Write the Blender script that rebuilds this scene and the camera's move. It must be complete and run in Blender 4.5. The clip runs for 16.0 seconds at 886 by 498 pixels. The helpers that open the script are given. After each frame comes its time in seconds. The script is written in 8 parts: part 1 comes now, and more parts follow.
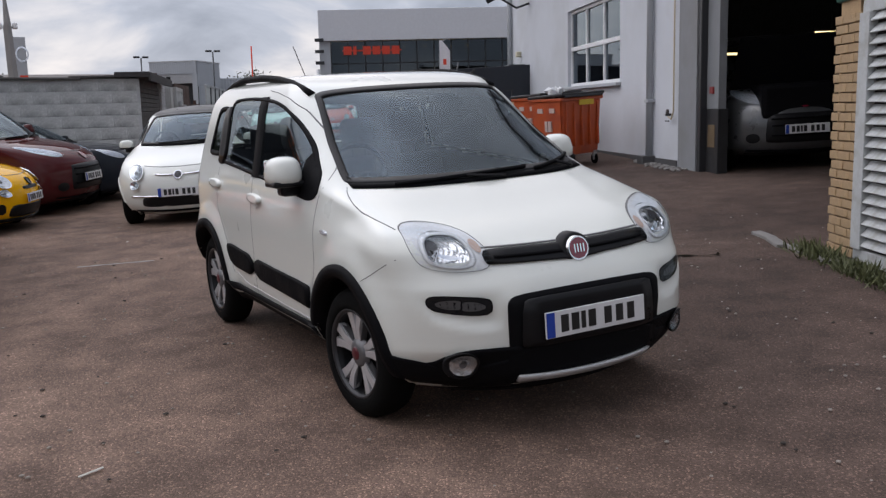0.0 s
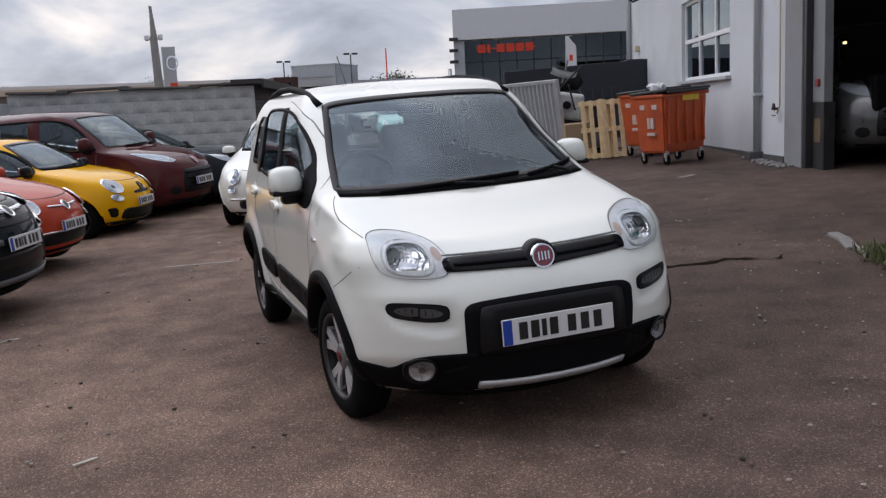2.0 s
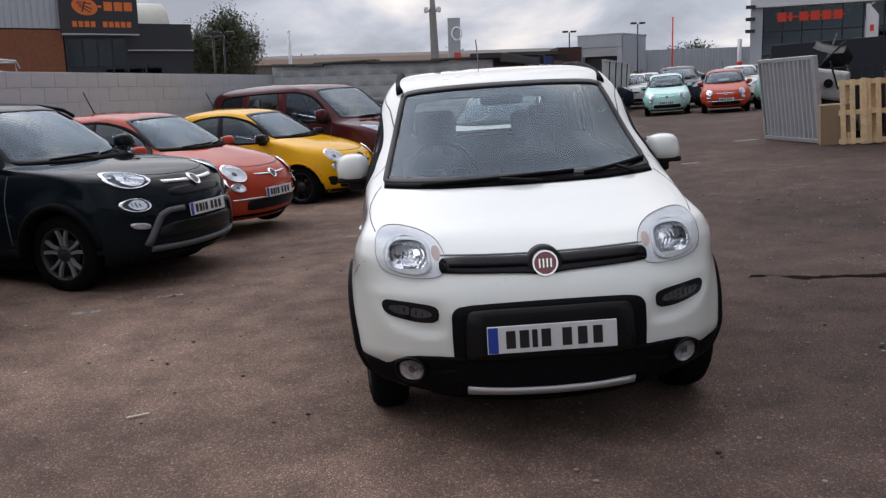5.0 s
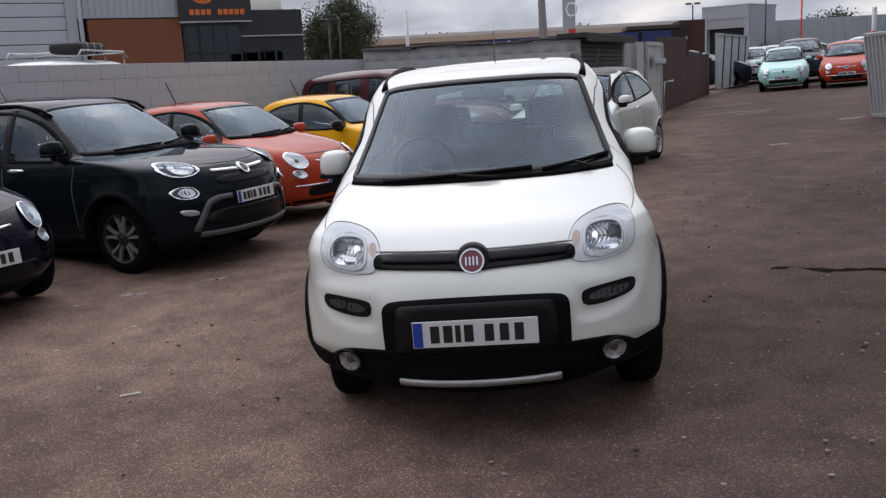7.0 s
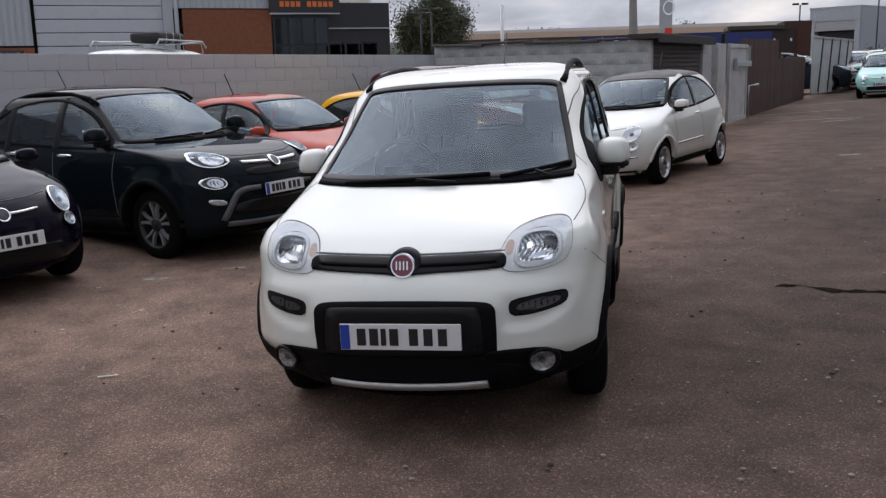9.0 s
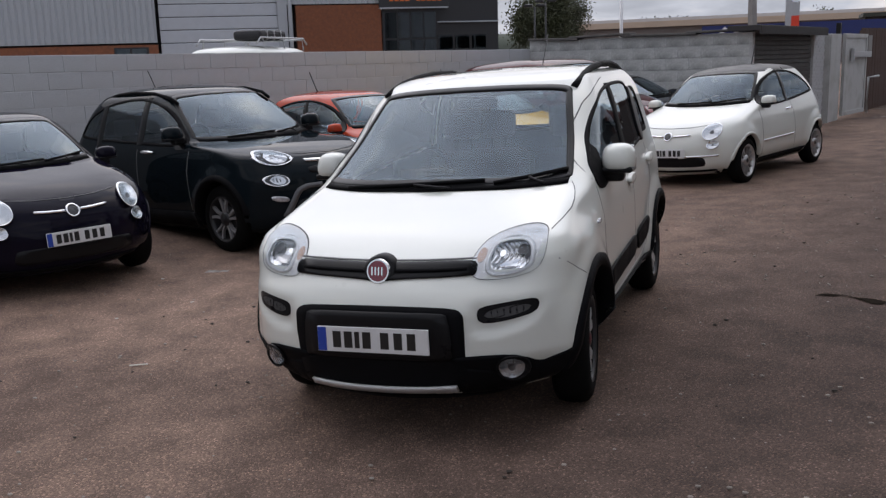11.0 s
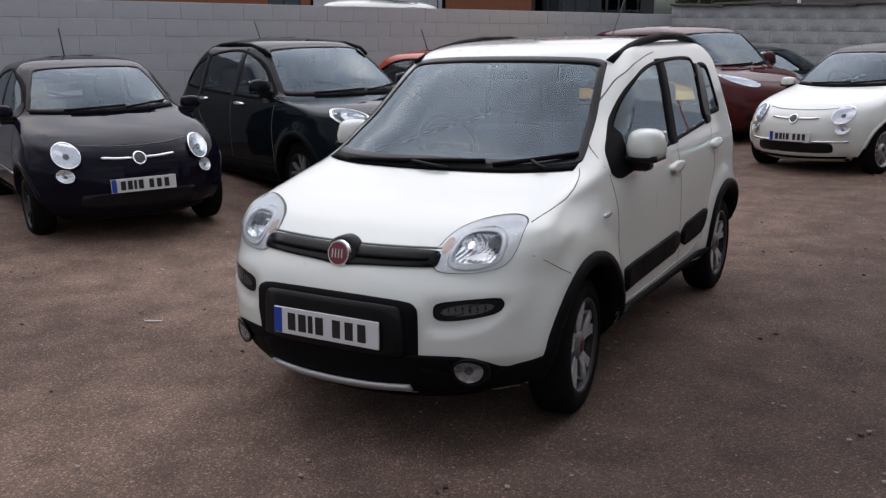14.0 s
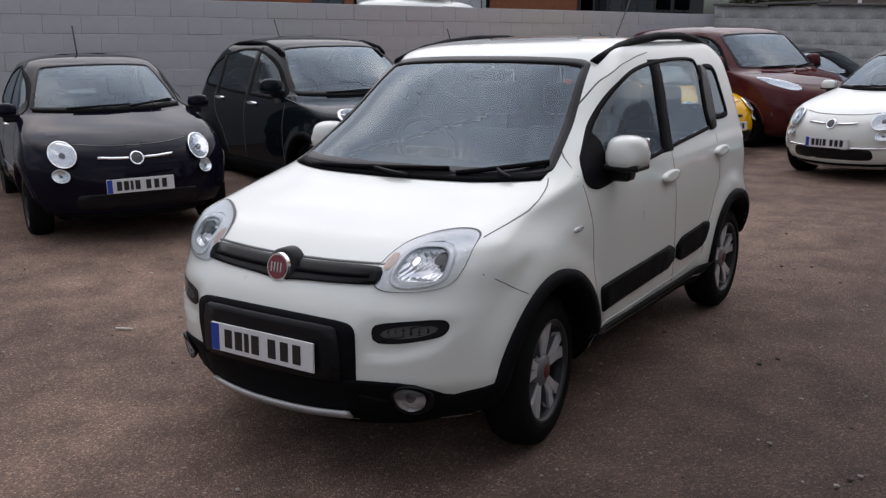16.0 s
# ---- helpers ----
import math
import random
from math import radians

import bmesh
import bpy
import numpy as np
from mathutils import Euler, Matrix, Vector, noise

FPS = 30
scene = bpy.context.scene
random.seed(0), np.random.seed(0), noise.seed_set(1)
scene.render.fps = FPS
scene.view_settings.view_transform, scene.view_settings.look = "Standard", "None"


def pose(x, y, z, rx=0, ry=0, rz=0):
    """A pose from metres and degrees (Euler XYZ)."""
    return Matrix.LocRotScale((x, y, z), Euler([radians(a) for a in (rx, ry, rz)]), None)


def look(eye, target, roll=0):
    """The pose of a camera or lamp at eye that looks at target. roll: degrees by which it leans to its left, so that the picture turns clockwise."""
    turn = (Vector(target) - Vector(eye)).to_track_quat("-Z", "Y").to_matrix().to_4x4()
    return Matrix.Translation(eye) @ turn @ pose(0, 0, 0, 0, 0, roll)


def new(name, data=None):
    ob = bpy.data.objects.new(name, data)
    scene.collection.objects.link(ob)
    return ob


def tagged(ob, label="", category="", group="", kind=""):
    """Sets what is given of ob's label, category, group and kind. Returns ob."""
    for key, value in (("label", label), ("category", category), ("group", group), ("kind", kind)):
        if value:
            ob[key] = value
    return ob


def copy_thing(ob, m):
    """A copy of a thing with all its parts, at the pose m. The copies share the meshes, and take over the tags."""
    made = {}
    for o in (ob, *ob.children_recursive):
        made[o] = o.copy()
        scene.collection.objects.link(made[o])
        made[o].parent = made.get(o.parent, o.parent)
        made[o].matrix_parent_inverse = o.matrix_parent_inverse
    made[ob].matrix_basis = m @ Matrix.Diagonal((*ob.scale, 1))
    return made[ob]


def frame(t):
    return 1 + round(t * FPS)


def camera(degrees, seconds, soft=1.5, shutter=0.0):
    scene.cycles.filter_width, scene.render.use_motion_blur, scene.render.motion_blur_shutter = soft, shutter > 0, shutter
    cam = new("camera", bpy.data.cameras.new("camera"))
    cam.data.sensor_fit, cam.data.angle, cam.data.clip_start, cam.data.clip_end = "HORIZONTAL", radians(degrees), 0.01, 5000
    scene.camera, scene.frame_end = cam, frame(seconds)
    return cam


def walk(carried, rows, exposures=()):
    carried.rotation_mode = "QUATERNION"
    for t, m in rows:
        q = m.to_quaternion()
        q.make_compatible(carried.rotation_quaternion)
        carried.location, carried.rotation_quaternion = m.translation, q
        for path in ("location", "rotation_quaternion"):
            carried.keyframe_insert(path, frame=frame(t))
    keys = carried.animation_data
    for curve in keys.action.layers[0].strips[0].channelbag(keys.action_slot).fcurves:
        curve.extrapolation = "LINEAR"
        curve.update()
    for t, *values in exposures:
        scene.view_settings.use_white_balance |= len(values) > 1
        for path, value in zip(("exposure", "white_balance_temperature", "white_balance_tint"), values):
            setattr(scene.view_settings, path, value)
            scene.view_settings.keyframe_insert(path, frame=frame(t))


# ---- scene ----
cam = camera(51.9, 16.0, soft=1.35)
PATH = [
    (0, (-2.312, -3.747, 1.476), (-1.374, -2.016, 1.129), -3.8),
    (0.5, (-2.19, -3.888, 1.476), (-1.313, -2.118, 1.166), -3.6),
    (1, (-2.023, -3.91, 1.474), (-1.215, -2.104, 1.179), -4.4),
    (1.5, (-1.848, -3.961, 1.479), (-1.134, -2.118, 1.168), -5.0),
    (2, (-1.654, -4.131, 1.477), (-1, -2.269, 1.147), -5.3),
    (2.5, (-1.503, -4.195, 1.472), (-0.902, -2.314, 1.156), -4.2),
    (3, (-1.287, -4.155, 1.483), (-0.768, -2.256, 1.134), -3.3),
    (3.5, (-1.07, -4.232, 1.472), (-0.636, -2.308, 1.139), -3.4),
    (4, (-0.874, -4.312, 1.486), (-0.579, -2.363, 1.15), -2.6),
    (4.5, (-0.662, -4.275, 1.477), (-0.534, -2.305, 1.157), -4.1),
    (5, (-0.4657, -4.2811, 1.489), (-0.4292, -2.3101, 1.147), -4.5),
    (7.5, (0.52, -4.3872, 1.524), (0.2241, -2.4435, 1.155), -4.7),
    (8, (0.6466, -4.2843, 1.514), (0.3216, -2.3462, 1.139), -3.3),
    (8.5, (0.7823, -4.2249, 1.518), (0.441, -2.2889, 1.148), -3.4),
    (9, (1.0344, -4.2862, 1.521), (0.587, -2.3703, 1.159), -4.0),
    (11.5, (1.7251, -4.0738, 1.568), (0.983, -2.2565, 1.186), -3.4),
    (12, (1.7868, -3.9126, 1.57), (1.0122, -2.116, 1.156), -2.2),
    (12.5, (1.929, -3.794, 1.557), (1.0898, -2.0258, 1.141), -3.1),
    (13, (2.128, -3.7654, 1.578), (1.1872, -2.0496, 1.161), -3.1),
    (13.5, (2.1657, -3.6328, 1.557), (1.1811, -1.9431, 1.139), -2.9),
    (14, (2.2038, -3.5204, 1.566), (1.2023, -1.8445, 1.134), -1.7),
    (14.5, (2.3519, -3.4068, 1.564), (1.2927, -1.7612, 1.151), -2.4),
    (15, (2.4823, -3.3404, 1.569), (1.3502, -1.7421, 1.163), -2.3),
    (15.5, (2.4417, -3.1995, 1.555), (1.3184, -1.5987, 1.134), -2.0),
    (16, (2.379, -3.06, 1.55), (1.282, -1.443, 1.121), -1.4),
]
# the yard slopes: the path and the things on the ground are given in the yard's own tilted frame
YARD = pose(0, 0, 0, 0, -2.7, 0)
walk(cam, [(t, YARD @ look(eye, target, roll)) for t, eye, target, roll in PATH], [(0, 0.69, 7380, 17), (16, 0.68, 7420, 17)])

# ---------------------------------------------------------------- sky and sun
world = bpy.data.worlds.new("overcast_sky")
scene.world = world
world.use_nodes = True
wt = world.node_tree
wn, wl = wt.nodes, wt.links
wn.clear()
w_out = wn.new("ShaderNodeOutputWorld")
w_bg = wn.new("ShaderNodeBackground")
w_sky = wn.new("ShaderNodeTexSky")
w_sky.sky_type = "NISHITA"
w_sky.sun_disc = False
w_sky.sun_elevation = radians(48)
w_sky.sun_rotation = radians(-41)
w_sky.air_density, w_sky.dust_density = 1.0, 2.0
w_co = wn.new("ShaderNodeTexCoord")
w_sep = wn.new("ShaderNodeSeparateXYZ")
wl.new(w_co.outputs["Generated"], w_sep.inputs[0])
# cloud decks: directions are flattened onto a plane overhead
w_add = wn.new("ShaderNodeMath")
w_add.operation = "ADD"
w_add.inputs[1].default_value = 0.30
w_abs = wn.new("ShaderNodeMath")
w_abs.operation = "MAXIMUM"
w_abs.inputs[1].default_value = 0.0
wl.new(w_sep.outputs["Z"], w_abs.inputs[0])
wl.new(w_abs.outputs[0], w_add.inputs[0])
w_div = wn.new("ShaderNodeVectorMath")
w_div.operation = "DIVIDE"
w_cmb = wn.new("ShaderNodeCombineXYZ")
for i in range(3):
    wl.new(w_add.outputs[0], w_cmb.inputs[i])
wl.new(w_co.outputs["Generated"], w_div.inputs[0])
wl.new(w_cmb.outputs[0], w_div.inputs[1])
w_noise = wn.new("ShaderNodeTexNoise")
w_noise.inputs["Scale"].default_value = 2.0
w_noise.inputs["Detail"].default_value = 7.0
w_noise.inputs["Roughness"].default_value = 0.52
w_noise.inputs["Distortion"].default_value = 0.35
wl.new(w_div.outputs[0], w_noise.inputs["Vector"])
w_ramp = wn.new("ShaderNodeValToRGB")
w_ramp.color_ramp.elements[0].position = 0.36
w_ramp.color_ramp.elements[0].color = (0.24, 0.30, 0.40, 1)
w_ramp.color_ramp.elements[1].position = 0.79
w_ramp.color_ramp.elements[1].color = (0.90, 0.93, 0.96, 1)
e = w_ramp.color_ramp.elements.new(0.51)
e.color = (0.38, 0.46, 0.59, 1)
wl.new(w_noise.outputs["Fac"], w_ramp.inputs[0])
# an overcast sky is two to three times brighter overhead than at the horizon
w_lift = wn.new("ShaderNodeMapRange")
w_lift.inputs["From Min"].default_value = 0.12
w_lift.inputs["From Max"].default_value = 0.85
w_lift.inputs["To Min"].default_value = 1.0
w_lift.inputs["To Max"].default_value = 1.2
wl.new(w_sep.outputs["Z"], w_lift.inputs[0])
w_mul = wn.new("ShaderNodeVectorMath")
w_mul.operation = "MULTIPLY"
w_cmb2 = wn.new("ShaderNodeCombineXYZ")
for i in range(3):
    wl.new(w_lift.outputs[0], w_cmb2.inputs[i])
wl.new(w_ramp.outputs["Color"], w_mul.inputs[0])
wl.new(w_cmb2.outputs[0], w_mul.inputs[1])
# the veiled sun brightens the clouds round it
w_dot = wn.new("ShaderNodeVectorMath")
w_dot.operation = "DOT_PRODUCT"
w_dot.inputs[1].default_value = Vector((-7, 11, 23)).normalized()
wl.new(w_co.outputs["Generated"], w_dot.inputs[0])
w_veil = wn.new("ShaderNodeMapRange")
w_veil.interpolation_type = "SMOOTHERSTEP"
w_veil.inputs["From Min"].default_value, w_veil.inputs["From Max"].default_value = 0.60, 1.0
w_veil.inputs["To Min"].default_value, w_veil.inputs["To Max"].default_value = 1.0, 2.7
wl.new(w_dot.outputs["Value"], w_veil.inputs[0])
w_glow = wn.new("ShaderNodeVectorMath")
w_glow.operation = "SCALE"
wl.new(w_mul.outputs[0], w_glow.inputs[0])
wl.new(w_veil.outputs[0], w_glow.inputs["Scale"])
w_scale = wn.new("ShaderNodeVectorMath")
w_scale.operation = "SCALE"
w_scale.inputs["Scale"].default_value = 0.06
wl.new(w_sky.outputs["Color"], w_scale.inputs[0])
w_mix = wn.new("ShaderNodeMix")
w_mix.data_type = "RGBA"
w_mix.inputs["Factor"].default_value = 0.86
wl.new(w_scale.outputs[0], w_mix.inputs["A"])
wl.new(w_glow.outputs[0], w_mix.inputs["B"])
wl.new(w_mix.outputs["Result"], w_bg.inputs["Color"])
w_bg.inputs["Strength"].default_value = 0.84
wl.new(w_bg.outputs[0], w_out.inputs["Surface"])

sun_data = bpy.data.lights.new("sun", "SUN")
sun_data.energy, sun_data.angle, sun_data.color = 0.5, radians(120), (1.0, 0.985, 0.96)
sun = new("sun", sun_data)
sun.matrix_world = look((-9, 16, 22), (0, 0, 0))

# ---------------------------------------------------------------- materials
MATS = {}


def nodes_of(name):
    m = bpy.data.materials.new(name)
    m.use_nodes = True
    nt = m.node_tree
    return m, nt, nt.nodes["Principled BSDF"]


def plain(name, color, rough=0.5, metal=0.0, var=0.12, scale=6.0, bump=0.0, bump_scale=60.0, coat=0.0, stain=None, stain_scale=1.2, spec=0.5, coat_rough=0.03, coat_ior=1.5):
    """A surface with variation at two scales, optional stains and fine relief."""
    if name in MATS:
        return MATS[name]
    m, nt, bs = nodes_of(name)
    n, l = nt.nodes, nt.links
    co = n.new("ShaderNodeTexCoord")
    n1 = n.new("ShaderNodeTexNoise")
    n1.inputs["Scale"].default_value = scale
    n1.inputs["Detail"].default_value = 6
    n2 = n.new("ShaderNodeTexNoise")
    n2.inputs["Scale"].default_value = bump_scale
    n2.inputs["Detail"].default_value = 4
    l.new(co.outputs["Object"], n1.inputs["Vector"])
    l.new(co.outputs["Object"], n2.inputs["Vector"])
    add = n.new("ShaderNodeMath")
    add.operation = "MULTIPLY_ADD"
    add.inputs[1].default_value = 0.6
    l.new(n1.outputs["Fac"], add.inputs[0])
    half = n.new("ShaderNodeMath")
    half.operation = "MULTIPLY"
    half.inputs[1].default_value = 0.4
    l.new(n2.outputs["Fac"], half.inputs[0])
    l.new(half.outputs[0], add.inputs[2])
    mr = n.new("ShaderNodeMapRange")
    mr.inputs["From Min"].default_value = 0.3
    mr.inputs["From Max"].default_value = 0.7
    mr.inputs["To Min"].default_value = 1 - var
    mr.inputs["To Max"].default_value = 1 + var
    l.new(add.outputs[0], mr.inputs[0])
    mul = n.new("ShaderNodeMix")
    mul.data_type, mul.blend_type = "RGBA", "MULTIPLY"
    mul.inputs["Factor"].default_value = 1.0
    mul.inputs["A"].default_value = (*color, 1)
    cmb = n.new("ShaderNodeCombineXYZ")
    for i in range(3):
        l.new(mr.outputs[0], cmb.inputs[i])
    l.new(cmb.outputs[0], mul.inputs["B"])
    last = mul.outputs["Result"]
    if stain:
        n3 = n.new("ShaderNodeTexNoise")
        n3.inputs["Scale"].default_value = stain_scale
        n3.inputs["Detail"].default_value = 5
        l.new(co.outputs["Object"], n3.inputs["Vector"])
        rp = n.new("ShaderNodeValToRGB")
        rp.color_ramp.elements[0].position, rp.color_ramp.elements[1].position = 0.48, 0.68
        l.new(n3.outputs["Fac"], rp.inputs[0])
        mx = n.new("ShaderNodeMix")
        mx.data_type = "RGBA"
        l.new(rp.outputs["Color"], mx.inputs["Factor"])
        l.new(last, mx.inputs["A"])
        mx.inputs["B"].default_value = (*stain, 1)
        last = mx.outputs["Result"]
    l.new(last, bs.inputs["Base Color"])
    bs.inputs["Metallic"].default_value = metal
    rr = n.new("ShaderNodeMapRange")
    rr.inputs["From Min"].default_value = 0.3
    rr.inputs["From Max"].default_value = 0.7
    rr.inputs["To Min"].default_value = max(0.02, rough * 0.85)
    rr.inputs["To Max"].default_value = min(1.0, rough * 1.15)
    l.new(n1.outputs["Fac"], rr.inputs[0])
    l.new(rr.outputs[0], bs.inputs["Roughness"])
    bs.inputs["Specular IOR Level"].default_value = spec
    if coat:
        bs.inputs["Coat IOR"].default_value = coat_ior
        bs.inputs["Coat Weight"].default_value = coat
        bs.inputs["Coat Roughness"].default_value = coat_rough
    if bump:
        bp = n.new("ShaderNodeBump")
        bp.inputs["Strength"].default_value = bump
        bp.inputs["Distance"].default_value = 0.01
        l.new(n2.outputs["Fac"], bp.inputs["Height"])
        l.new(bp.outputs[0], bs.inputs["Normal"])
    MATS[name] = m
    return m


def glass(name, tint, gloss=0.02, ior=1.75):
    """Thin sheet glass: tinted see-through with a Fresnel reflection."""
    if name in MATS:
        return MATS[name]
    m, nt, bs = nodes_of(name)
    n, l = nt.nodes, nt.links
    n.remove(bs)
    tr = n.new("ShaderNodeBsdfTransparent")
    tr.inputs[0].default_value = (*tint, 1)
    gl = n.new("ShaderNodeBsdfGlossy")
    gl.inputs["Roughness"].default_value = gloss
    gl.inputs["Color"].default_value = (0.78, 0.91, 1, 1)
    fr = n.new("ShaderNodeFresnel")
    fr.inputs["IOR"].default_value = ior
    mx = n.new("ShaderNodeMixShader")
    l.new(fr.outputs[0], mx.inputs[0])
    l.new(tr.outputs[0], mx.inputs[1])
    l.new(gl.outputs[0], mx.inputs[2])
    l.new(mx.outputs[0], n["Material Output"].inputs["Surface"])
    MATS[name] = m
    return m


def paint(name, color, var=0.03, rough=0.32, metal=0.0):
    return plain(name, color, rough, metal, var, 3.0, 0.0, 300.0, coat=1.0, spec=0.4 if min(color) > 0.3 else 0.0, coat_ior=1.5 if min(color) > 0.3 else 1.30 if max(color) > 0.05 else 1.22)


def asphalt():
    m, nt, bs = nodes_of("worn_asphalt")
    n, l = nt.nodes, nt.links
    co = n.new("ShaderNodeTexCoord")
    big = n.new("ShaderNodeTexNoise")
    big.inputs["Scale"].default_value, big.inputs["Detail"].default_value = 0.33, 6
    mid = n.new("ShaderNodeTexNoise")
    mid.inputs["Scale"].default_value, mid.inputs["Detail"].default_value = 3.2, 6
    vor = n.new("ShaderNodeTexVoronoi")
    vor.inputs["Scale"].default_value = 140
    vor.inputs["Randomness"].default_value = 1.0
    fine = n.new("ShaderNodeTexNoise")
    fine.inputs["Scale"].default_value, fine.inputs["Detail"].default_value = 160, 3
    for q in (big, mid, vor, fine):
        l.new(co.outputs["Object"], q.inputs["Vector"])
    ramp = n.new("ShaderNodeValToRGB")
    ramp.color_ramp.elements[0].position, ramp.color_ramp.elements[0].color = 0.33, (0.103, 0.067, 0.053, 1)
    ramp.color_ramp.elements[1].position, ramp.color_ramp.elements[1].color = 0.66, (0.228, 0.152, 0.118, 1)
    l.new(big.outputs["Fac"], ramp.inputs[0])
    r2 = n.new("ShaderNodeMapRange")
    r2.inputs["From Min"].default_value, r2.inputs["From Max"].default_value = 0.3, 0.7
    r2.inputs["To Min"].default_value, r2.inputs["To Max"].default_value = 0.7, 1.3
    l.new(mid.outputs["Fac"], r2.inputs[0])
    mul = n.new("ShaderNodeMix")
    mul.data_type, mul.blend_type = "RGBA", "MULTIPLY"
    mul.inputs["Factor"].default_value = 1
    l.new(ramp.outputs["Color"], mul.inputs["A"])
    c1 = n.new("ShaderNodeCombineXYZ")
    for i in range(3):
        l.new(r2.outputs[0], c1.inputs[i])
    l.new(c1.outputs[0], mul.inputs["B"])
    # stones of the aggregate, each its own tone
    r3 = n.new("ShaderNodeValToRGB")
    r3.color_ramp.elements[0].color, r3.color_ramp.elements[1].color = (0.30, 0.29, 0.28, 1), (3.6, 3.4, 3.2, 1)
    e3 = r3.color_ramp.elements.new(0.72)
    e3.color = (1.15, 1.12, 1.08, 1)
    l.new(vor.outputs["Color"], r3.inputs[0])
    mul2 = n.new("ShaderNodeMix")
    mul2.data_type, mul2.blend_type = "RGBA", "MULTIPLY"
    mul2.inputs["Factor"].default_value = 0.68
    l.new(mul.outputs["Result"], mul2.inputs["A"])
    l.new(r3.outputs["Color"], mul2.inputs["B"])
    # darker asphalt on one side, car and workshop shade painted in, with a ragged edge
    sep = n.new("ShaderNodeSeparateXYZ")
    l.new(co.outputs["Object"], sep.inputs[0])
    ya = n.new("ShaderNodeMath")
    ya.operation = "MULTIPLY_ADD"
    ya.inputs[1].default_value = -0.22
    l.new(sep.outputs["Y"], ya.inputs[0])
    l.new(sep.outputs["X"], ya.inputs[2])
    na = n.new("ShaderNodeMath")
    na.operation = "MULTIPLY_ADD"
    na.inputs[1].default_value = 5.0
    l.new(big.outputs["Fac"], na.inputs[0])
    l.new(ya.outputs[0], na.inputs[2])
    edge = n.new("ShaderNodeMapRange")
    edge.interpolation_type = "SMOOTHSTEP"
    edge.inputs["From Min"].default_value, edge.inputs["From Max"].default_value = 1.9, 4.2
    l.new(na.outputs[0], edge.inputs[0])
    shade_layer = n.new("ShaderNodeMix")
    shade_layer.data_type, shade_layer.blend_type = "RGBA", "MULTIPLY"
    l.new(edge.outputs[0], shade_layer.inputs["Factor"])
    l.new(mul2.outputs["Result"], shade_layer.inputs["A"])
    shade_layer.inputs["B"].default_value = (0.50, 0.50, 0.52, 1)
    l.new(shade_layer.outputs["Result"], bs.inputs["Base Color"])
    bs.inputs["Roughness"].default_value = 0.88
    bs.inputs["Specular IOR Level"].default_value = 0.3
    hs = n.new("ShaderNodeMath")
    hs.operation = "SUBTRACT"
    l.new(fine.outputs["Fac"], hs.inputs[0])
    l.new(vor.outputs["Distance"], hs.inputs[1])
    bp = n.new("ShaderNodeBump")
    bp.inputs["Strength"].default_value, bp.inputs["Distance"].default_value = 0.7, 0.008
    l.new(hs.outputs[0], bp.inputs["Height"])
    l.new(bp.outputs[0], bs.inputs["Normal"])
    return m


ASPHALT = asphalt()
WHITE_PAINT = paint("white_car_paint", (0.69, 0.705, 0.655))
BLACK_TRIM = plain("black_grained_plastic", (0.005, 0.005, 0.006), 0.6, var=0.2, spec=0.06, bump=0.15, bump_scale=400)
SATIN_BLACK = plain("satin_black_plastic", (0.008, 0.008, 0.009), 0.32, var=0.1, spec=0.18)
RUBBER = plain("tyre_rubber", (0.006, 0.006, 0.006), 0.8, spec=0.06, var=0.25, scale=12, bump=0.2, bump_scale=120)
CABIN = plain("dark_cabin_lining", (0.075, 0.076, 0.08), 0.85, var=0.2)
SEAT = plain("charcoal_seat_cloth", (0.045, 0.045, 0.05), 0.9, var=0.25, bump=0.2, bump_scale=300)
CHROME = plain("chrome", (0.82, 0.83, 0.85), 0.09, 1.0, var=0.03)
BRIGHT_ALLOY = plain("machined_alloy", (0.54, 0.54, 0.55), 0.34, 0.5, var=0.10)
SILVER = plain("silver_alloy", (0.55, 0.55, 0.56), 0.3, 1.0, var=0.06)
GREY_ALLOY = plain("dull_grey_alloy", (0.15, 0.15, 0.155), 0.4, 0.4, var=0.1)
DARK_ALLOY = plain("dark_alloy", (0.035, 0.035, 0.038), 0.45, 0.4, var=0.1)
GREY_SKID = plain("grey_skid_plastic", (0.11, 0.11, 0.115), 0.5, 0.2, var=0.1)
SKID = plain("satin_silver_plastic", (0.50, 0.50, 0.50), 0.38, 0.6, var=0.08)
LAMP_BACK = plain("lamp_reflector", (0.62, 0.63, 0.66), 0.22, 0.55, var=0.45, scale=45)
FACET = plain("faceted_reflector", (0.72, 0.73, 0.74), 0.16, 0.75, var=0.12, scale=30)
LAMP_DARK = plain("dark_lamp_housing", (0.05, 0.05, 0.055), 0.3, var=0.2)
AMBER = plain("amber_lens", (0.55, 0.40, 0.33), 0.15, var=0.1)
LAMP_GLASS = glass("lamp_cover_glass", (0.98, 0.985, 0.99), 0.01, 1.22)
REAR_GLASS = glass("rear_window_glass", (0.62, 0.68, 0.67), 0.015, 1.5)
CAR_GLASS = glass("car_window_glass", (0.80, 0.87, 0.86), 0.015, 1.74)
TINT_GLASS = glass("tinted_window_glass", (0.10, 0.11, 0.11), 0.02)
PLATE = plain("plate_white", (0.66, 0.66, 0.66), 0.35, var=0.05)
PLATE_BLUE = plain("plate_blue", (0.01, 0.05, 0.33), 0.35, var=0.05)
PLATE_INK = plain("plate_ink", (0.012, 0.012, 0.012), 0.4, var=0.05)
BADGE_RED = plain("badge_red", (0.19, 0.012, 0.03), 0.25, var=0.2, coat=1)
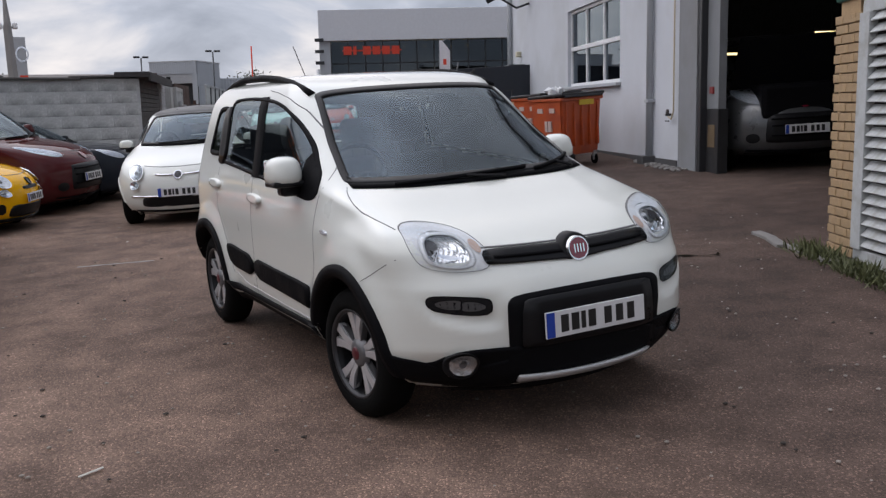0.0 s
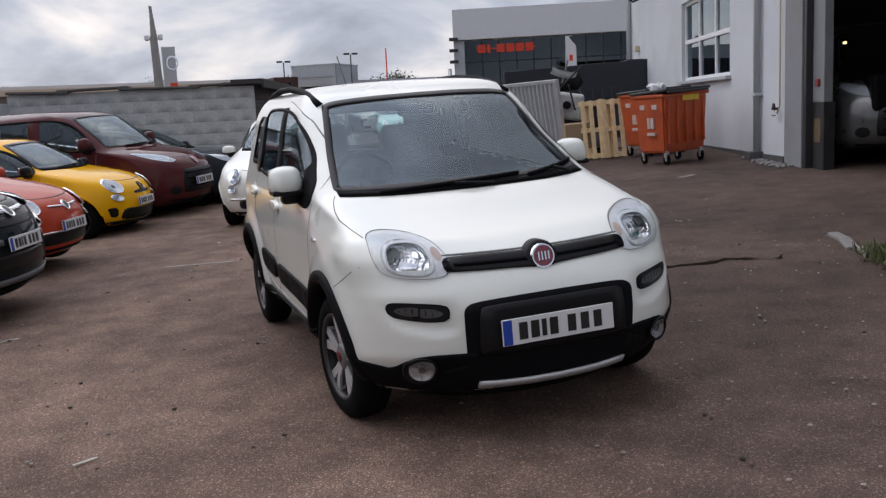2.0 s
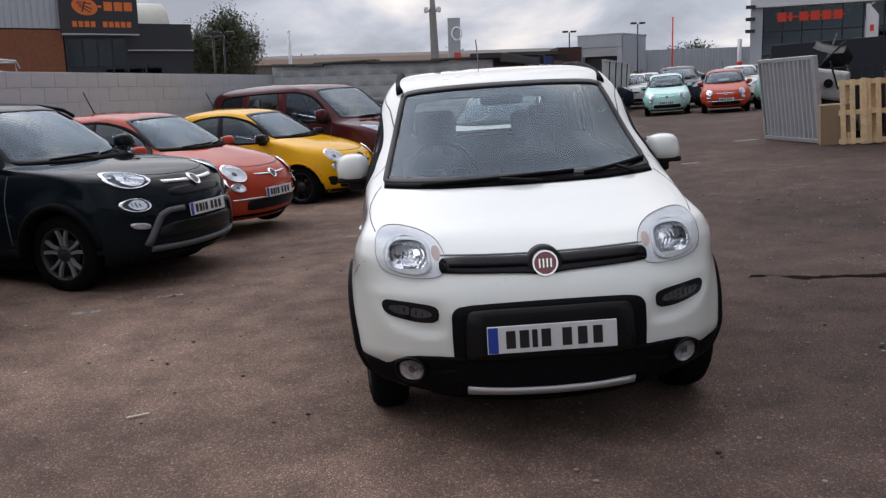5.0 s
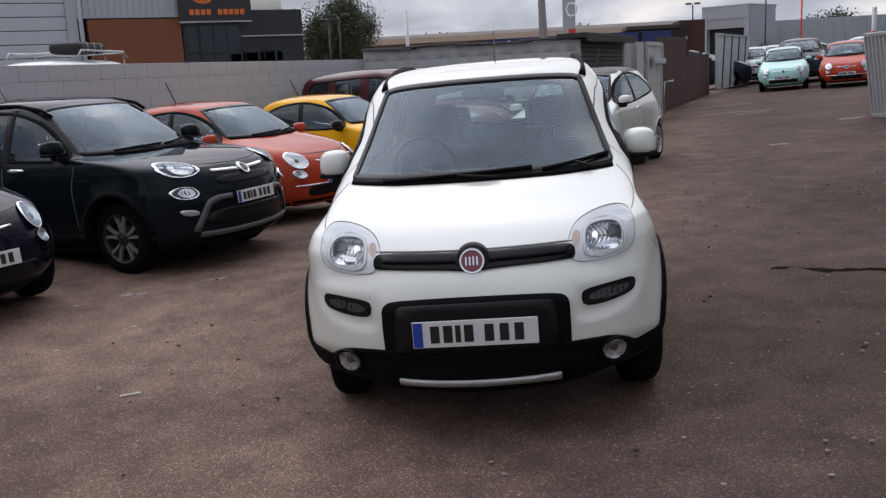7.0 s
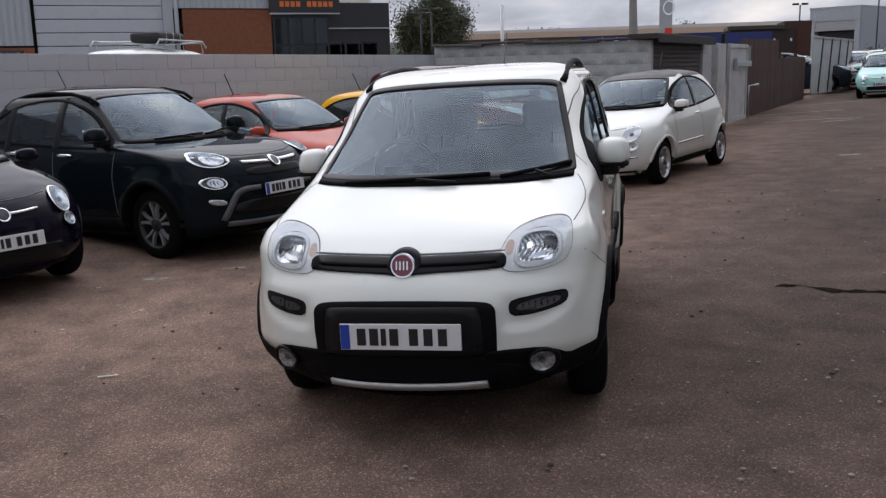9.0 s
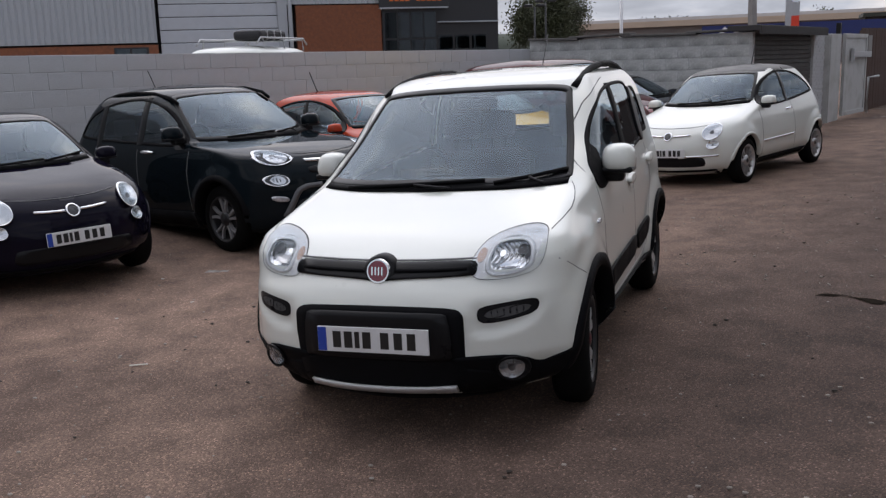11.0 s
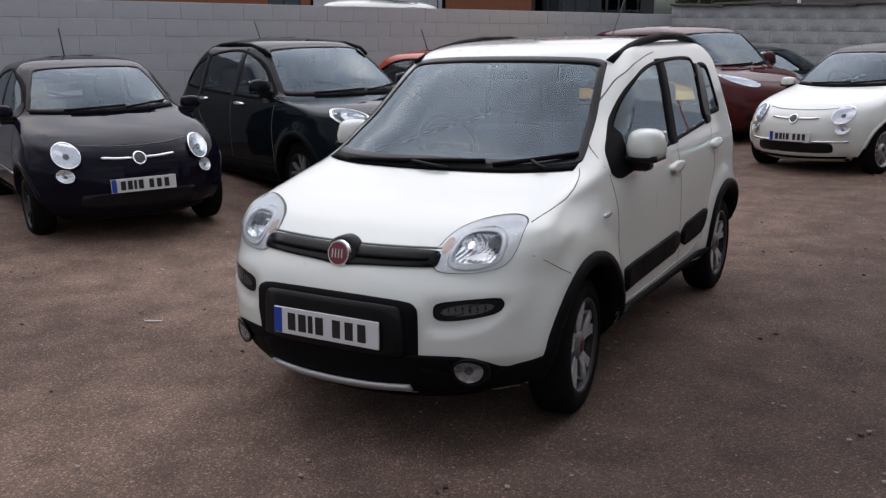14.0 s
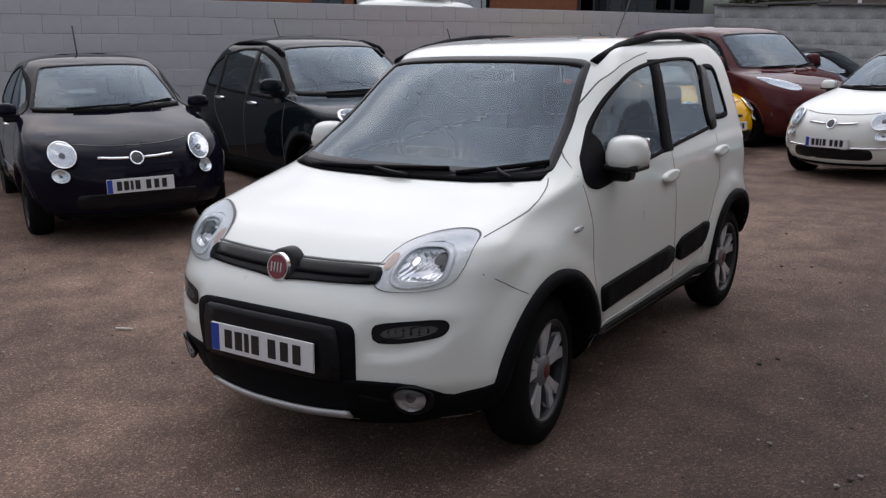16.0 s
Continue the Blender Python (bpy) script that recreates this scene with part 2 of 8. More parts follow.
SHUT = plain("panel_gap", (0.15, 0.15, 0.15), 0.8, var=0.1)

# ---------------------------------------------------------------- mesh helpers


def mesh_of(name, verts, faces, material, smooth=True):
    me = bpy.data.meshes.new(name)
    me.from_pydata([tuple(map(float, v)) for v in verts], [], [tuple(map(int, q)) for q in faces])
    me.materials.append(material)
    if smooth:
        me.shade_smooth()
    me.update()
    return me


def part_raw(name, verts, faces, material, parent=None, label="", smooth=True):
    ob = new(name, mesh_of(name, verts, faces, material, smooth))
    ob.parent = parent
    if label:
        tagged(ob, label)
    return ob


def part(name, bm, material, parent=None, label="", smooth=False):
    me = bpy.data.meshes.new(name)
    bm.to_mesh(me)
    bm.free()
    me.materials.append(material)
    if smooth:
        me.shade_smooth()
    ob = new(name, me)
    ob.parent = parent
    if label:
        tagged(ob, label)
    return ob


def box(bm, x0, x1, y0, y1, z0, z1, bevel=0.0, m=None):
    """An axis-aligned block, bevelled, under the matrix m."""
    r = bmesh.ops.create_cube(bm, size=1.0)
    vs = r["verts"]
    for v in vs:
        v.co = Vector(((x0 + x1) / 2 + v.co.x * (x1 - x0), (y0 + y1) / 2 + v.co.y * (y1 - y0), (z0 + z1) / 2 + v.co.z * (z1 - z0)))
    if bevel:
        es = list({e for v in vs for e in v.link_edges})
        vs = bmesh.ops.bevel(bm, geom=es, offset=bevel, segments=2, affect="EDGES", profile=0.5)["verts"]
    if m is not None:
        bmesh.ops.transform(bm, matrix=m, verts=list(set(vs)))
    return vs


def cyl(bm, r1, r2, a, b, seg=16):
    """A tapered round bar from point a to point b."""
    a, b = Vector(a), Vector(b)
    d = b - a
    m = Matrix.Translation((a + b) / 2) @ d.to_track_quat("Z", "Y").to_matrix().to_4x4()
    bmesh.ops.create_cone(bm, cap_ends=True, segments=seg, radius1=r1, radius2=r2, depth=d.length, matrix=m)


def block(name, dims, material, parent=None, label="", bevel=0.0, m=None):
    bm = bmesh.new()
    box(bm, *dims, bevel=bevel, m=m)
    return part(name, bm, material, parent, label)


def tube(name, pts, r, material, parent=None, label="", seg=8):
    """A round bar swept along points."""
    verts, faces = [], []
    P = [Vector(p) for p in pts]
    for i, p in enumerate(P):
        d = (P[min(i + 1, len(P) - 1)] - P[max(i - 1, 0)]).normalized()
        u = d.cross(Vector((0, 0, 1)) if abs(d.z) < 0.95 else Vector((1, 0, 0))).normalized()
        w = d.cross(u)
        for k in range(seg):
            a = 2 * math.pi * k / seg
            verts.append(p + r * (math.cos(a) * u + math.sin(a) * w))
    for i in range(len(P) - 1):
        for k in range(seg):
            faces.append((i * seg + k, i * seg + (k + 1) % seg, (i + 1) * seg + (k + 1) % seg, (i + 1) * seg + k))
    faces.append(tuple(range(seg))[::-1])
    faces.append(tuple((len(P) - 1) * seg + k for k in range(seg)))
    return part_raw(name, verts, faces, material, parent, label)


def root(name, m, label, category, group=""):
    ob = new(name)
    ob.empty_display_size = 0.2
    ob.matrix_world = m
    return tagged(ob, label, category, group)


def chaikin(poly, times=2):
    p = np.array(poly, float)
    for _ in range(times):
        q = np.roll(p, -1, 0)
        p = np.stack([0.75 * p + 0.25 * q, 0.25 * p + 0.75 * q], 1).reshape(-1, 2)
    return p


def inset(poly, d):
    """A closed outline moved inwards by d."""
    p = np.array(poly, float)
    t = np.roll(p, -1, 0) - np.roll(p, 1, 0)
    t /= np.linalg.norm(t, axis=1)[:, None] + 1e-9
    nrm = np.stack([-t[:, 1], t[:, 0]], 1)
    q = np.roll(p, -1, 0)
    if (p[:, 0] * q[:, 1] - q[:, 0] * p[:, 1]).sum() < 0:
        nrm = -nrm
    return p + d * nrm


def inside(p, poly):
    x, y = p
    c = False
    n = len(poly)
    j = n - 1
    for i in range(n):
        if (poly[i][1] > y) != (poly[j][1] > y) and x < (poly[j][0] - poly[i][0]) * (y - poly[i][1]) / (poly[j][1] - poly[i][1]) + poly[i][0]:
            c = not c
        j = i
    return c


def pchip(xs, ys):
    """A smooth curve through points that never overshoots."""
    xs, ys = np.array(xs, float), np.array(ys, float)
    h, d = np.diff(xs), np.diff(ys) / np.diff(xs)
    m = np.zeros(len(xs))
    for i in range(1, len(xs) - 1):
        if d[i - 1] * d[i] > 0:
            w1, w2 = 2 * h[i] + h[i - 1], h[i] + 2 * h[i - 1]
            m[i] = (w1 + w2) / (w1 / d[i - 1] + w2 / d[i])
    m[0], m[-1] = d[0], d[-1]

    def f(x):
        x = np.clip(x, xs[0], xs[-1])
        k = np.clip(np.searchsorted(xs, x) - 1, 0, len(h) - 1)
        t = (x - xs[k]) / h[k]
        return (1 + 2 * t) * (1 - t) ** 2 * ys[k] + t * (1 - t) ** 2 * h[k] * m[k] + t * t * (3 - 2 * t) * ys[k + 1] + t * t * (t - 1) * h[k] * m[k + 1]
    return f


# ---------------------------------------------------------------- cars
# A car stands with its front axle at y = 0 and looks towards -y. Its shell is a stack of level outlines.


class Shell:
    def __init__(self, front, rear, width, bow, wheels, flare=0.02, arch=0.36, lip=0.0, fall=0.15, scoop=None, square=None, taper=0.0):
        self.yf, self.yr = pchip(*zip(*front)), pchip(*zip(*rear))
        self.w, self.rf, self.rr = pchip(*zip(*width)), pchip(*[[b[0] for b in bow], [b[1] for b in bow]]), pchip(*[[b[0] for b in bow], [b[2] for b in bow]])
        self.n = 2.15
        self.nf = pchip(*zip(*square)) if square else (lambda z: 2.15)
        self.front_pts = front
        self.wheels, self.flare, self.arch, self.lip, self.fall, self.scoop, self.taper = wheels, flare, arch, lip, fall, scoop, taper

    def bulge(self, y, z):
        out = 0.0
        for yw, zw in self.wheels:
            d = math.hypot(y - yw, (z - zw) * (1.0 if z > zw else 0.6))
            t = min(1, max(0, 1 - (d - self.arch - self.lip) / self.fall))
            out = max(out, self.flare * t * t * (3 - 2 * t))
        return out

    def slim(self, y, z):
        """How far the wings draw in towards the nose, above the wheel arches."""
        if not self.taper:
            return 1.0
        t, u = min(1.0, max(0.0, (z - .80) / .15)), min(1.0, max(0.0, (.50 - y) / .65))
        return 1 - self.taper * t * t * (3 - 2 * t) * u * u * (3 - 2 * u)

    def F(self, x, z):
        """How far forward the front face lies."""
        w = float(self.w(z))
        if self.taper:
            y = float(self.yf(z))
            for _ in range(3):
                a, n = min(abs(x) / (w * self.slim(y, z)), 0.995), float(self.nf(z))
                y = float(self.yf(z)) + float(self.rf(z)) * (1 - (1 - a ** n) ** (1 / n))
            w *= self.slim(y, z)
        a, n = min(abs(x) / w, 0.995), float(self.nf(z))
        return float(self.yf(z)) + float(self.rf(z)) * (1 - (1 - a ** n) ** (1 / n)) + (self.scoop(x, z) if self.scoop else 0.0)

    def R(self, x, z):
        w = float(self.w(z))
        a = min(abs(x) / w, 0.995)
        return float(self.yr(z)) - float(self.rr(z)) * (1 - (1 - a ** self.n) ** (1 / self.n))

    def W(self, y, z):
        """The half width at a place along the side."""
        w, yf, yr, rf, rr = (float(q(z)) for q in (self.w, self.yf, self.yr, self.rf, self.rr))
        a = 1.0
        if y < yf + rf:
            b, n = max(0.0, min(1.0, 1 - (y - yf) / rf)), float(self.nf(z))
            a = (1 - b ** n) ** (1 / n)
        elif y > yr - rr:
            b = max(0.0, min(1.0, 1 - (yr - y) / rr))
            a = (1 - b ** self.n) ** (1 / self.n)
        return w * a * self.slim(y, z) + self.bulge(y, z)

    def levels(self, count):
        zs = np.linspace(self.front_pts[0][0], self.front_pts[-1][0], 2000)
        s = np.concatenate([[0], np.cumsum(np.hypot(np.diff(zs), np.diff(self.yf(zs)) * 0.55) + np.abs(np.diff(self.w(zs))) * 0.5)])
        return np.interp(np.linspace(0, s[-1], count), s, zs)

    def outline(self, z, nf, ns, nr):
        w, yf, yr, rf, rr = (float(q(z)) for q in (self.w, self.yf, self.yr, self.rf, self.rr))
        a = np.linspace(0, math.pi / 2, 400)
        n = float(self.nf(z))
        fx, fy = w * np.sin(a) ** (2 / n), yf + rf * (1 - np.cos(a) ** (2 / n))
        rx, ry = w * np.sin(a) ** (2 / self.n), yr - rr * (1 - np.cos(a) ** (2 / self.n))

        def even(px, py, k):
            s = np.concatenate([[0], np.cumsum(np.hypot(np.diff(px), np.diff(py)))])
            t = np.linspace(0, s[-1], k)
            return np.interp(t, s, px), np.interp(t, s, py)
        ax, ay = even(fx, fy, nf)
        bx, by = np.full(ns, w), np.linspace(yf + rf, yr - rr, ns + 2)[1:-1]
        cx, cy = even(rx, ry, nr)
        return np.concatenate([ax, bx, cx[::-1]]), np.concatenate([ay, by, cy[::-1]])


def shell_parts(car, S, material, groups, holes, fine=1.0, roof_material=None, roof_z=9.0):
    """The painted skin, cut into its panels, with open windows and wheel arches and a dark lining inside."""
    nl, nf, ns, nr = int(92 * fine), int(30 * fine), int(86 * fine), int(20 * fine)
    zs = S.levels(nl)
    rows = []
    for z in zs:
        x, y = S.outline(z, nf, ns, nr)
        if S.taper:
            x = x * np.array([S.slim(b, z) for b in y])
        x = x + np.array([S.bulge(b, z) * min(1, max(0, (abs(a) / float(S.w(z)) - 0.75) * 5)) for a, b in zip(x, y)])
        X = np.concatenate([x, -x[-2:0:-1]])
        Y = np.concatenate([y, y[-2:0:-1]])
        rows.append(np.stack([X, Y, np.full(len(X), z)], 1))
    V = np.array(rows)
    k = V.shape[1]
    V = V.reshape(-1, 3)
    if S.scoop:
        ahead = V[:, 1] < 0
        V[ahead, 1] += np.array([S.scoop(x, z) for x, _, z in V[ahead]])
    # settle the rims of the wheel arches onto clean circles
    for yw, zw in S.wheels:
        d = np.hypot(V[:, 1] - yw, V[:, 2] - zw)
        near = (np.abs(d - S.arch) < 0.016 / fine) & (np.abs(V[:, 0]) > 0.45) & (d > 0.01)
        f = S.arch / d[near]
        V[near, 1] = yw + (V[near, 1] - yw) * f
        V[near, 2] = zw + (V[near, 2] - zw) * f
    quads = []
    for i in range(nl - 1):
        for j in range(k):
            quads.append((i * k + j, i * k + (j + 1) % k, (i + 1) * k + (j + 1) % k, (i + 1) * k + j))
    Q = np.array(quads)
    C = V[Q].mean(1)
    nrm = np.cross(V[Q[:, 1]] - V[Q[:, 0]], V[Q[:, 3]] - V[Q[:, 0]])
    nrm /= np.linalg.norm(nrm, axis=1)[:, None] + 1e-9
    who = np.zeros(len(Q), int)
    for f in range(len(Q)):
        x, y, z = C[f]
        if abs(x) > 0.45 and any(math.hypot(y - yw, z - zw) < S.arch for yw, zw in S.wheels):
            who[f] = -1
            continue
        done = False
        for view, poly, (u0, u1, v0, v1) in holes:
            if view == "side" and abs(nrm[f][0]) > 0.45 and u0 < y < u1 and v0 < z < v1 and inside((y, z), poly):
                done = True
            elif view == "front" and nrm[f][1] < -0.25 and u0 < x < u1 and v0 < z < v1 and y < 1.6 and inside((x, z), poly):
                done = True
            elif view == "rear" and nrm[f][1] > 0.25 and u0 < x < u1 and v0 < z < v1 and y > 1.6 and inside((x, z), poly):
                done = True
            if done:
                break
        if done:
            who[f] = -1
            continue
        for g, (gname, view, poly, sign) in enumerate(groups, 1):
            if view == "side" and abs(nrm[f][0]) > 0.45 and x * sign > 0 and inside((y, z), poly):
                who[f] = g
            elif view == "top" and nrm[f][2] > 0.3 and inside((x, y), poly):
                who[f] = g
    names = ["body"] + [g[0] for g in groups]
    made = {}
    for g, nm in enumerate(names):
        sel = Q[who == g]
        if nm == "body":
            cap = tuple((nl - 1) * k + j for j in range(k))
        if not len(sel):
            continue
        used, inv = np.unique(sel, return_inverse=True)
        me_v, me_f = V[used], inv.reshape(-1, 4)
        ob = part_raw(nm, me_v, me_f, material, car)
        made.setdefault(nm, []).append(ob)
        if roof_material is not None and nm == "body":
            ob.data.materials.append(roof_material)
            for p in ob.data.polygons:
                if p.center.z > roof_z:
                    p.material_index = 1
    # roof middle
    top = [V[(nl - 1) * k + j] for j in range(k)]
    c = np.mean(top, 0)
    part_raw("roof_skin", [*top, c + (0, 0, 0.004)], [(j, (j + 1) % k, k) for j in range(k)], roof_material or material, car)
    # cabin lining, just inside the skin
    sel = Q[(who >= 0) & (C[:, 2] > zs[0] + 0.5)]
    used, inv = np.unique(sel, return_inverse=True)
    vn = np.zeros_like(V)
    for a in range(4):
        np.add.at(vn, Q[:, a], nrm)
    vn /= np.linalg.norm(vn, axis=1)[:, None] + 1e-9
    low = V[used] - 0.03 * vn[used]
    low[:, 2] = np.minimum(low[:, 2], V[used][:, 2] - 0.014 * (V[used][:, 2] > 1.2))
    part_raw("cabin_lining", low, inv.reshape(-1, 4)[:, ::-1], CABIN, car)
    return made


def patch(name, poly, place, material, parent, label="", rings=5, thick=0.0, back=None):
    """A sheet laid on the shell: an outline in (u, v), set in space by place(u, v, out)."""
    p = np.array(poly, float)
    c = p.mean(0)
    n = len(p)
    verts, faces = [], []
    if thick:
        verts += [place(u, v, -0.004) for u, v in p]
    for r in range(rings):
        q = c + (p - c) * (1 - r / rings)
        out = thick if thick else 0.0
        verts += [place(u, v, out) for u, v in q]
    verts.append(place(c[0], c[1], thick))
    total = len(verts) // n
    for r in range(total - 1):
        for j in range(n):
            faces.append((r * n + j, r * n + (j + 1) % n, (r + 1) * n + (j + 1) % n, (r + 1) * n + j))
    for j in range(n):
        faces.append(((total - 1) * n + j, (total - 1) * n + (j + 1) % n, len(verts) - 1))
    ob = part_raw(name, verts, faces, material, parent, label)
    fix_normals(ob)
    return ob


def fix_normals(ob):
    bm = bmesh.new()
    bm.from_mesh(ob.data)
    bmesh.ops.recalc_face_normals(bm, faces=bm.faces)
    mid = Vector((0, 1.15, 0.7))
    if sum(f.normal.dot(f.calc_center_median() - mid) * f.calc_area() for f in bm.faces) < 0:
        bmesh.ops.reverse_faces(bm, faces=bm.faces)
    bm.to_mesh(ob.data)
    bm.free()


def band(name, outer, inner, place, material, parent, label="", thick=0.006):
    """A raised band between two outlines with the same number of points."""
    n = len(outer)
    mid = 0.5 * (np.array(outer) + np.array(inner))
    verts = [place(u, v, -0.006) for u, v in outer] + [place(u, v, thick) for u, v in outer] + [place(u, v, thick * 1.1) for u, v in mid] + [place(u, v, thick) for u, v in inner] + [place(u, v, -0.012) for u, v in inner]
    faces = [(r * n + j, r * n + (j + 1) % n, (r + 1) * n + (j + 1) % n, (r + 1) * n + j) for r in range(4) for j in range(n)]
    ob = part_raw(name, verts, faces, material, parent, label)
    fix_normals(ob)
    return ob


def ribbon(name, line, width, place, material, parent, label="", thick=0.002):
    """A raised strip along a line on the shell."""
    p = np.array(line, float)
    s = np.concatenate([[0], np.cumsum(np.linalg.norm(np.diff(p, axis=0), axis=1))])
    k = max(3, int(s[-1] / 0.04))
    t = np.linspace(0, s[-1], k)
    p = np.stack([np.interp(t, s, p[:, 0]), np.interp(t, s, p[:, 1])], 1)
    d = np.gradient(p, axis=0)
    d /= np.linalg.norm(d, axis=1)[:, None] + 1e-9
    nn = np.stack([-d[:, 1], d[:, 0]], 1) * width / 2
    a, b = p + nn, p - nn
    verts = [place(u, v, -0.005) for u, v in a] + [place(u, v, thick) for u, v in a] + [place(u, v, thick) for u, v in b] + [place(u, v, -0.005) for u, v in b]
    faces = [(r * k + j, r * k + j + 1, (r + 1) * k + j + 1, (r + 1) * k + j) for r in range(3) for j in range(k - 1)]
    faces += [(0, k, 2 * k, 3 * k), (k - 1, 2 * k - 1, 3 * k - 1, 4 * k - 1)]
    ob = part_raw(name, verts, faces, material, parent, label)
    fix_normals(ob)
    return ob


def side_of(S, sign):
    return lambda y, z, out: (sign * (S.W(y, z) + out), y, z)


def front_of(S):
    return lambda x, z, out: (x, S.F(x, z) - out, z)


def rear_of(S):
    return lambda x, z, out: (x, S.R(x, z) + out, z)


def top_of(S, z0, z1):
    """Lays a sheet on the bonnet, given in plan."""
    def f(x, y, out):
        a, b = z0, z1
        for _ in range(24):
            m = (a + b) / 2
            if S.F(x, m) < y:
                a = m
            else:
                b = m
        return (x, y - out * .4, a + out * .9)
    return f


def disc_poly(cx, cz, rx, rz, n=28, tilt=0.0):
    a = np.linspace(0, 2 * math.pi, n, endpoint=False)
    u, v = rx * np.cos(a), rz * np.sin(a)
    t = radians(tilt)
    return np.stack([cx + u * math.cos(t) - v * math.sin(t), cz + u * math.sin(t) + v * math.cos(t)], 1)


def lathe(profile, seg=40):
    """Verts and faces of a profile (x, r) turned about the x axis."""
    verts, faces = [], []
    for x, r in profile:
        for k in range(seg):
            a = 2 * math.pi * k / seg
            verts.append((x, r * math.cos(a), r * math.sin(a)))
    for i in range(len(profile) - 1):
        for k in range(seg):
            faces.append((i * seg + k, i * seg + (k + 1) % seg, (i + 1) * seg + (k + 1) % seg, (i + 1) * seg + k))
    return verts, faces


WHEELS = {}


def wheel(car, at, sign, radius, width, rim_r, style, steer=0):
    """Tyre with an alloy rim; the outer face looks along sign * x."""
    key = (radius, width, rim_r, style)
    if key not in WHEELS:
        h = width / 2
        tv, tf = lathe([(-h, rim_r), (-h - 0.004, rim_r + 0.02), (-h + 0.004, radius - 0.03), (-h + 0.022, radius - 0.008), (-h + 0.05, radius), (0, radius + 0.002), (h - 0.05, radius), (h - 0.022, radius - 0.008), (h - 0.004, radius - 0.03), (h + 0.006, rim_r + 0.025), (h - 0.002, rim_r + 0.004), (h - 0.012, rim_r)])
        tyre = mesh_of("tyre", tv, tf, RUBBER)
        rv, rf = lathe([(h - 0.010, rim_r + 0.006), (h - 0.004, rim_r), (h - 0.012, rim_r - 0.010), (h - 0.05, rim_r - 0.022), (-h, rim_r - 0.03), (-h, 0.05)])
        rim = mesh_of("rim", rv, rf, SATIN_BLACK if style == "panda" else DARK_ALLOY if style != "multi" else SILVER)
        bm = bmesh.new()
        n_sp = {"panda": 5, "multi": 12, "dark": 5, "cross": 5, "plain": 8}[style]
        for s in range(n_sp):
            a0 = 2 * math.pi * s / n_sp + math.pi / 2
            pairs = [(-0.19, -0.26), (0.19, 0.26)] if style in ("cross", "dark") else [(-0.15, -0.215), (0.15, 0.215)] if style == "panda" else [(0, 0)]
            for tw_in, tw_out in pairs:
                wi, wo = (0.022, 0.047) if style == "panda" else ((0.016, 0.013) if style == "multi" else (0.022, 0.026))
                pts = []
                for r, aa, ww, xx in ((0.045, a0 + tw_in * 1.6, wi, h - 0.030), (rim_r * 0.6, a0 + tw_in, (wi + wo) / 2.1, h - 0.020), (rim_r - 0.004, a0 + tw_out, wo, h - 0.018)):
                    c, sn = math.cos(aa), math.sin(aa)
                    for e in (-1, 1):
                        pts.append(((xx, r * c - e * ww / 2 * sn, r * sn + e * ww / 2 * c), (xx - 0.028, r * c - e * ww / 2 * 1.25 * sn, r * sn + e * ww / 2 * 1.25 * c)))
                vs = [(bm.verts.new(a), bm.verts.new(b)) for a, b in pts]
                for q in (0, 2):
                    (a, a2), (b, b2), (c_, c2), (d, d2) = vs[q], vs[q + 1], vs[q + 2], vs[q + 3]
                    for fv in ((a, b, d, c_), (a, c_, c2, a2), (b, b2, d2, d)):
                        bm.faces.new(fv)
        bmesh.ops.recalc_face_normals(bm, faces=bm.faces)
        if style == "panda":
            # a grey web sunk between each pair of bright spoke faces, joined round the hub
            wb = bmesh.new()
            for s in range(n_sp):
                a0 = 2 * math.pi * s / n_sp + math.pi / 2
                ring = [(h - 0.030 - d, r * math.cos(a0 + t), r * math.sin(a0 + t)) for d in (0, 0.03) for r, t in ((0.035, -0.62), (0.080, -0.40), (rim_r - 0.004, -0.33), (rim_r - 0.004, 0.33), (0.080, 0.40), (0.035, 0.62))]
                vs = [wb.verts.new(p) for p in ring]
                wb.faces.new(vs[:6])
                for q in range(6):
                    wb.faces.new((vs[q], vs[(q + 1) % 6], vs[6 + (q + 1) % 6], vs[6 + q]))
            bmesh.ops.recalc_face_normals(wb, faces=wb.faces)
            web = bpy.data.meshes.new("spoke_web")
            wb.to_mesh(web)
            wb.free()
            web.materials.append(plain("grey_spoke_web", (.13, .13, .135), .4, .4, var=.1))
        sm = bpy.data.meshes.new("spokes")
        bm.to_mesh(sm)
        bm.free()
        sm.materials.append({"panda": BRIGHT_ALLOY, "multi": SILVER, "dark": SATIN_BLACK, "cross": plain("grey_machined_alloy", (0.30, 0.30, 0.31), 0.4, 0.4, var=0.1), "plain": SILVER}[style])
        cv, cf = lathe([(h - 0.045, 0.075), (h - 0.020, 0.066), (h - 0.014, 0.034), (h - 0.012, 0.0)] if style != "panda" else [(h - 0.045, 0.074), (h - 0.026, 0.064), (h - 0.018, 0.048), (h - 0.013, 0.036), (h - 0.012, 0.0)], 24)
        cap = mesh_of("hub_cap", cv, cf, GREY_ALLOY if style == "panda" else DARK_ALLOY if style != "multi" else SILVER)
        bv, bf = lathe([(h - 0.013, 0.031), (h - 0.009, 0.028), (h - 0.009, 0.0)], 20)
        bad = mesh_of("hub_badge", bv, bf, plain("dull_red_badge", (.10, .010, .016), .4) if style == "panda" else DARK_ALLOY)
        dv, df = lathe([(h - 0.075, 0.125), (h - 0.070, 0.12), (h - 0.070, 0.0)], 28)
        dsc = mesh_of("brake_disc", dv, df, SATIN_BLACK if style == "panda" else DARK_ALLOY)
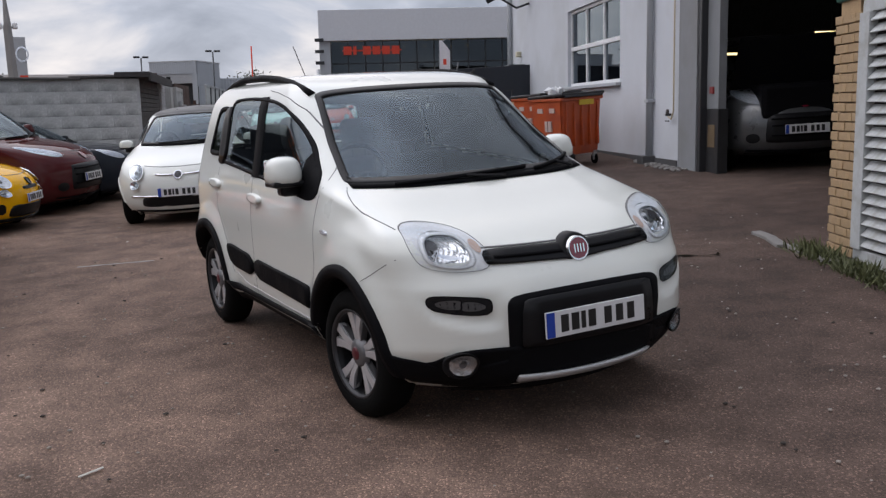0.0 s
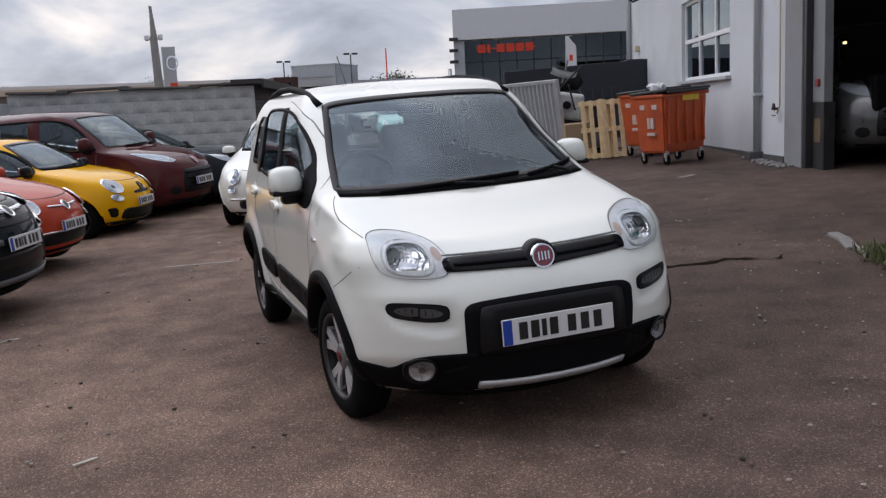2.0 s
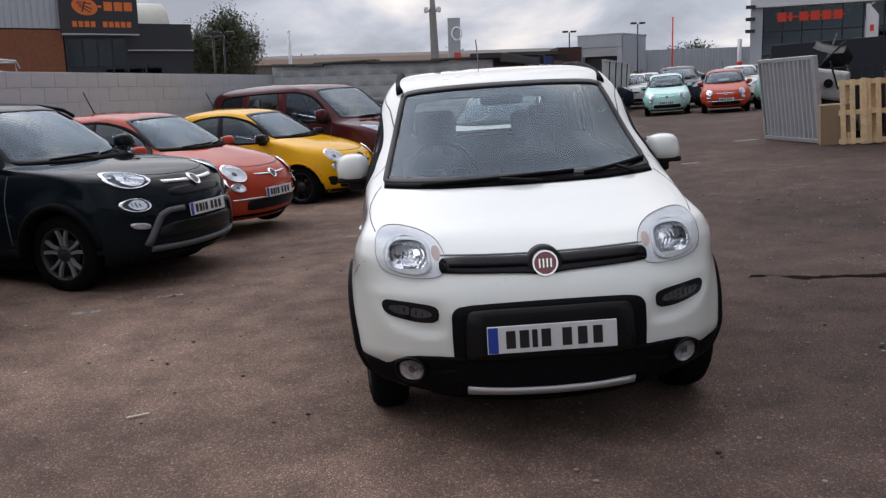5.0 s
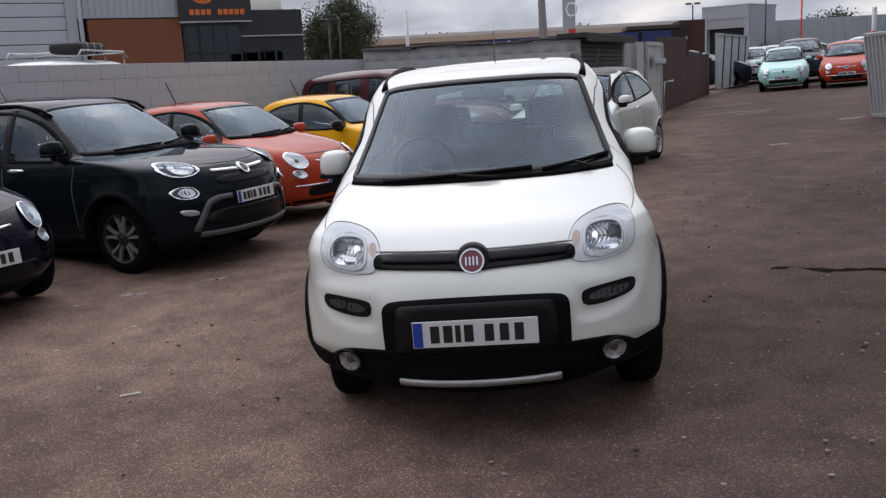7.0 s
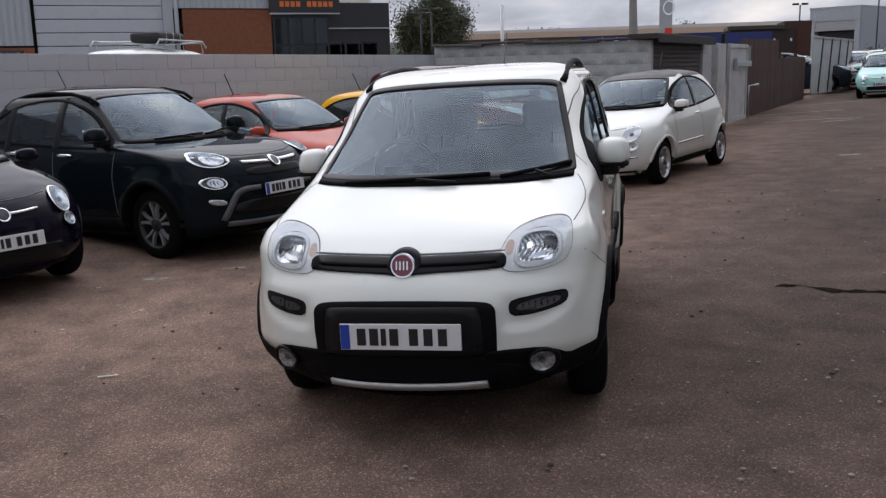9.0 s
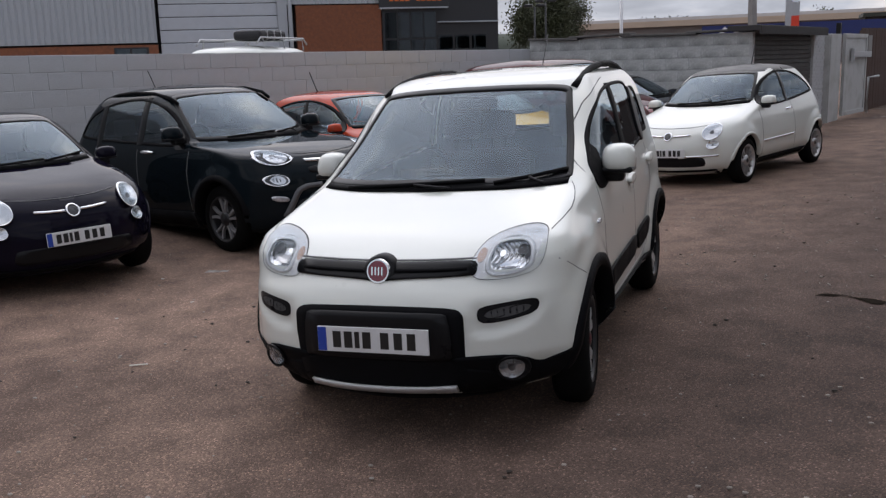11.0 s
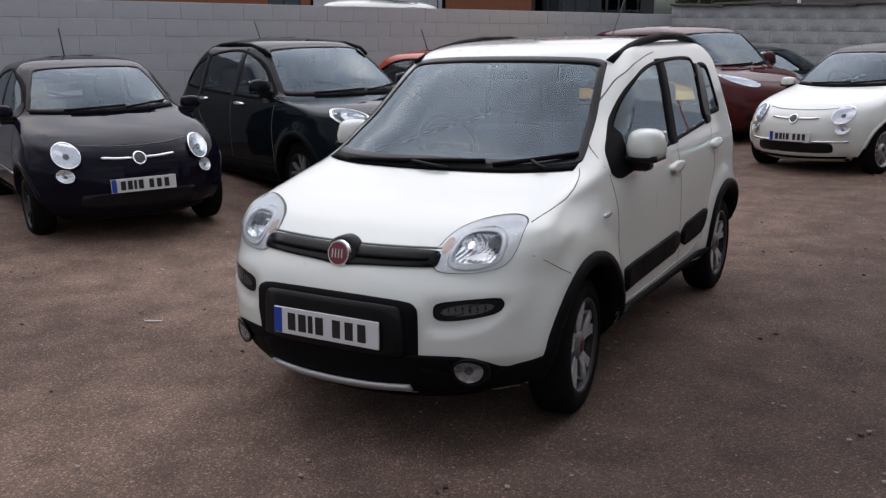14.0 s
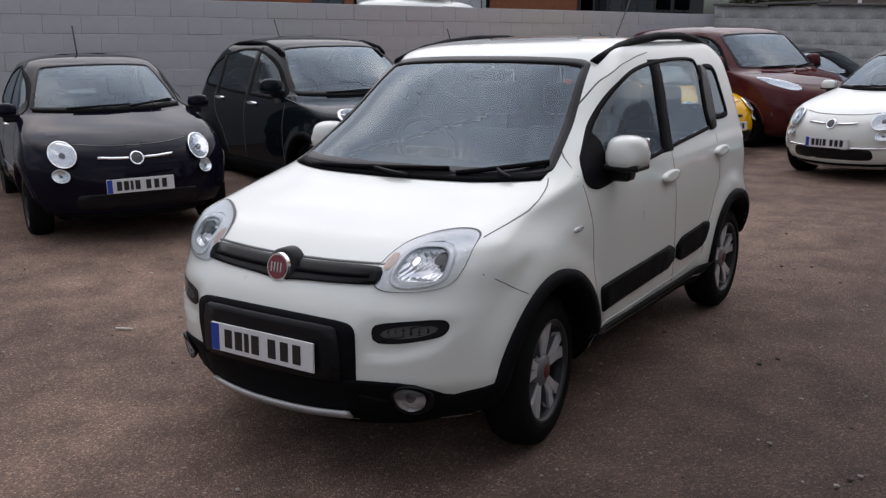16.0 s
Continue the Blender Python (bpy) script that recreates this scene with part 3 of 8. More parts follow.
        lv, lf = lathe([(h - 0.006, rim_r + 0.007), (h + 0.001, rim_r + 0.001), (h - 0.006, rim_r - 0.010), (h - 0.016, rim_r - 0.014)])
        lip = mesh_of("rim_lip", lv, lf, DARK_ALLOY if style in ("dark", "cross", "panda") else BRIGHT_ALLOY)
        WHEELS[key] = [("rim", rim), ("spokes", sm), ("hub_cap", cap), ("hub_badge", bad), ("brake_disc", dsc), ("rim_lip", lip)] + ([("spoke_web", web)] if style == "panda" else []), tyre
    pieces, tyre = WHEELS[key]
    t = new("wheel", tyre)
    t.parent = car
    t.matrix_basis = pose(*at, 0, 0, steer if sign > 0 else 180 + steer)
    for nm, me in pieces:
        o = new(nm, me)
        o.parent = t
    return t


def number_plate(car, y, z, tilt=0.0, width=0.52):
    """A plate with its blue band; the characters stay plain bars."""
    m = pose(0, y, z, tilt)
    pl = block("number_plate", (-width / 2, width / 2, -0.004, 0.006, -0.0555, 0.0555), PLATE, car, "white plate with blue band and dark bars", 0.003, m)
    block("blue_band", (-width / 2 + 0.003, -width / 2 + 0.043, -0.0065, 0, -0.052, 0.052), PLATE_BLUE, pl, "", 0, m)
    xs = (-0.178, -0.124, -0.082, -0.037, 0.047, 0.109, 0.170)
    for k, x in enumerate(xs):
        wd = 0.011 if k == 2 else 0.019
        block("character_bar", (x - wd + 0.012, x + wd + 0.012, -0.0062, 0, -0.036, 0.036), PLATE_INK, pl, "", 0, m)
    return pl


def seat(car, x, y, z=0.30, head=1.17):
    bm = bmesh.new()
    box(bm, x - 0.23, x + 0.23, y - 0.02, y + 0.50, z, z + 0.22, 0.05)
    box(bm, x - 0.23, x + 0.23, -0.07, 0.07, 0, head - z - 0.36, 0.05, Matrix.Translation((0, y + 0.50, z + 0.16)) @ pose(0, 0, 0, -14))
    box(bm, x - 0.13, x + 0.13, y + 0.60, y + 0.70, head - 0.14, head + 0.06, 0.04)
    cyl(bm, 0.008, 0.008, (x - 0.05, y + 0.63, head - 0.25), (x - 0.05, y + 0.65, head - 0.1), 8)
    cyl(bm, 0.008, 0.008, (x + 0.05, y + 0.63, head - 0.25), (x + 0.05, y + 0.65, head - 0.1), 8)
    return part("seat", bm, SEAT, car, "charcoal cloth car seat with headrest", True)


def cabin(car, S, z0, dash_y, belt, length, wide, head):
    """Dashboard, wheel, seats and floor, seen through the glass."""
    bm = bmesh.new()
    box(bm, -wide, wide, dash_y - 0.12, dash_y + 0.42, belt - 0.22, belt - 0.015, 0.06)
    part("dashboard", bm, CABIN, car, "dark moulded dashboard", True)
    bm = bmesh.new()
    box(bm, -wide + 0.04, wide - 0.04, -0.36, length - 0.2, z0 + 0.02, z0 + 0.16, 0.02)
    part("floor_pan", bm, BLACK_TRIM, car)
    # unseen plate, added to deepen the shadow under the car
    bm = bmesh.new()
    box(bm, -wide + 0.02, wide - 0.02, -0.36, length - 0.1, z0 + 0.0, z0 + 0.03, 0.01)
    part("shadow_plate", bm, BLACK_TRIM, car)
    pts = [(-0.36 + 0.18 * math.cos(a), dash_y + 0.50 - 0.05 * math.sin(a), belt + 0.0 + 0.17 * math.sin(a)) for a in np.linspace(0, 2 * math.pi, 25)]
    sw = tube("steering_wheel", pts, 0.016, SATIN_BLACK, car)
    bm = bmesh.new()
    box(bm, -0.50, -0.22, dash_y + 0.48, dash_y + 0.52, belt - 0.05, belt + 0.02, 0.012)
    cyl(bm, 0.035, 0.03, (-0.36, dash_y + 0.36, belt - 0.06), (-0.36, dash_y + 0.5, belt - 0.01), 12)
    part("steering_spokes", bm, SATIN_BLACK, sw)
    for x in (-0.36, 0.36):
        seat(car, x, dash_y + 0.62, z0 + 0.12, head)
    for x in (-0.33, 0.33):
        seat(car, x, min(dash_y + 1.42, length - 0.92), z0 + 0.15, head - 0.05)


def mirror(car, S, sign, y, z, material, size=(0.20, 0.14, 0.15), base=True):
    x0 = S.W(y + 0.1, z - 0.08)
    w, d, h = size
    bm = bmesh.new()
    box(bm, -w / 2, w / 2, -d / 2, d / 2, -h / 2, h / 2, 0.0)
    bmesh.ops.subdivide_edges(bm, edges=bm.edges[:], cuts=5, use_grid_fill=True)
    for v in bm.verts:
        q = Vector((v.co.x / (w / 2), v.co.y / (d / 2), v.co.z / (h / 2)))
        p = 2.7 if q.z > 0 else 4.0
        ln = (abs(q.x) ** p + abs(q.y) ** p + abs(q.z) ** p) ** (1 / p)
        v.co /= max(ln, 0.3) if ln > 1 else 1
        v.co.y = min(v.co.y, d * 0.35)
        if v.co.z < -h * 0.30:
            v.co.z = -h * 0.30 + 0.35 * (v.co.z + h * 0.30)
        # the nose narrows forwards
        v.co.x *= 1 - 0.22 * max(0.0, -v.co.y / (d / 2)) ** 2
    bmesh.ops.transform(bm, matrix=Matrix.Translation((sign * (x0 - 0.015 + w / 2), y, z)), verts=bm.verts[:])
    hs = part("door_mirror", bm, material, car, "", True)
    bm = bmesh.new()
    box(bm, min(sign * (x0 - 0.03), sign * (x0 + 0.10)), max(sign * (x0 - 0.03), sign * (x0 + 0.10)), y - 0.04, y + 0.05, z - h / 2 - 0.045, z - h / 2 + 0.03, 0.02)
    part("mirror_foot", bm, SATIN_BLACK, hs)
    bm = bmesh.new()
    box(bm, sign * (x0 - 0.015 + w / 2) - w * 0.47, sign * (x0 - 0.015 + w / 2) + w * 0.47, y - d * 0.45, y + d * 0.36, z - h * 0.47, z - h * 0.27, 0.012)
    part("mirror_lower_shell", bm, SATIN_BLACK, hs)
    bm = bmesh.new()
    box(bm, sign * (x0 - 0.015 + w / 2) - w * 0.42, sign * (x0 - 0.015 + w / 2) + w * 0.42, y + d * 0.34, y + d * 0.37, z - h * 0.4, z + h * 0.4, 0.01)
    part("mirror_glass", bm, CHROME, hs)
    return hs


def wiper(parent, S, a, b, arm):
    """A blade resting on the windscreen and its arm; places are (x, z)."""
    f = front_of(S)
    pts = [f(a[0] + (b[0] - a[0]) * t, a[1] + (b[1] - a[1]) * t, 0.022 + 0.012 * math.sin(math.pi * t)) for t in np.linspace(0, 1, 12)]
    w = tube("wiper", pts, 0.011, BLACK_TRIM, parent, "", 6)
    mid = ((a[0] + b[0]) / 2, (a[1] + b[1]) / 2)
    pts = [f(arm[0] + (mid[0] - arm[0]) * t, arm[1] + (mid[1] - arm[1]) * t, 0.035 + 0.015 * math.sin(math.pi * t)) for t in np.linspace(0, 1, 8)]
    tube("wiper_arm", pts, 0.008, SATIN_BLACK, w, "", 6)


def arch_trim(car, S, yw, zw, sign, width, material, thick, a0=-25, a1=205, rr=None, name="wheel_arch_trim"):
    r0 = (rr or S.arch) - 0.012
    a = np.radians(np.linspace(a0, a1, 40))
    f = side_of(S, sign)
    inn = np.stack([yw + r0 * np.cos(a), zw + r0 * np.sin(a)], 1)
    out = np.stack([yw + (r0 + width) * np.cos(a), zw + (r0 + width) * np.sin(a)], 1)
    n = len(a)
    rows = [[(*f(u, v, -0.05),) for u, v in inn], [f(u, v, thick) for u, v in inn], [f(u, v, thick * 1.15) for u, v in (inn + out) / 2], [f(u, v, thick * 0.8) for u, v in out], [f(u, v, -0.008) for u, v in out]]
    verts = [p for r in rows for p in r]
    faces = [(r * n + j, r * n + j + 1, (r + 1) * n + j + 1, (r + 1) * n + j) for r in range(4) for j in range(n - 1)]
    ob = part_raw(name, verts, faces, material, car)
    fix_normals(ob)
    return ob


def arch_liner(car, S, yw, zw, sign):
    a = np.radians(np.linspace(-12, 192, 28))
    r = S.arch + 0.004
    n = len(a)
    verts = [(sign * (x or S.W(yw + r * math.cos(t), zw + r * math.sin(t)) - 0.012), yw + r * math.cos(t), zw + r * math.sin(t)) for x in (0, 0.42) for t in a]
    faces = [(j, j + 1, n + j + 1, n + j) for j in range(n - 1)] + [tuple(range(n, 2 * n))]
    return part_raw("arch_liner", verts, faces, BLACK_TRIM, car)


def glazed(car, S, side_poly, ws_poly, rear_poly, gl, frame=0.026):
    """Windscreen, side glass and rear glass with their dark borders."""
    out = []
    for sign in (1, -1):
        f = side_of(S, sign)
        pane = patch("side_window", inset(side_poly, 0.012), f, gl, car, rings=8)
        band("window_seal", side_poly, inset(side_poly, frame), lambda u, v, o, f=f: f(u, v, o + 0.002), BLACK_TRIM, pane, thick=0.003)
        out.append(pane)
    f = front_of(S)
    pane = patch("windscreen", inset(ws_poly, 0.012), f, CAR_GLASS, car, "clear windscreen with dark border", rings=10)
    band("screen_border", ws_poly, inset(ws_poly, 0.030), lambda u, v, o: f(u, v, o + 0.003), SATIN_BLACK, pane, thick=0.001)
    out.append(pane)
    g = rear_of(S)
    pane = patch("rear_window", inset(rear_poly, 0.01), g, TINT_GLASS if gl is TINT_GLASS else REAR_GLASS, car, rings=8)
    band("rear_window_seal", rear_poly, inset(rear_poly, 0.04), lambda u, v, o: g(u, v, o + 0.002), SATIN_BLACK, pane, thick=0.003)
    return out


def bounds(poly, pad=0.0):
    p = np.array(poly)
    return (p[:, 0].min() - pad, p[:, 0].max() + pad, p[:, 1].min() - pad, p[:, 1].max() + pad)


def round_lamp(car, S, x, z, rx, rz, place, name="headlight", material=None, ring=CHROME, dark=False):
    """A lamp with reflector bowl, bright ring and clear cover."""
    o = disc_poly(x, z, rx, rz)
    base = patch(name, o, lambda u, v, t: place(u, v, 0.024 - 0.018 * max(0.0, 1 - math.hypot((u - x) / rx, (v - z) / rz) ** 2) + 0.0018 * math.sin((u - x) / rx * 11) * math.cos((v - z) / rz * 7)), material or FACET, car, "round clear headlamp", rings=8)
    band("lamp_ring", o, disc_poly(x, z, rx * 0.93, rz * 0.93), place, ring, base, thick=0.027)
    if dark:
        patch("dark_surround", disc_poly(x, z, rx * 0.93, rz * 0.93), lambda u, v, t: place(u, v, 0.020), LAMP_DARK, base, rings=3)
        patch("inner_reflector", disc_poly(x - 0.12 * rx * (1 if x > 0 else -1), z, rx * 0.60, rz * 0.74), lambda u, v, t: place(u, v, 0.026 - 0.006 * max(0.0, 1 - math.hypot((u - x) / rx, (v - z) / rz) ** 2) + 0.0015 * math.sin(u * 260)), material or FACET, base, rings=6)
    patch("bulb_shield", disc_poly(x, z - rz * 0.1, rx * 0.22, rz * 0.22, 16), lambda u, v, t: place(u, v, 0.013), LAMP_DARK if dark else GREY_ALLOY, base, rings=2)
    patch("lamp_cover", disc_poly(x, z, rx * 0.93, rz * 0.93), lambda u, v, t: place(u, v, 0.025 + 0.012 * max(0.0, 1 - math.hypot((u - x) / rx, (v - z) / rz) ** 2)), LAMP_GLASS, base, rings=4)
    return base


def mirror_poly(half):
    """A closed outline from its right half, given from the bottom middle to the top middle."""
    return [*half, *[(-x, z) for x, z in half[::-1] if x > 0]]


def lamp_scoop(x, z):
    """The hollow in the bumper round each slot lamp, sharp below and fading out above."""
    a = abs(x)
    ease = lambda t: (lambda q: q * q * (3 - 2 * q))(min(1.0, max(0.0, t)))
    low = float(np.interp(a, (.42, .45, .55, .65, .70), (.512, .489, .497, .530, .60)))
    return .017 * ease((z - low) / .028) * ease((.665 - z) / .07) * ease((a - .405) / .035) * ease((.715 - a) / .05)


def panda(m):
    """The white small crossover in the middle of the yard."""
    car = root("hatchback_car", m, "white five-door small crossover with black cladding and roof rails", "car")
    crown = lambda pts: [(1.49 + (p[0] - 1.49) * 1.4 if p[0] > 1.49 else p[0], *p[1:]) for p in pts]
    S = Shell(
        front=crown([(.19, -.60), (.235, -.70), (.30, -.735), (.45, -.748), (.58, -.745), (.67, -.715), (.74, -.66), (.79, -.615), (.83, -.545), (.87, -.46), (.91, -.345), (.95, -.205), (.99, -.06), (1.02, .03), (1.04, .075), (1.15, .22), (1.30, .43), (1.42, .61), (1.49, .73), (1.52, .81), (1.54, .93), (1.555, 1.10), (1.565, 1.3), (1.572, 1.5)]),
        rear=crown([(.19, 2.60), (.25, 2.64), (.31, 2.74), (.36, 2.84), (.42, 2.89), (.6, 2.915), (.8, 2.90), (1.0, 2.86), (1.2, 2.79), (1.4, 2.70), (1.48, 2.65), (1.52, 2.58), (1.54, 2.5), (1.555, 2.35), (1.565, 2.1), (1.572, 1.8)]),
        width=crown([(.19, .62), (.24, .70), (.30, .765), (.37, .792), (.55, .80), (.75, .80), (.90, .79), (1.0, .772), (1.06, .755), (1.2, .72), (1.35, .685), (1.44, .66), (1.49, .635), (1.52, .605), (1.54, .57), (1.555, .52), (1.565, .43), (1.572, .28)]),
        bow=crown([(.19, .50, .35), (.36, .54, .38), (.45, .58, .40), (.62, .57, .40), (.68, .52, .40), (.74, .45, .40), (.79, .40, .40), (.84, .38, .38), (.88, .36, .36), (.95, .36, .34), (1.03, .40, .30), (1.10, .42, .28), (1.2, .42, .26), (1.45, .33, .24), (1.54, .26, .22), (1.572, .2, .2)]),
        wheels=[(0, .30), (2.30, .30)], flare=.024, arch=.375, lip=.04, fall=.13, scoop=lamp_scoop, square=[(.19, 2.15), (.34, 2.2), (.42, 2.6), (.64, 2.6), (.70, 2.45), (.78, 2.55), (.81, 2.9), (.85, 3.9), (.89, 5.5), (.95, 5.5), (1.03, 3.6), (1.12, 2.6), (1.25, 2.15), (1.61, 2.15)], taper=.06)
    win = chaikin([(.42, .966), (.345, 1.01), (.38, 1.085), (.46, 1.146), (.62, 1.26), (.80, 1.367), (1.0, 1.434), (1.2, 1.465), (1.4, 1.480), (1.65, 1.489), (1.92, 1.485), (1.985, 1.465), (1.995, 1.36), (2.025, 1.17), (2.035, 1.11), (2.0, 1.09), (1.70, 1.07), (1.40, 1.048), (1.10, 1.026), (.8, 1.0), (.55, .972)])
    quarter = chaikin([(2.07, 1.13), (2.05, 1.30), (2.035, 1.44), (2.19, 1.445), (2.27, 1.415), (2.315, 1.30), (2.37, 1.16), (2.33, 1.13)])
    ws = chaikin(mirror_poly([(.0, 1.040), (.30, 1.040), (.55, 1.045), (.668, 1.052), (.665, 1.085), (.61, 1.28), (.565, 1.445), (.55, 1.485), (.48, 1.502), (.25, 1.512), (0, 1.514)]), 2)
    rw = chaikin(mirror_poly([(0, 1.13), (.4, 1.13), (.56, 1.15), (.52, 1.40), (.46, 1.45), (0, 1.46)]))
    d_front = [(.397, .34), (.384, .485), (.38, .70), (.375, .85), (.345, .98), (.318, 1.05), (.36, 1.13), (.44, 1.185), (.60, 1.295), (.78, 1.40), (.97, 1.468), (1.2, 1.503), (1.36, 1.522), (1.365, .34)]
    d_rear = [(1.365, .34), (1.36, 1.522), (1.75, 1.53), (1.99, 1.50), (2.03, 1.40), (2.09, 1.05), (2.07, .80), (1.93, .66), (1.80, .42)]
    hood_poly = [(-.70, .22), (-.665, -.25), (-.45, -.50), (-.2, -.60), (0, -.62), (.2, -.60), (.45, -.50), (.665, -.25), (.70, .22), (.4, .12), (0, .06), (-.4, .12)]
    lamp = [(.402, .760), (.399, .795), (.420, .850), (.460, .887), (.53, .913), (.61, .925), (.663, .917), (.688, .890), (.694, .850), (.691, .802), (.668, .757), (.61, .737), (.525, .729), (.437, .731)]
    holes = [(v, inset(p, .016), bounds(p)) for v, p in (("side", win), ("side", quarter), ("front", ws), ("rear", rw), *[("front", chaikin([(k * x, z) for x, z in lamp], 1)) for k in (1, -1)])]
    holes[-2:] = [(v, inset(chaikin([(k * x, z) for x, z in lamp], 1), .028), bounds([(k * x, z) for x, z in lamp])) for k in (1, -1) for v in ("front",)]
    groups = [("bonnet", "top", hood_poly, 0), ("front_door", "side", d_front, 1), ("front_door", "side", d_front, -1), ("rear_door", "side", d_rear, 1), ("rear_door", "side", d_rear, -1)]
    made = shell_parts(car, S, WHITE_PAINT, groups, holes, 1.35)
    glazed(car, S, win, ws, rw, CAR_GLASS, .017)
    f = front_of(S)
    for sign in (1, -1):
        s = side_of(S, sign)
        door_f = [o for o in made["front_door"] if o.data.vertices[0].co.x * sign > 0][0]
        door_r = [o for o in made["rear_door"] if o.data.vertices[0].co.x * sign > 0][0]
        q = patch("quarter_window", quarter, s, TINT_GLASS, car, "dark tinted quarter glass", rings=4)
        band("quarter_seal", quarter, inset(quarter, .03), lambda u, v, o, s=s: s(u, v, o + .002), BLACK_TRIM, q, thick=.003)
        patch("rear_pillar", chaikin([(1.975, 1.085), (1.985, 1.44), (2.05, 1.44), (2.12, 1.40), (2.13, 1.11), (2.08, 1.085)], 1), lambda u, v, o, s=s: s(u, v, .009 if o > 0 else -.006), SATIN_BLACK, door_r, "black pillar trim", rings=3, thick=.004)
        # pillar between the two doors
        part_raw("door_pillar", [s(1.325 + dx + .11 * (z - 1.06), z, o) for z in np.linspace(1.036, 1.484, 8) for dx, o in ((-.068, .001), (-.063, .006), (.063, .006), (.068, .001))],
                 [(r * 4 + c, r * 4 + c + 1, r * 4 + c + 5, r * 4 + c + 4) for r in range(7) for c in range(3)], BLACK_TRIM, car)
        patch("mirror_triangle", chaikin([(.41, .972), (.35, 1.01), (.39, 1.09), (.50, 1.17), (.57, 1.215), (.60, .985)], 1), lambda u, v, o, s=s: s(u, v, .006), BLACK_TRIM, door_f, rings=3)
        ribbon("shut_line", [(.397, .34), (.384, .485), (.38, .70), (.375, .85), (.345, .98), (.318, 1.05), (.36, 1.13), (.44, 1.185), (.60, 1.295), (.78, 1.40), (.97, 1.468), (1.2, 1.503), (1.36, 1.519)], .0035, s, SHUT, car, "", .001)
        ribbon("shut_line", [(1.365, .36), (1.365, 1.04)], .0035, s, SHUT, car, "", .001)
        ribbon("shut_line", [(2.09, 1.06), (2.075, .82), (1.95, .68), (1.85, .55), (1.80, .42)], .0035, s, SHUT, car, "", .001)
        ribbon("shut_line", [(-.42, .785), (-.335, .738), (-.26, .695), (-.19, .663)], .0035, s, SHUT, car, "", .001)
        ribbon("bonnet_gap", [(sign * x, S.F(x, z)) for x, z in ((.675, 1.040), (.700, 1.015), (.722, .980), (.728, .950), (.715, .922), (.694, .896))], .004, top_of(S, .80, 1.06), SHUT, car, "", .0012)
        for y0, z0, d in ((1.29, .918, door_f), (2.12, .960, door_r)):
            h = patch("door_handle", chaikin([(y0 - .115, z0 - .028), (y0 - .115, z0 + .022), (y0 + .09, z0 + .035), (y0 + .09, z0 - .015)]), s, WHITE_PAINT, d, rings=3, thick=.024)
            # flat disc of darker paint stands in for the shade behind the handle
            patch("handle_shade", disc_poly(y0 - .01, z0 + .002, .075, .055, 20), lambda u, v, o, s=s: s(u, v, .0025), plain("paint_shade_recess", (.60, .61, .58), .4, var=.05), h, rings=2)
        # black strips along the doors
        patch("door_moulding", chaikin([(.455, .432), (.44, .53), (.48, .546), (1.10, .562), (1.345, .572), (1.345, .456), (1.0, .447), (.5, .430)], 1), s, BLACK_TRIM, door_f, "black grained door moulding", rings=4, thick=.012)
        patch("door_moulding", chaikin([(1.385, .456), (1.385, .574), (1.70, .593), (1.86, .603), (1.885, .575), (1.81, .473), (1.65, .462)], 1), s, BLACK_TRIM, door_r, "black grained door moulding", rings=4, thick=.012)
        # sill: white lip and black skirt
        ribbon("sill_cladding", [(.385, .285), (.9, .285), (1.915, .295)], .125, s, BLACK_TRIM, car, "black plastic sill cladding", .022)
        ribbon("sill_line", [(.40, .362), (.9, .368), (1.55, .385), (1.75, .425)], .008, s, plain("grey_seal", (.42, .42, .42), .5), car)
        for yw in (0, 2.30):
            arch_trim(car, S, yw, .30, sign, .055, BLACK_TRIM, .018, 10 if yw < 1 else 14, 184 if yw < 1 else 172)
            arch_liner(car, S, yw, .30, sign)
        ind = patch("side_indicator", chaikin([(.20, .824), (.20, .842), (.275, .848), (.275, .830)], 1), s, LAMP_BACK, car, "small clear side indicator", rings=2, thick=.008)
        wheel(car, (sign * .704, 0, .30), sign, .303, .175, .205, "panda", 6)
        wheel(car, (sign * .704, 2.30, .30), sign, .303, .175, .205, "panda")
        mirror(car, S, sign, .62, 1.106, WHITE_PAINT, (.172, .19, .155))
        # roof rails
        pts = [(sign * .560, .86, 1.480), (sign * .566, .97, 1.512), (sign * .566, 1.12, 1.546), (sign * .562, 1.35, 1.577), (sign * .558, 1.65, 1.597), (sign * .556, 2.0, 1.598), (sign * .558, 2.22, 1.578), (sign * .562, 2.44, 1.53)]
        tube("roof_rail", pts, .021, BLACK_TRIM, car, "black roof rail", 10)
        # headlamps
        lp = chaikin([(x * sign, z) for x, z in lamp], 2)

        def bowl(u, v, o):
            x = abs(u)
            return (u, -.022 * math.log(math.exp(-(S.F(u, v) - .002) / .022) + math.exp(-(-.556 + .75 * (v - .73) + .51 * (x - .46)) / .022)) - o, v)
        BEZEL = plain("bright_lamp_bezel", (.74, .74, .74), .25, .15, var=.12, scale=15)
        mc = np.array((sign * .562, .812))
        deep = lambda u, v, k=1.0: max(0.0, 1 - math.hypot((u - mc[0]) / (.088 * k), (v - mc[1]) / (.066 * k)) ** 2)
        hl = patch("headlight", lp, lambda u, v, o: bowl(u, v, -.003 - .11 * min(1, 3 * deep(u, v, 1.05))), BEZEL, car, "large clear headlamp with amber indicator", rings=16)
        band("lamp_gap", lp + (lp - lp.mean(0)) * .016, lp + (lp - lp.mean(0)) * .004, lambda u, v, o: bowl(u, v, o - .004), SHUT, hl, thick=.004)
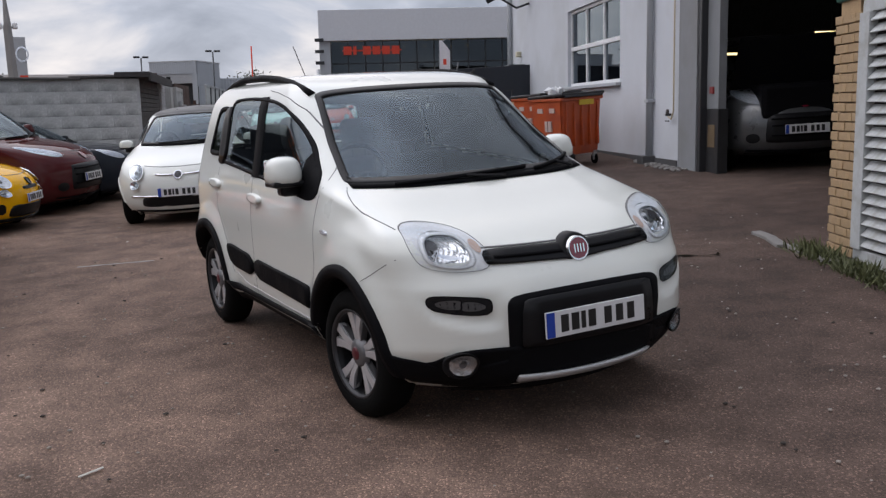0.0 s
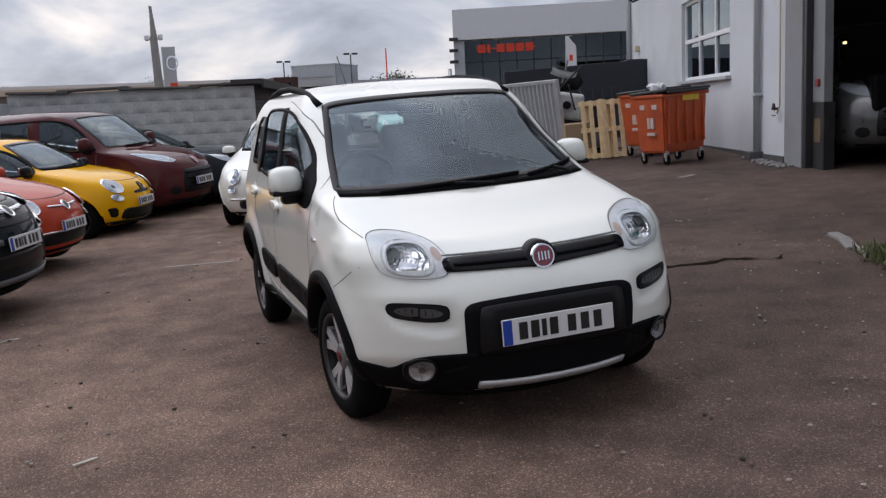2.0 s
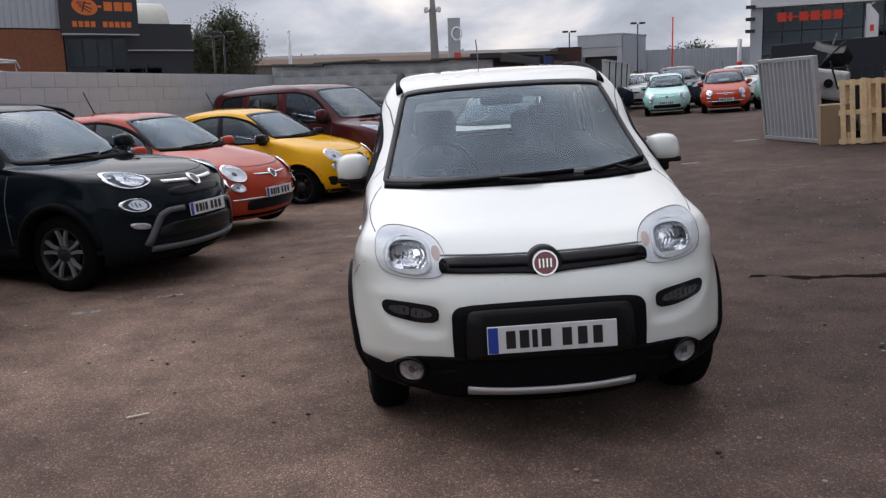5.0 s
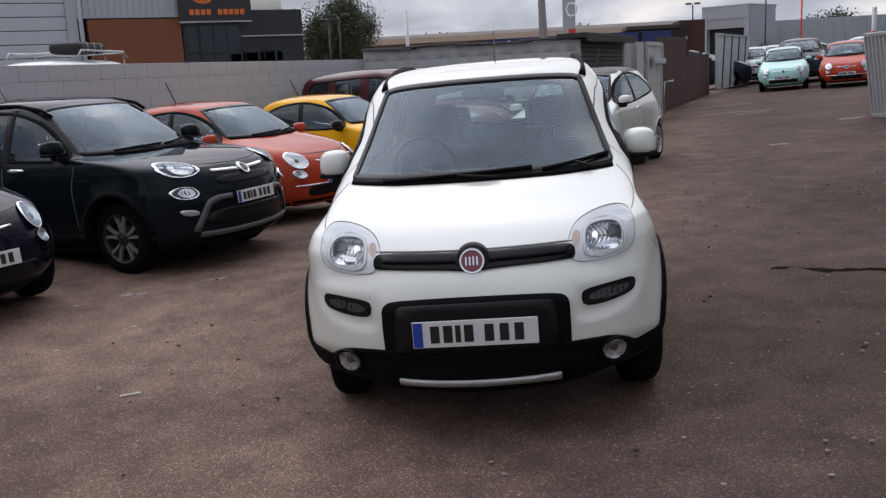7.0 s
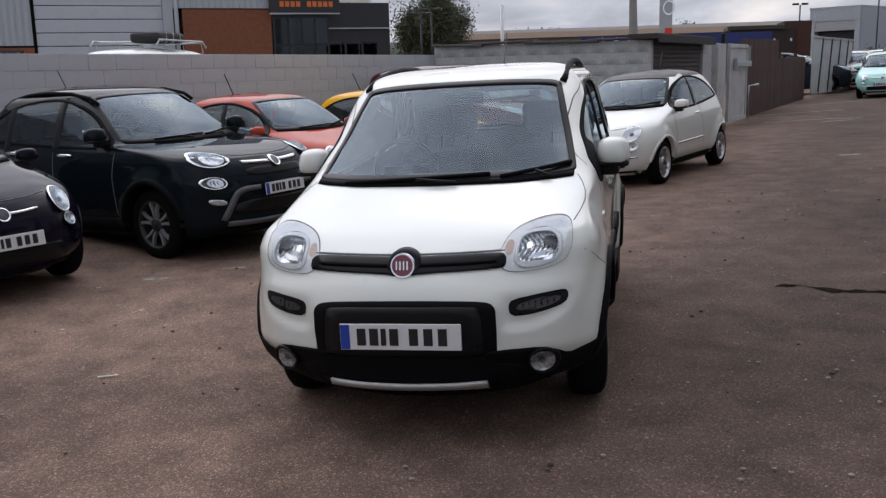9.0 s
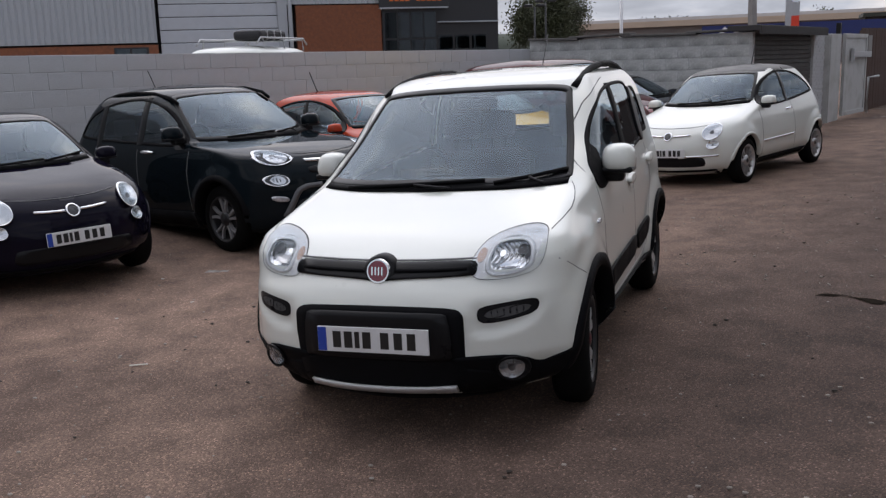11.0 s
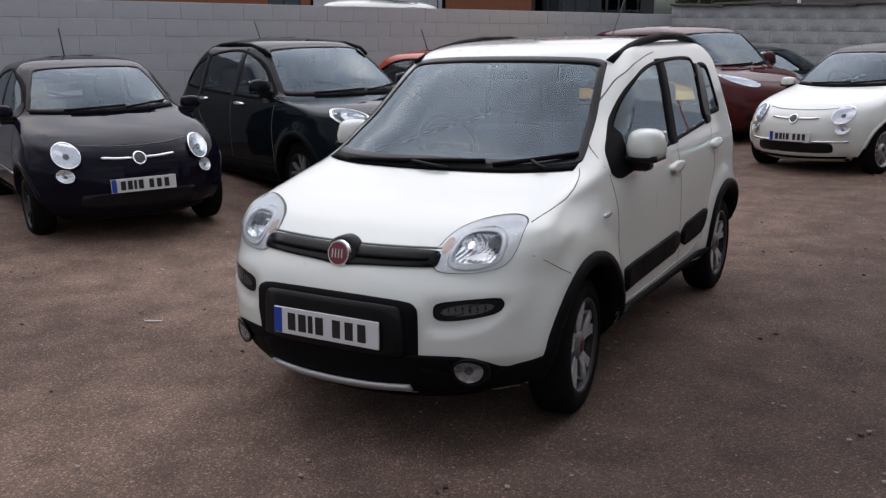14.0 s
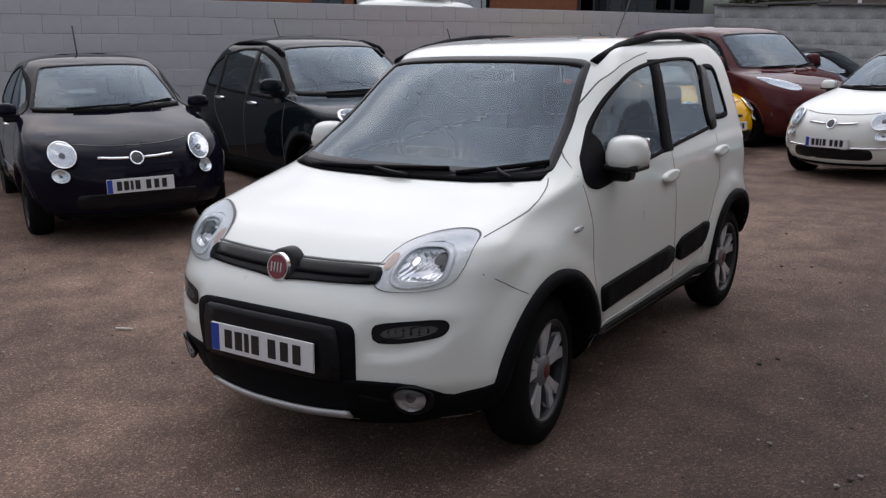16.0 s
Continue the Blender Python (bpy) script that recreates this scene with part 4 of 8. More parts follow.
        ow = chaikin([(sign * x, z) for x, z in ((.478, .765), (.473, .80), (.480, .845), (.50, .863), (.54, .872), (.60, .873), (.634, .856), (.645, .816), (.641, .778), (.60, .757), (.52, .748))], 2)
        patch("main_reflector", chaikin(ow, 1), lambda u, v, o: bowl(u, v, -.014 - .055 * deep(u, v) + .0035 * math.sin(u * 330 + 5 * math.sin(v * 60)) + .002 * math.sin(v * 230)), FACET, hl, rings=22)
        band("reflector_rim", ow + (ow - ow.mean(0)) * .15, ow - (ow - ow.mean(0)) * .04, lambda u, v, o: bowl(u, v, o - .002), BEZEL, hl, thick=.008)
        patch("bulb_shield", disc_poly(sign * .598, .832, .022, .020, 16), lambda u, v, o: bowl(u, v, -.030), LAMP_DARK, hl, rings=2)
        patch("side_bulb", disc_poly(sign * .520, .822, .012, .012, 12), lambda u, v, o: bowl(u, v, -.022), CHROME, hl, rings=2)
        patch("reflector_wing", chaikin([(sign * x, z) for x, z in ((.505, .772), (.535, .79), (.600, .802), (.575, .776))], 1), lambda u, v, o: bowl(u, v, -.026), CHROME, hl, rings=2)
        patch("dark_side", chaikin([(sign * x, z) for x, z in ((.612, .79), (.616, .852), (.630, .848), (.634, .80))], 1), lambda u, v, o: bowl(u, v, -.024), LAMP_DARK, hl, rings=2)
        patch("indicator", disc_poly(sign * .440, .822, .018, .026, 20, -12 * sign), lambda u, v, o: bowl(u, v, .0015), AMBER, hl, "amber turn signal", rings=4)
        patch("lamp_cover", lp, lambda u, v, o: bowl(u, v, .007 + .014 * max(0, 1 - np.linalg.norm((np.array((u, v)) - lp.mean(0)) / (.15, .11)) ** 2)), LAMP_GLASS, hl, rings=6)
        # slot lamps in the bumper
        sl = chaikin([(x * sign, z) for x, z in ((.452, .556), (.443, .60), (.460, .624), (.56, .637), (.648, .643), (.673, .636), (.680, .611), (.665, .582), (.61, .568), (.52, .554))], 1)
        lo = patch("bumper_lamp", sl, lambda u, v, o: f(u, v, .003), LAMP_DARK, car, "smoked slot lamp", rings=4)
        band("slot_surround", sl + (sl - sl.mean(0)) * .012, inset(sl, .004), f, SATIN_BLACK, lo, thick=.003)
        patch("slot_reflector", disc_poly(sign * .562, .598, .090, .022, 24, 7 * sign), lambda u, v, o: f(u, v, .0035 + .0012 * math.sin(u * 260)), SKID, lo, rings=10)
        patch("slot_cover", sl, lambda u, v, o: f(u, v, .0065), glass("smoked_lens", (.50, .50, .51), .02, 1.3), lo, rings=3)
        # fog lamps
        near = lambda u, v, o: (u, max(S.F(u, v) - .055, S.F(sign * .57, .352) - .020 + .45 * (abs(u) - .57)) - o, v) if S.F(u, v) - .018 > max(S.F(u, v) - .055, S.F(sign * .57, .352) - .020 + .45 * (abs(u) - .57)) else (u, S.F(u, v) - .018 - o, v)
        fl = patch("fog_lamp", disc_poly(sign * .578, .352, .064, .056, 28), lambda u, v, o: near(u, v, -.004), SATIN_BLACK, car, "round fog lamp in a dark housing", rings=4)
        band("fog_bezel", disc_poly(sign * .578, .352, .066, .058, 28), disc_poly(sign * .578, .352, .060, .052, 28), near, SATIN_BLACK, fl, thick=.006)
        patch("fog_reflector", disc_poly(sign * .572, .353, .050, .046, 28), lambda u, v, o: near(u, v, .006 - .006 * max(0.0, 1 - math.hypot((u - sign * .572) / .050, (v - .353) / .046) ** 2) + .0015 * math.sin(u * 420)), plain("bright_fog_reflector", (.50, .51, .52), .22, .75, var=.5, scale=45), fl, "bright fog reflector", rings=8)
        patch("fog_bulb", disc_poly(sign * .572, .353, .014, .014, 14), lambda u, v, o: near(u, v, .009), GREY_ALLOY, fl, rings=2)
        patch("fog_cover", disc_poly(sign * .578, .352, .058, .050, 28), lambda u, v, o: near(u, v, .010 + .006 * max(0.0, 1 - math.hypot((u - sign * .578) / .058, (v - .352) / .05) ** 2)), LAMP_GLASS, fl, rings=4)
        # black lower corner of the bumper
        lc = [(.31, .40), (.36, .415), (.45, .418), (.54, .417), (.59, .409), (.632, .388), (.660, .364), (.680, .358), (.69, .34), (.692, .30), (.69, .215), (.665, .192), (.60, .192), (.50, .196), (.31, .200)]
        patch("bumper_corner", [(x * sign, z) for x, z in lc], lambda u, v, o: f(u, v, .010 if o > 0 else -.01), BLACK_TRIM, car, "black lower bumper corner", rings=7, thick=.012)
    for sign in (1, -1):
        patch("bumper_corner_lip", [(sign * x, z) for x, z in ((.31, .195), (.31, .34), (.40, .36), (.50, .34), (.52, .205), (.42, .195))], lambda u, v, o: f(u, v, .0115 if o > 0 else -.01), BLACK_TRIM, car, rings=6, thick=.012)
    # grille bar with badge
    gr = chaikin(mirror_poly([(0, .728), (.12, .738), (.25, .742), (.40, .748), (.43, .752), (.43, .80), (.38, .806), (.15, .800), (0, .798)]), 1)
    grille = patch("upper_grille", gr, f, SATIN_BLACK, car, "slim black grille bar", rings=4, thick=.010)
    ribbon("grille_lip", [(-.39, .777), (-.2, .772), (0, .768), (.2, .772), (.39, .777)], .012, lambda u, v, o: f(u, v, o + .010), BLACK_TRIM, grille, thick=.006)
    boss = patch("badge_boss", disc_poly(0, .766, .074, .070, 32), lambda u, v, o: (u, S.F(0, .768) - (.022 if o > 0 else -.03) + .45 * max(0, math.hypot(u / .074, (v - .766) / .070) - .85) * .1 + .30 * (v - .766), v), SATIN_BLACK, car, "round black badge mount", rings=6, thick=.01)
    y0 = S.F(0, .768)
    bm = bmesh.new()
    bmesh.ops.create_cone(bm, cap_ends=True, segments=36, radius1=.056, radius2=.052, depth=.012, matrix=pose(0, y0 - .028, .770, 78))
    part("badge_ring", bm, CHROME, boss, "chrome badge ring", False)
    bm = bmesh.new()
    bmesh.ops.create_cone(bm, cap_ends=True, segments=36, radius1=.047, radius2=.045, depth=.012, matrix=pose(0, y0 - .031, .771, 78))
    disc = part("badge_face", bm, BADGE_RED, boss, "dark red round badge", False)
    for k in range(4):
        block("badge_bar", (-.027 + k * .0155, -.027 + k * .0155 + .006, -.003, .001, -.018, .018), CHROME, boss, "", 0, pose(0, y0 - .0375, .772, -12))
    # middle insert with the plate
    ins = chaikin(mirror_poly([(0, .245), (.30, .245), (.385, .25), (.392, .30), (.396, .575), (.386, .608), (.35, .625), (.2, .632), (0, .634)]), 1)
    insert = patch("bumper_insert", ins, lambda u, v, o: f(u, v, o + .004), BLACK_TRIM, car, "black bumper insert with air intake", rings=8, thick=.008)
    patch("plate_mount", chaikin(mirror_poly([(0, .405), (.33, .405), (.345, .42), (.335, .595), (.30, .61), (0, .612)]), 1), lambda u, v, o: f(u, v, o + .012) if o > 0 else f(u, v, .004), SATIN_BLACK, insert, rings=5, thick=.012)
    for k, z in enumerate((.300, .330, .360, .388)):
        ribbon("intake_slat", [(-.34, z), (0, z - .004), (.34, z)], .012, lambda u, v, o: f(u, v, o + .004), BLACK_TRIM, insert, thick=.007)
    ribbon("skid_plate", [(-.345, .268), (-.2, .262), (0, .260), (.2, .262), (.345, .268)], .032, lambda u, v, o: f(u, v, o + .018), SKID, car, "satin silver skid strip", .014)
    number_plate(car, S.F(0, .49) - .032, .492, -2)
    ribbon("valance", [(-.64, .222), (-.46, .213), (-.3, .212), (0, .210), (.3, .212), (.46, .213), (.64, .222)], .07, f, BLACK_TRIM, car, "", .010)
    for sign in (1, -1):
        patch("bumper_side", chaikin([(-.56, .235), (-.56, .335), (-.50, .364), (-.44, .378), (-.395, .388), (-.36, .36), (-.372, .26)], 1), side_of(S, sign), BLACK_TRIM, car, "black lower bumper side", rings=4, thick=.011)
    # bonnet front edge and cowl
    ribbon("bonnet_front_gap", [(-.42, .812), (-.2, .806), (0, .803), (.2, .806), (.42, .812)], .006, f, SHUT, car)
    cw = [(-.66, 1.046), (-.4, 1.036), (0, 1.032), (.4, 1.036), (.66, 1.046)]
    ribbon("scuttle", cw, .022, lambda u, v, o: f(u, v, o + .004), BLACK_TRIM, car, "black scuttle panel under the windscreen", .006)
    wiper(car, S, (-.48, 1.042), (.26, 1.066), (.10, 1.036))
    wiper(car, S, (.31, 1.053), (.64, 1.096), (.56, 1.045))
    cabin(car, S, .20, .34, 1.03, 2.6, .62, 1.30)
    bm = bmesh.new()
    box(bm, -.12, .12, .82, .87, 1.385, 1.455, .02)
    cyl(bm, .01, .01, (0, .84, 1.45), (0, .80, 1.50), 8)
    part("interior_mirror", bm, SATIN_BLACK, car)
    tube("aerial", [(.0, 2.35, 1.55), (.0, 2.40, 1.60), (.0, 2.62, 1.84)], .004, SATIN_BLACK, car, "short roof aerial", 6)
    return car


def small_city_car(m, label, material, style, roof=None, sporty=False, fine=.62, glass_mat=None, plate=True, group="parked cars"):
    """A rounded three-door city car with round lamps."""
    car = root("city_car", m, label, "car", group)
    gl = glass_mat or CAR_GLASS
    S = Shell(
        front=[(.16, -.52), (.21, -.60), (.30, -.645), (.44, -.655), (.54, -.645), (.62, -.62), (.69, -.575), (.75, -.50), (.80, -.40), (.85, -.27), (.89, -.13), (.93, .03), (.965, .17), (.985, .25), (1.0, .28), (1.1, .41), (1.2, .56), (1.3, .73), (1.37, .88), (1.415, 1.02), (1.445, 1.18), (1.468, 1.4), (1.483, 1.65)],
        rear=[(.16, 2.56), (.24, 2.66), (.34, 2.80), (.5, 2.86), (.7, 2.85), (.85, 2.80), (1.0, 2.73), (1.2, 2.57), (1.3, 2.46), (1.37, 2.35), (1.415, 2.24), (1.445, 2.12), (1.468, 1.97), (1.483, 1.8)],
        width=[(.16, .60), (.22, .69), (.30, .755), (.38, .79), (.58, .808), (.72, .80), (.85, .775), (.95, .745), (1.0, .725), (1.2, .655), (1.34, .59), (1.40, .545), (1.43, .49), (1.453, .41), (1.470, .31), (1.483, .18)],
        bow=[(.16, .50, .40), (.5, .56, .50), (.70, .52, .50), (.80, .42, .46), (.95, .40, .42), (1.05, .42, .36), (1.3, .36, .32), (1.483, .2, .2)],
        wheels=[(0, .29), (2.30, .29)], flare=.024, arch=.345)
    win = chaikin([(.50, .945), (.50, .985), (.62, 1.11), (.80, 1.235), (1.00, 1.325), (1.3, 1.385), (1.62, 1.385), (1.9, 1.345), (2.12, 1.26), (2.28, 1.14), (2.33, 1.06), (2.28, 1.035), (1.9, .995), (1.4, .955), (.9, .935)])
    ws = chaikin(mirror_poly([(0, 1.0), (.3, 1.0), (.55, 1.005), (.635, 1.015), (.63, 1.05), (.57, 1.22), (.51, 1.35), (.47, 1.385), (.25, 1.398), (0, 1.40)]), 2)
    rw = chaikin(mirror_poly([(0, 1.02), (.4, 1.02), (.52, 1.04), (.45, 1.28), (.40, 1.33), (0, 1.34)]))
    door = [(.43, .30), (.44, .75), (.40, .93), (.50, 1.03), (.62, 1.155), (.80, 1.28), (1.0, 1.37), (1.34, 1.42), (1.46, 1.0), (1.50, .75), (1.50, .30)]
    holes = [(v, inset(p, .016), bounds(p)) for v, p in (("side", win), ("front", ws), ("rear", rw))]
    hood = [(-.70, .30), (-.62, -.10), (-.40, -.42), (0, -.52), (.40, -.42), (.62, -.10), (.70, .30), (.35, .24), (0, .22), (-.35, .24)]
    made = shell_parts(car, S, material, [("bonnet", "top", hood, 0), ("door", "side", door, 1), ("door", "side", door, -1)], holes, fine, roof, 1.385)
    glazed(car, S, win, ws, rw, gl)
    f = front_of(S)
    for sign in (1, -1):
        s = side_of(S, sign)
        dr = [o for o in made["door"] if o.data.vertices[0].co.x * sign > 0][0]
        part_raw("door_pillar", [s(1.36 + dx + .12 * (z - 1.0), z, o) for z in np.linspace(.955, 1.385, 7) for dx, o in ((-.045, .001), (-.04, .006), (.04, .006), (.045, .001))],
                 [(r * 4 + c, r * 4 + c + 1, r * 4 + c + 5, r * 4 + c + 4) for r in range(6) for c in range(3)], SATIN_BLACK, car)
        ribbon("shut_line", [(.43, .32), (.44, .75), (.42, .92)], .004, s, SHUT, car)
        ribbon("shut_line", [(1.50, .34), (1.50, .75), (1.46, .955)], .004, s, SHUT, car)
        patch("door_handle", chaikin([(1.26, .845), (1.26, .87), (1.42, .88), (1.42, .855)], 1), s, CHROME if not sporty else SATIN_BLACK, dr, rings=2, thick=.022)
        patch("mirror_triangle", chaikin([(.51, .95), (.51, .985), (.61, 1.09), (.64, 1.09), (.64, .95)], 1), lambda u, v, o, s=s: s(u, v, .006), SATIN_BLACK, dr, rings=2)
        if not sporty:
            ribbon("door_strip", [(.47, .50), (1.0, .505), (1.47, .51)], .022, s, CHROME, dr, "slim bright door strip", .010)
        ribbon("sill_skirt", [(.36, .24), (1.0, .24), (1.93, .24)], .09, s, material if sporty else BLACK_TRIM, car, "", .014)
        for yw in (0, 2.30):
            arch_trim(car, S, yw, .29, sign, .03, material, .006, 6, 174)
            arch_liner(car, S, yw, .29, sign)
            wheel(car, (sign * .705, yw, .29), sign, .292, .18, .20, style)
        mirror(car, S, sign, .56, 1.02, SATIN_BLACK if sporty else material, (.19, .12, .12))
        # lamps: a large round one and a smaller one below
        cap = lambda x0, z0: (lambda u, v, o: (u, max(S.F(u, v) - .035, min(S.F(u, v), S.F(x0, z0) + .9 * (v - z0) + .75 * (abs(u) - abs(x0)))) - o * .6, v))
        round_lamp(car, S, sign * .535, .705, .098, .100, cap(.535, .705), "headlight")
        round_lamp(car, S, sign * .565, .545, .062, .052, cap(.565, .545), "lower_lamp")
        if sporty:
            patch("side_intake", chaikin([(sign * x, z) for x, z in ((.56, .27), (.57, .40), (.64, .42), (.70, .40), (.66, .30))], 1), lambda u, v, o: f(u, v, .006), SATIN_BLACK, car, "black side air intake", rings=3)
    # badge with its bright whiskers
    boss = patch("badge", disc_poly(0, .655, .046, .045, 24), lambda u, v, o: f(u, v, .012), LAMP_DARK, car, "small round badge", rings=3)
    band("badge_ring", disc_poly(0, .655, .054, .052, 24), disc_poly(0, .655, .044, .042, 24), lambda u, v, o: f(u, v, o + .008), CHROME if not sporty else SATIN_BLACK, boss, thick=.012)
    for sign in (() if sporty else (1, -1)):
        ribbon("bright_whisker", [(sign * .06, .658), (sign * .16, .660), (sign * .29, .670)], .017, f, CHROME if not sporty else SATIN_BLACK, car, "slim bright whisker bar", .014)
    if sporty:
        patch("sport_grille", chaikin(mirror_poly([(0, .225), (.40, .225), (.52, .25), (.50, .36), (.42, .385), (.25, .37), (0, .365)]), 1), f, SATIN_BLACK, car, "wide black lower intake", rings=5, thick=.008)
        ribbon("splitter", [(-.62, .20), (-.3, .19), (0, .188), (.3, .19), (.62, .20)], .05, f, SATIN_BLACK, car, "black splitter", .03)
        patch("upper_slot", chaikin(mirror_poly([(0, .56), (.20, .56), (.24, .575), (.22, .60), (0, .605)]), 1), f, SATIN_BLACK, car, rings=3, thick=.004)
    else:
        patch("lower_grille", chaikin(mirror_poly([(0, .265), (.40, .265), (.48, .285), (.47, .375), (.42, .39), (0, .385)]), 1), f, SATIN_BLACK, car, "black lower grille", rings=5, thick=.004)
        if style == "multi":
            ribbon("bumper_strip", [(-.62, .405), (-.3, .398), (0, .396), (.3, .398), (.62, .405)], .018, f, CHROME, car, "bright bumper strip", .014)
        ribbon("lower_lip", [(-.60, .215), (0, .205), (.60, .215)], .03, f, BLACK_TRIM, car, "", .010)
    ribbon("bonnet_gap", [(-.44, .775), (-.25, .755), (0, .748), (.25, .755), (.44, .775)], .006, f, SHUT, car)
    if plate:
        number_plate(car, S.F(0, .45) - .022, .448, -3)
    ribbon("scuttle", [(-.62, 1.012), (-.3, .998), (0, .994), (.3, .998), (.62, 1.012)], .035, lambda u, v, o: f(u, v, o + .003), BLACK_TRIM, car, "", .005)
    wiper(car, S, (-.36, 1.02), (.16, 1.035), (.02, 1.0))
    wiper(car, S, (.16, 1.02), (.56, 1.06), (.38, 1.005))
    cabin(car, S, .17, .50, .985, 2.5, .58, 1.20)
    tube("aerial", [(0, 1.9, 1.475), (0, 1.93, 1.50), (0, 2.06, 1.76)], .008, SATIN_BLACK, car, "roof aerial", 6)
    return car


def crossover(m, label, material, style="cross", fine=.66, lamps="oval", clad=True, name="crossover_car", glass_mat=None, group="parked cars", plate=True):
    """A taller five-door with cladding and roof rails."""
    car = root(name, m, label, "car", group)
    up = lambda pts, k=1: [(a, 1.08 + (b - 1.08) * 1.24) if b > 1.08 and clad else (a, b) for a, b in pts]
    upz = lambda pts: [((1.08 + (p[0] - 1.08) * 1.24) if p[0] > 1.08 and clad else p[0], *p[1:]) for p in pts]
    S = Shell(
        front=upz([(.20, -.70), (.26, -.81), (.38, -.86), (.58, -.87), (.70, -.855), (.80, -.815), (.88, -.75), (.94, -.64), (.985, -.47), (1.02, -.27), (1.05, -.04), (1.075, .17), (1.09, .29), (1.10, .33), (1.2, .48), (1.3, .65), (1.4, .84), (1.48, 1.04), (1.52, 1.19), (1.55, 1.40), (1.57, 1.65), (1.582, 1.9)]),
        rear=upz([(.20, 2.92), (.30, 3.08), (.42, 3.28), (.6, 3.36), (.8, 3.34), (1.0, 3.27), (1.2, 3.13), (1.35, 2.98), (1.45, 2.82), (1.52, 2.62), (1.55, 2.47), (1.57, 2.30), (1.582, 2.1)]),
        width=upz([(.20, .77), (.28, .84), (.5, .88), (.7, .888), (.9, .878), (1.0, .862), (1.1, .825), (1.2, .785), (1.4, .70), (1.48, .645), (1.52, .585), (1.55, .49), (1.57, .37), (1.582, .2)]),
        bow=upz([(.20, .50, .45), (.6, .60, .50), (.85, .56, .50), (.95, .42, .48), (1.05, .40, .44), (1.2, .44, .40), (1.45, .36, .34), (1.582, .2, .2)]),
        wheels=[(0, .34), (2.57, .34)], flare=.03, arch=.40)
    win = chaikin(up([(.56, 1.065), (.55, 1.085), (.72, 1.20), (.92, 1.33), (1.15, 1.425), (1.5, 1.485), (1.9, 1.487), (2.3, 1.45), (2.6, 1.37), (2.76, 1.25), (2.80, 1.18), (2.7, 1.15), (2.2, 1.12), (1.5, 1.09), (.95, 1.065)]))
    ws = chaikin(mirror_poly(up([(0, 1.10), (.4, 1.10), (.62, 1.105), (.725, 1.115), (.715, 1.15), (.65, 1.32), (.585, 1.45), (.54, 1.485), (.3, 1.498), (0, 1.50)])), 2)
    rw = chaikin(mirror_poly(up([(0, 1.12), (.45, 1.12), (.58, 1.14), (.50, 1.38), (.44, 1.42), (0, 1.43)])))
    door_f = up([(.52, .42), (.53, .80), (.47, 1.03), (.6, 1.16), (.9, 1.37), (1.15, 1.465), (1.46, 1.52), (1.50, .42)])
    door_r = up([(1.50, .42), (1.46, 1.52), (1.9, 1.53), (2.35, 1.48), (2.42, 1.10), (2.30, .85), (2.12, .70), (2.0, .42)])
    holes = [(v, inset(p, .016), bounds(p)) for v, p in (("side", win), ("front", ws), ("rear", rw))]
    hood = [(-.80, .34), (-.74, -.2), (-.5, -.62), (0, -.74), (.5, -.62), (.74, -.2), (.80, .34), (.4, .28), (0, .26), (-.4, .28)]
    made = shell_parts(car, S, material, [("bonnet", "top", hood, 0), ("front_door", "side", door_f, 1), ("front_door", "side", door_f, -1), ("rear_door", "side", door_r, 1), ("rear_door", "side", door_r, -1)], holes, fine)
    glazed(car, S, win, ws, rw, glass_mat or CAR_GLASS)
    f = front_of(S)
    for sign in (1, -1):
        s = side_of(S, sign)
        df = [o for o in made["front_door"] if o.data.vertices[0].co.x * sign > 0][0]
        d2 = [o for o in made["rear_door"] if o.data.vertices[0].co.x * sign > 0][0]
        for y0, hw, zt in ((1.47, .055, 1.484), (2.36, .05, 1.43)):
            part_raw("window_pillar", [s(y0 + dx - .08 * (z - 1.03), z, o) for z in np.linspace(1.09, 1.08 + (zt - 1.08) * (1.24 if clad else 1), 7) for dx, o in ((-hw - .005, .001), (-hw, .006), (hw, .006), (hw + .005, .001))],
                     [(r * 4 + c, r * 4 + c + 1, r * 4 + c + 5, r * 4 + c + 4) for r in range(6) for c in range(3)], SATIN_BLACK, car)
        patch("mirror_triangle", chaikin(up([(.57, 1.03), (.57, 1.06), (.72, 1.19), (.80, 1.22), (.78, 1.03)]), 1), lambda u, v, o, s=s: s(u, v, .006), SATIN_BLACK, df, rings=2)
        ribbon("shut_line", [(.52, .42), (.53, .80), (.48, 1.02)], .007, s, SHUT, car)
        ribbon("shut_line", [(1.50, .42), (1.49, 1.04)], .007, s, SHUT, car)
        ribbon("shut_line", [(2.42, 1.09), (2.30, .85), (2.12, .70), (2.0, .45)], .007, s, SHUT, car)
        for y0, z0, d in ((1.28, 1.01 if clad else .93, df), (2.22, 1.045 if clad else .97, d2)):
            patch("door_handle", chaikin([(y0 - .11, z0 - .015), (y0 - .11, z0 + .012), (y0 + .1, z0 + .022), (y0 + .1, z0 - .006)], 1), s, CHROME if clad else material, d, rings=2, thick=.028)
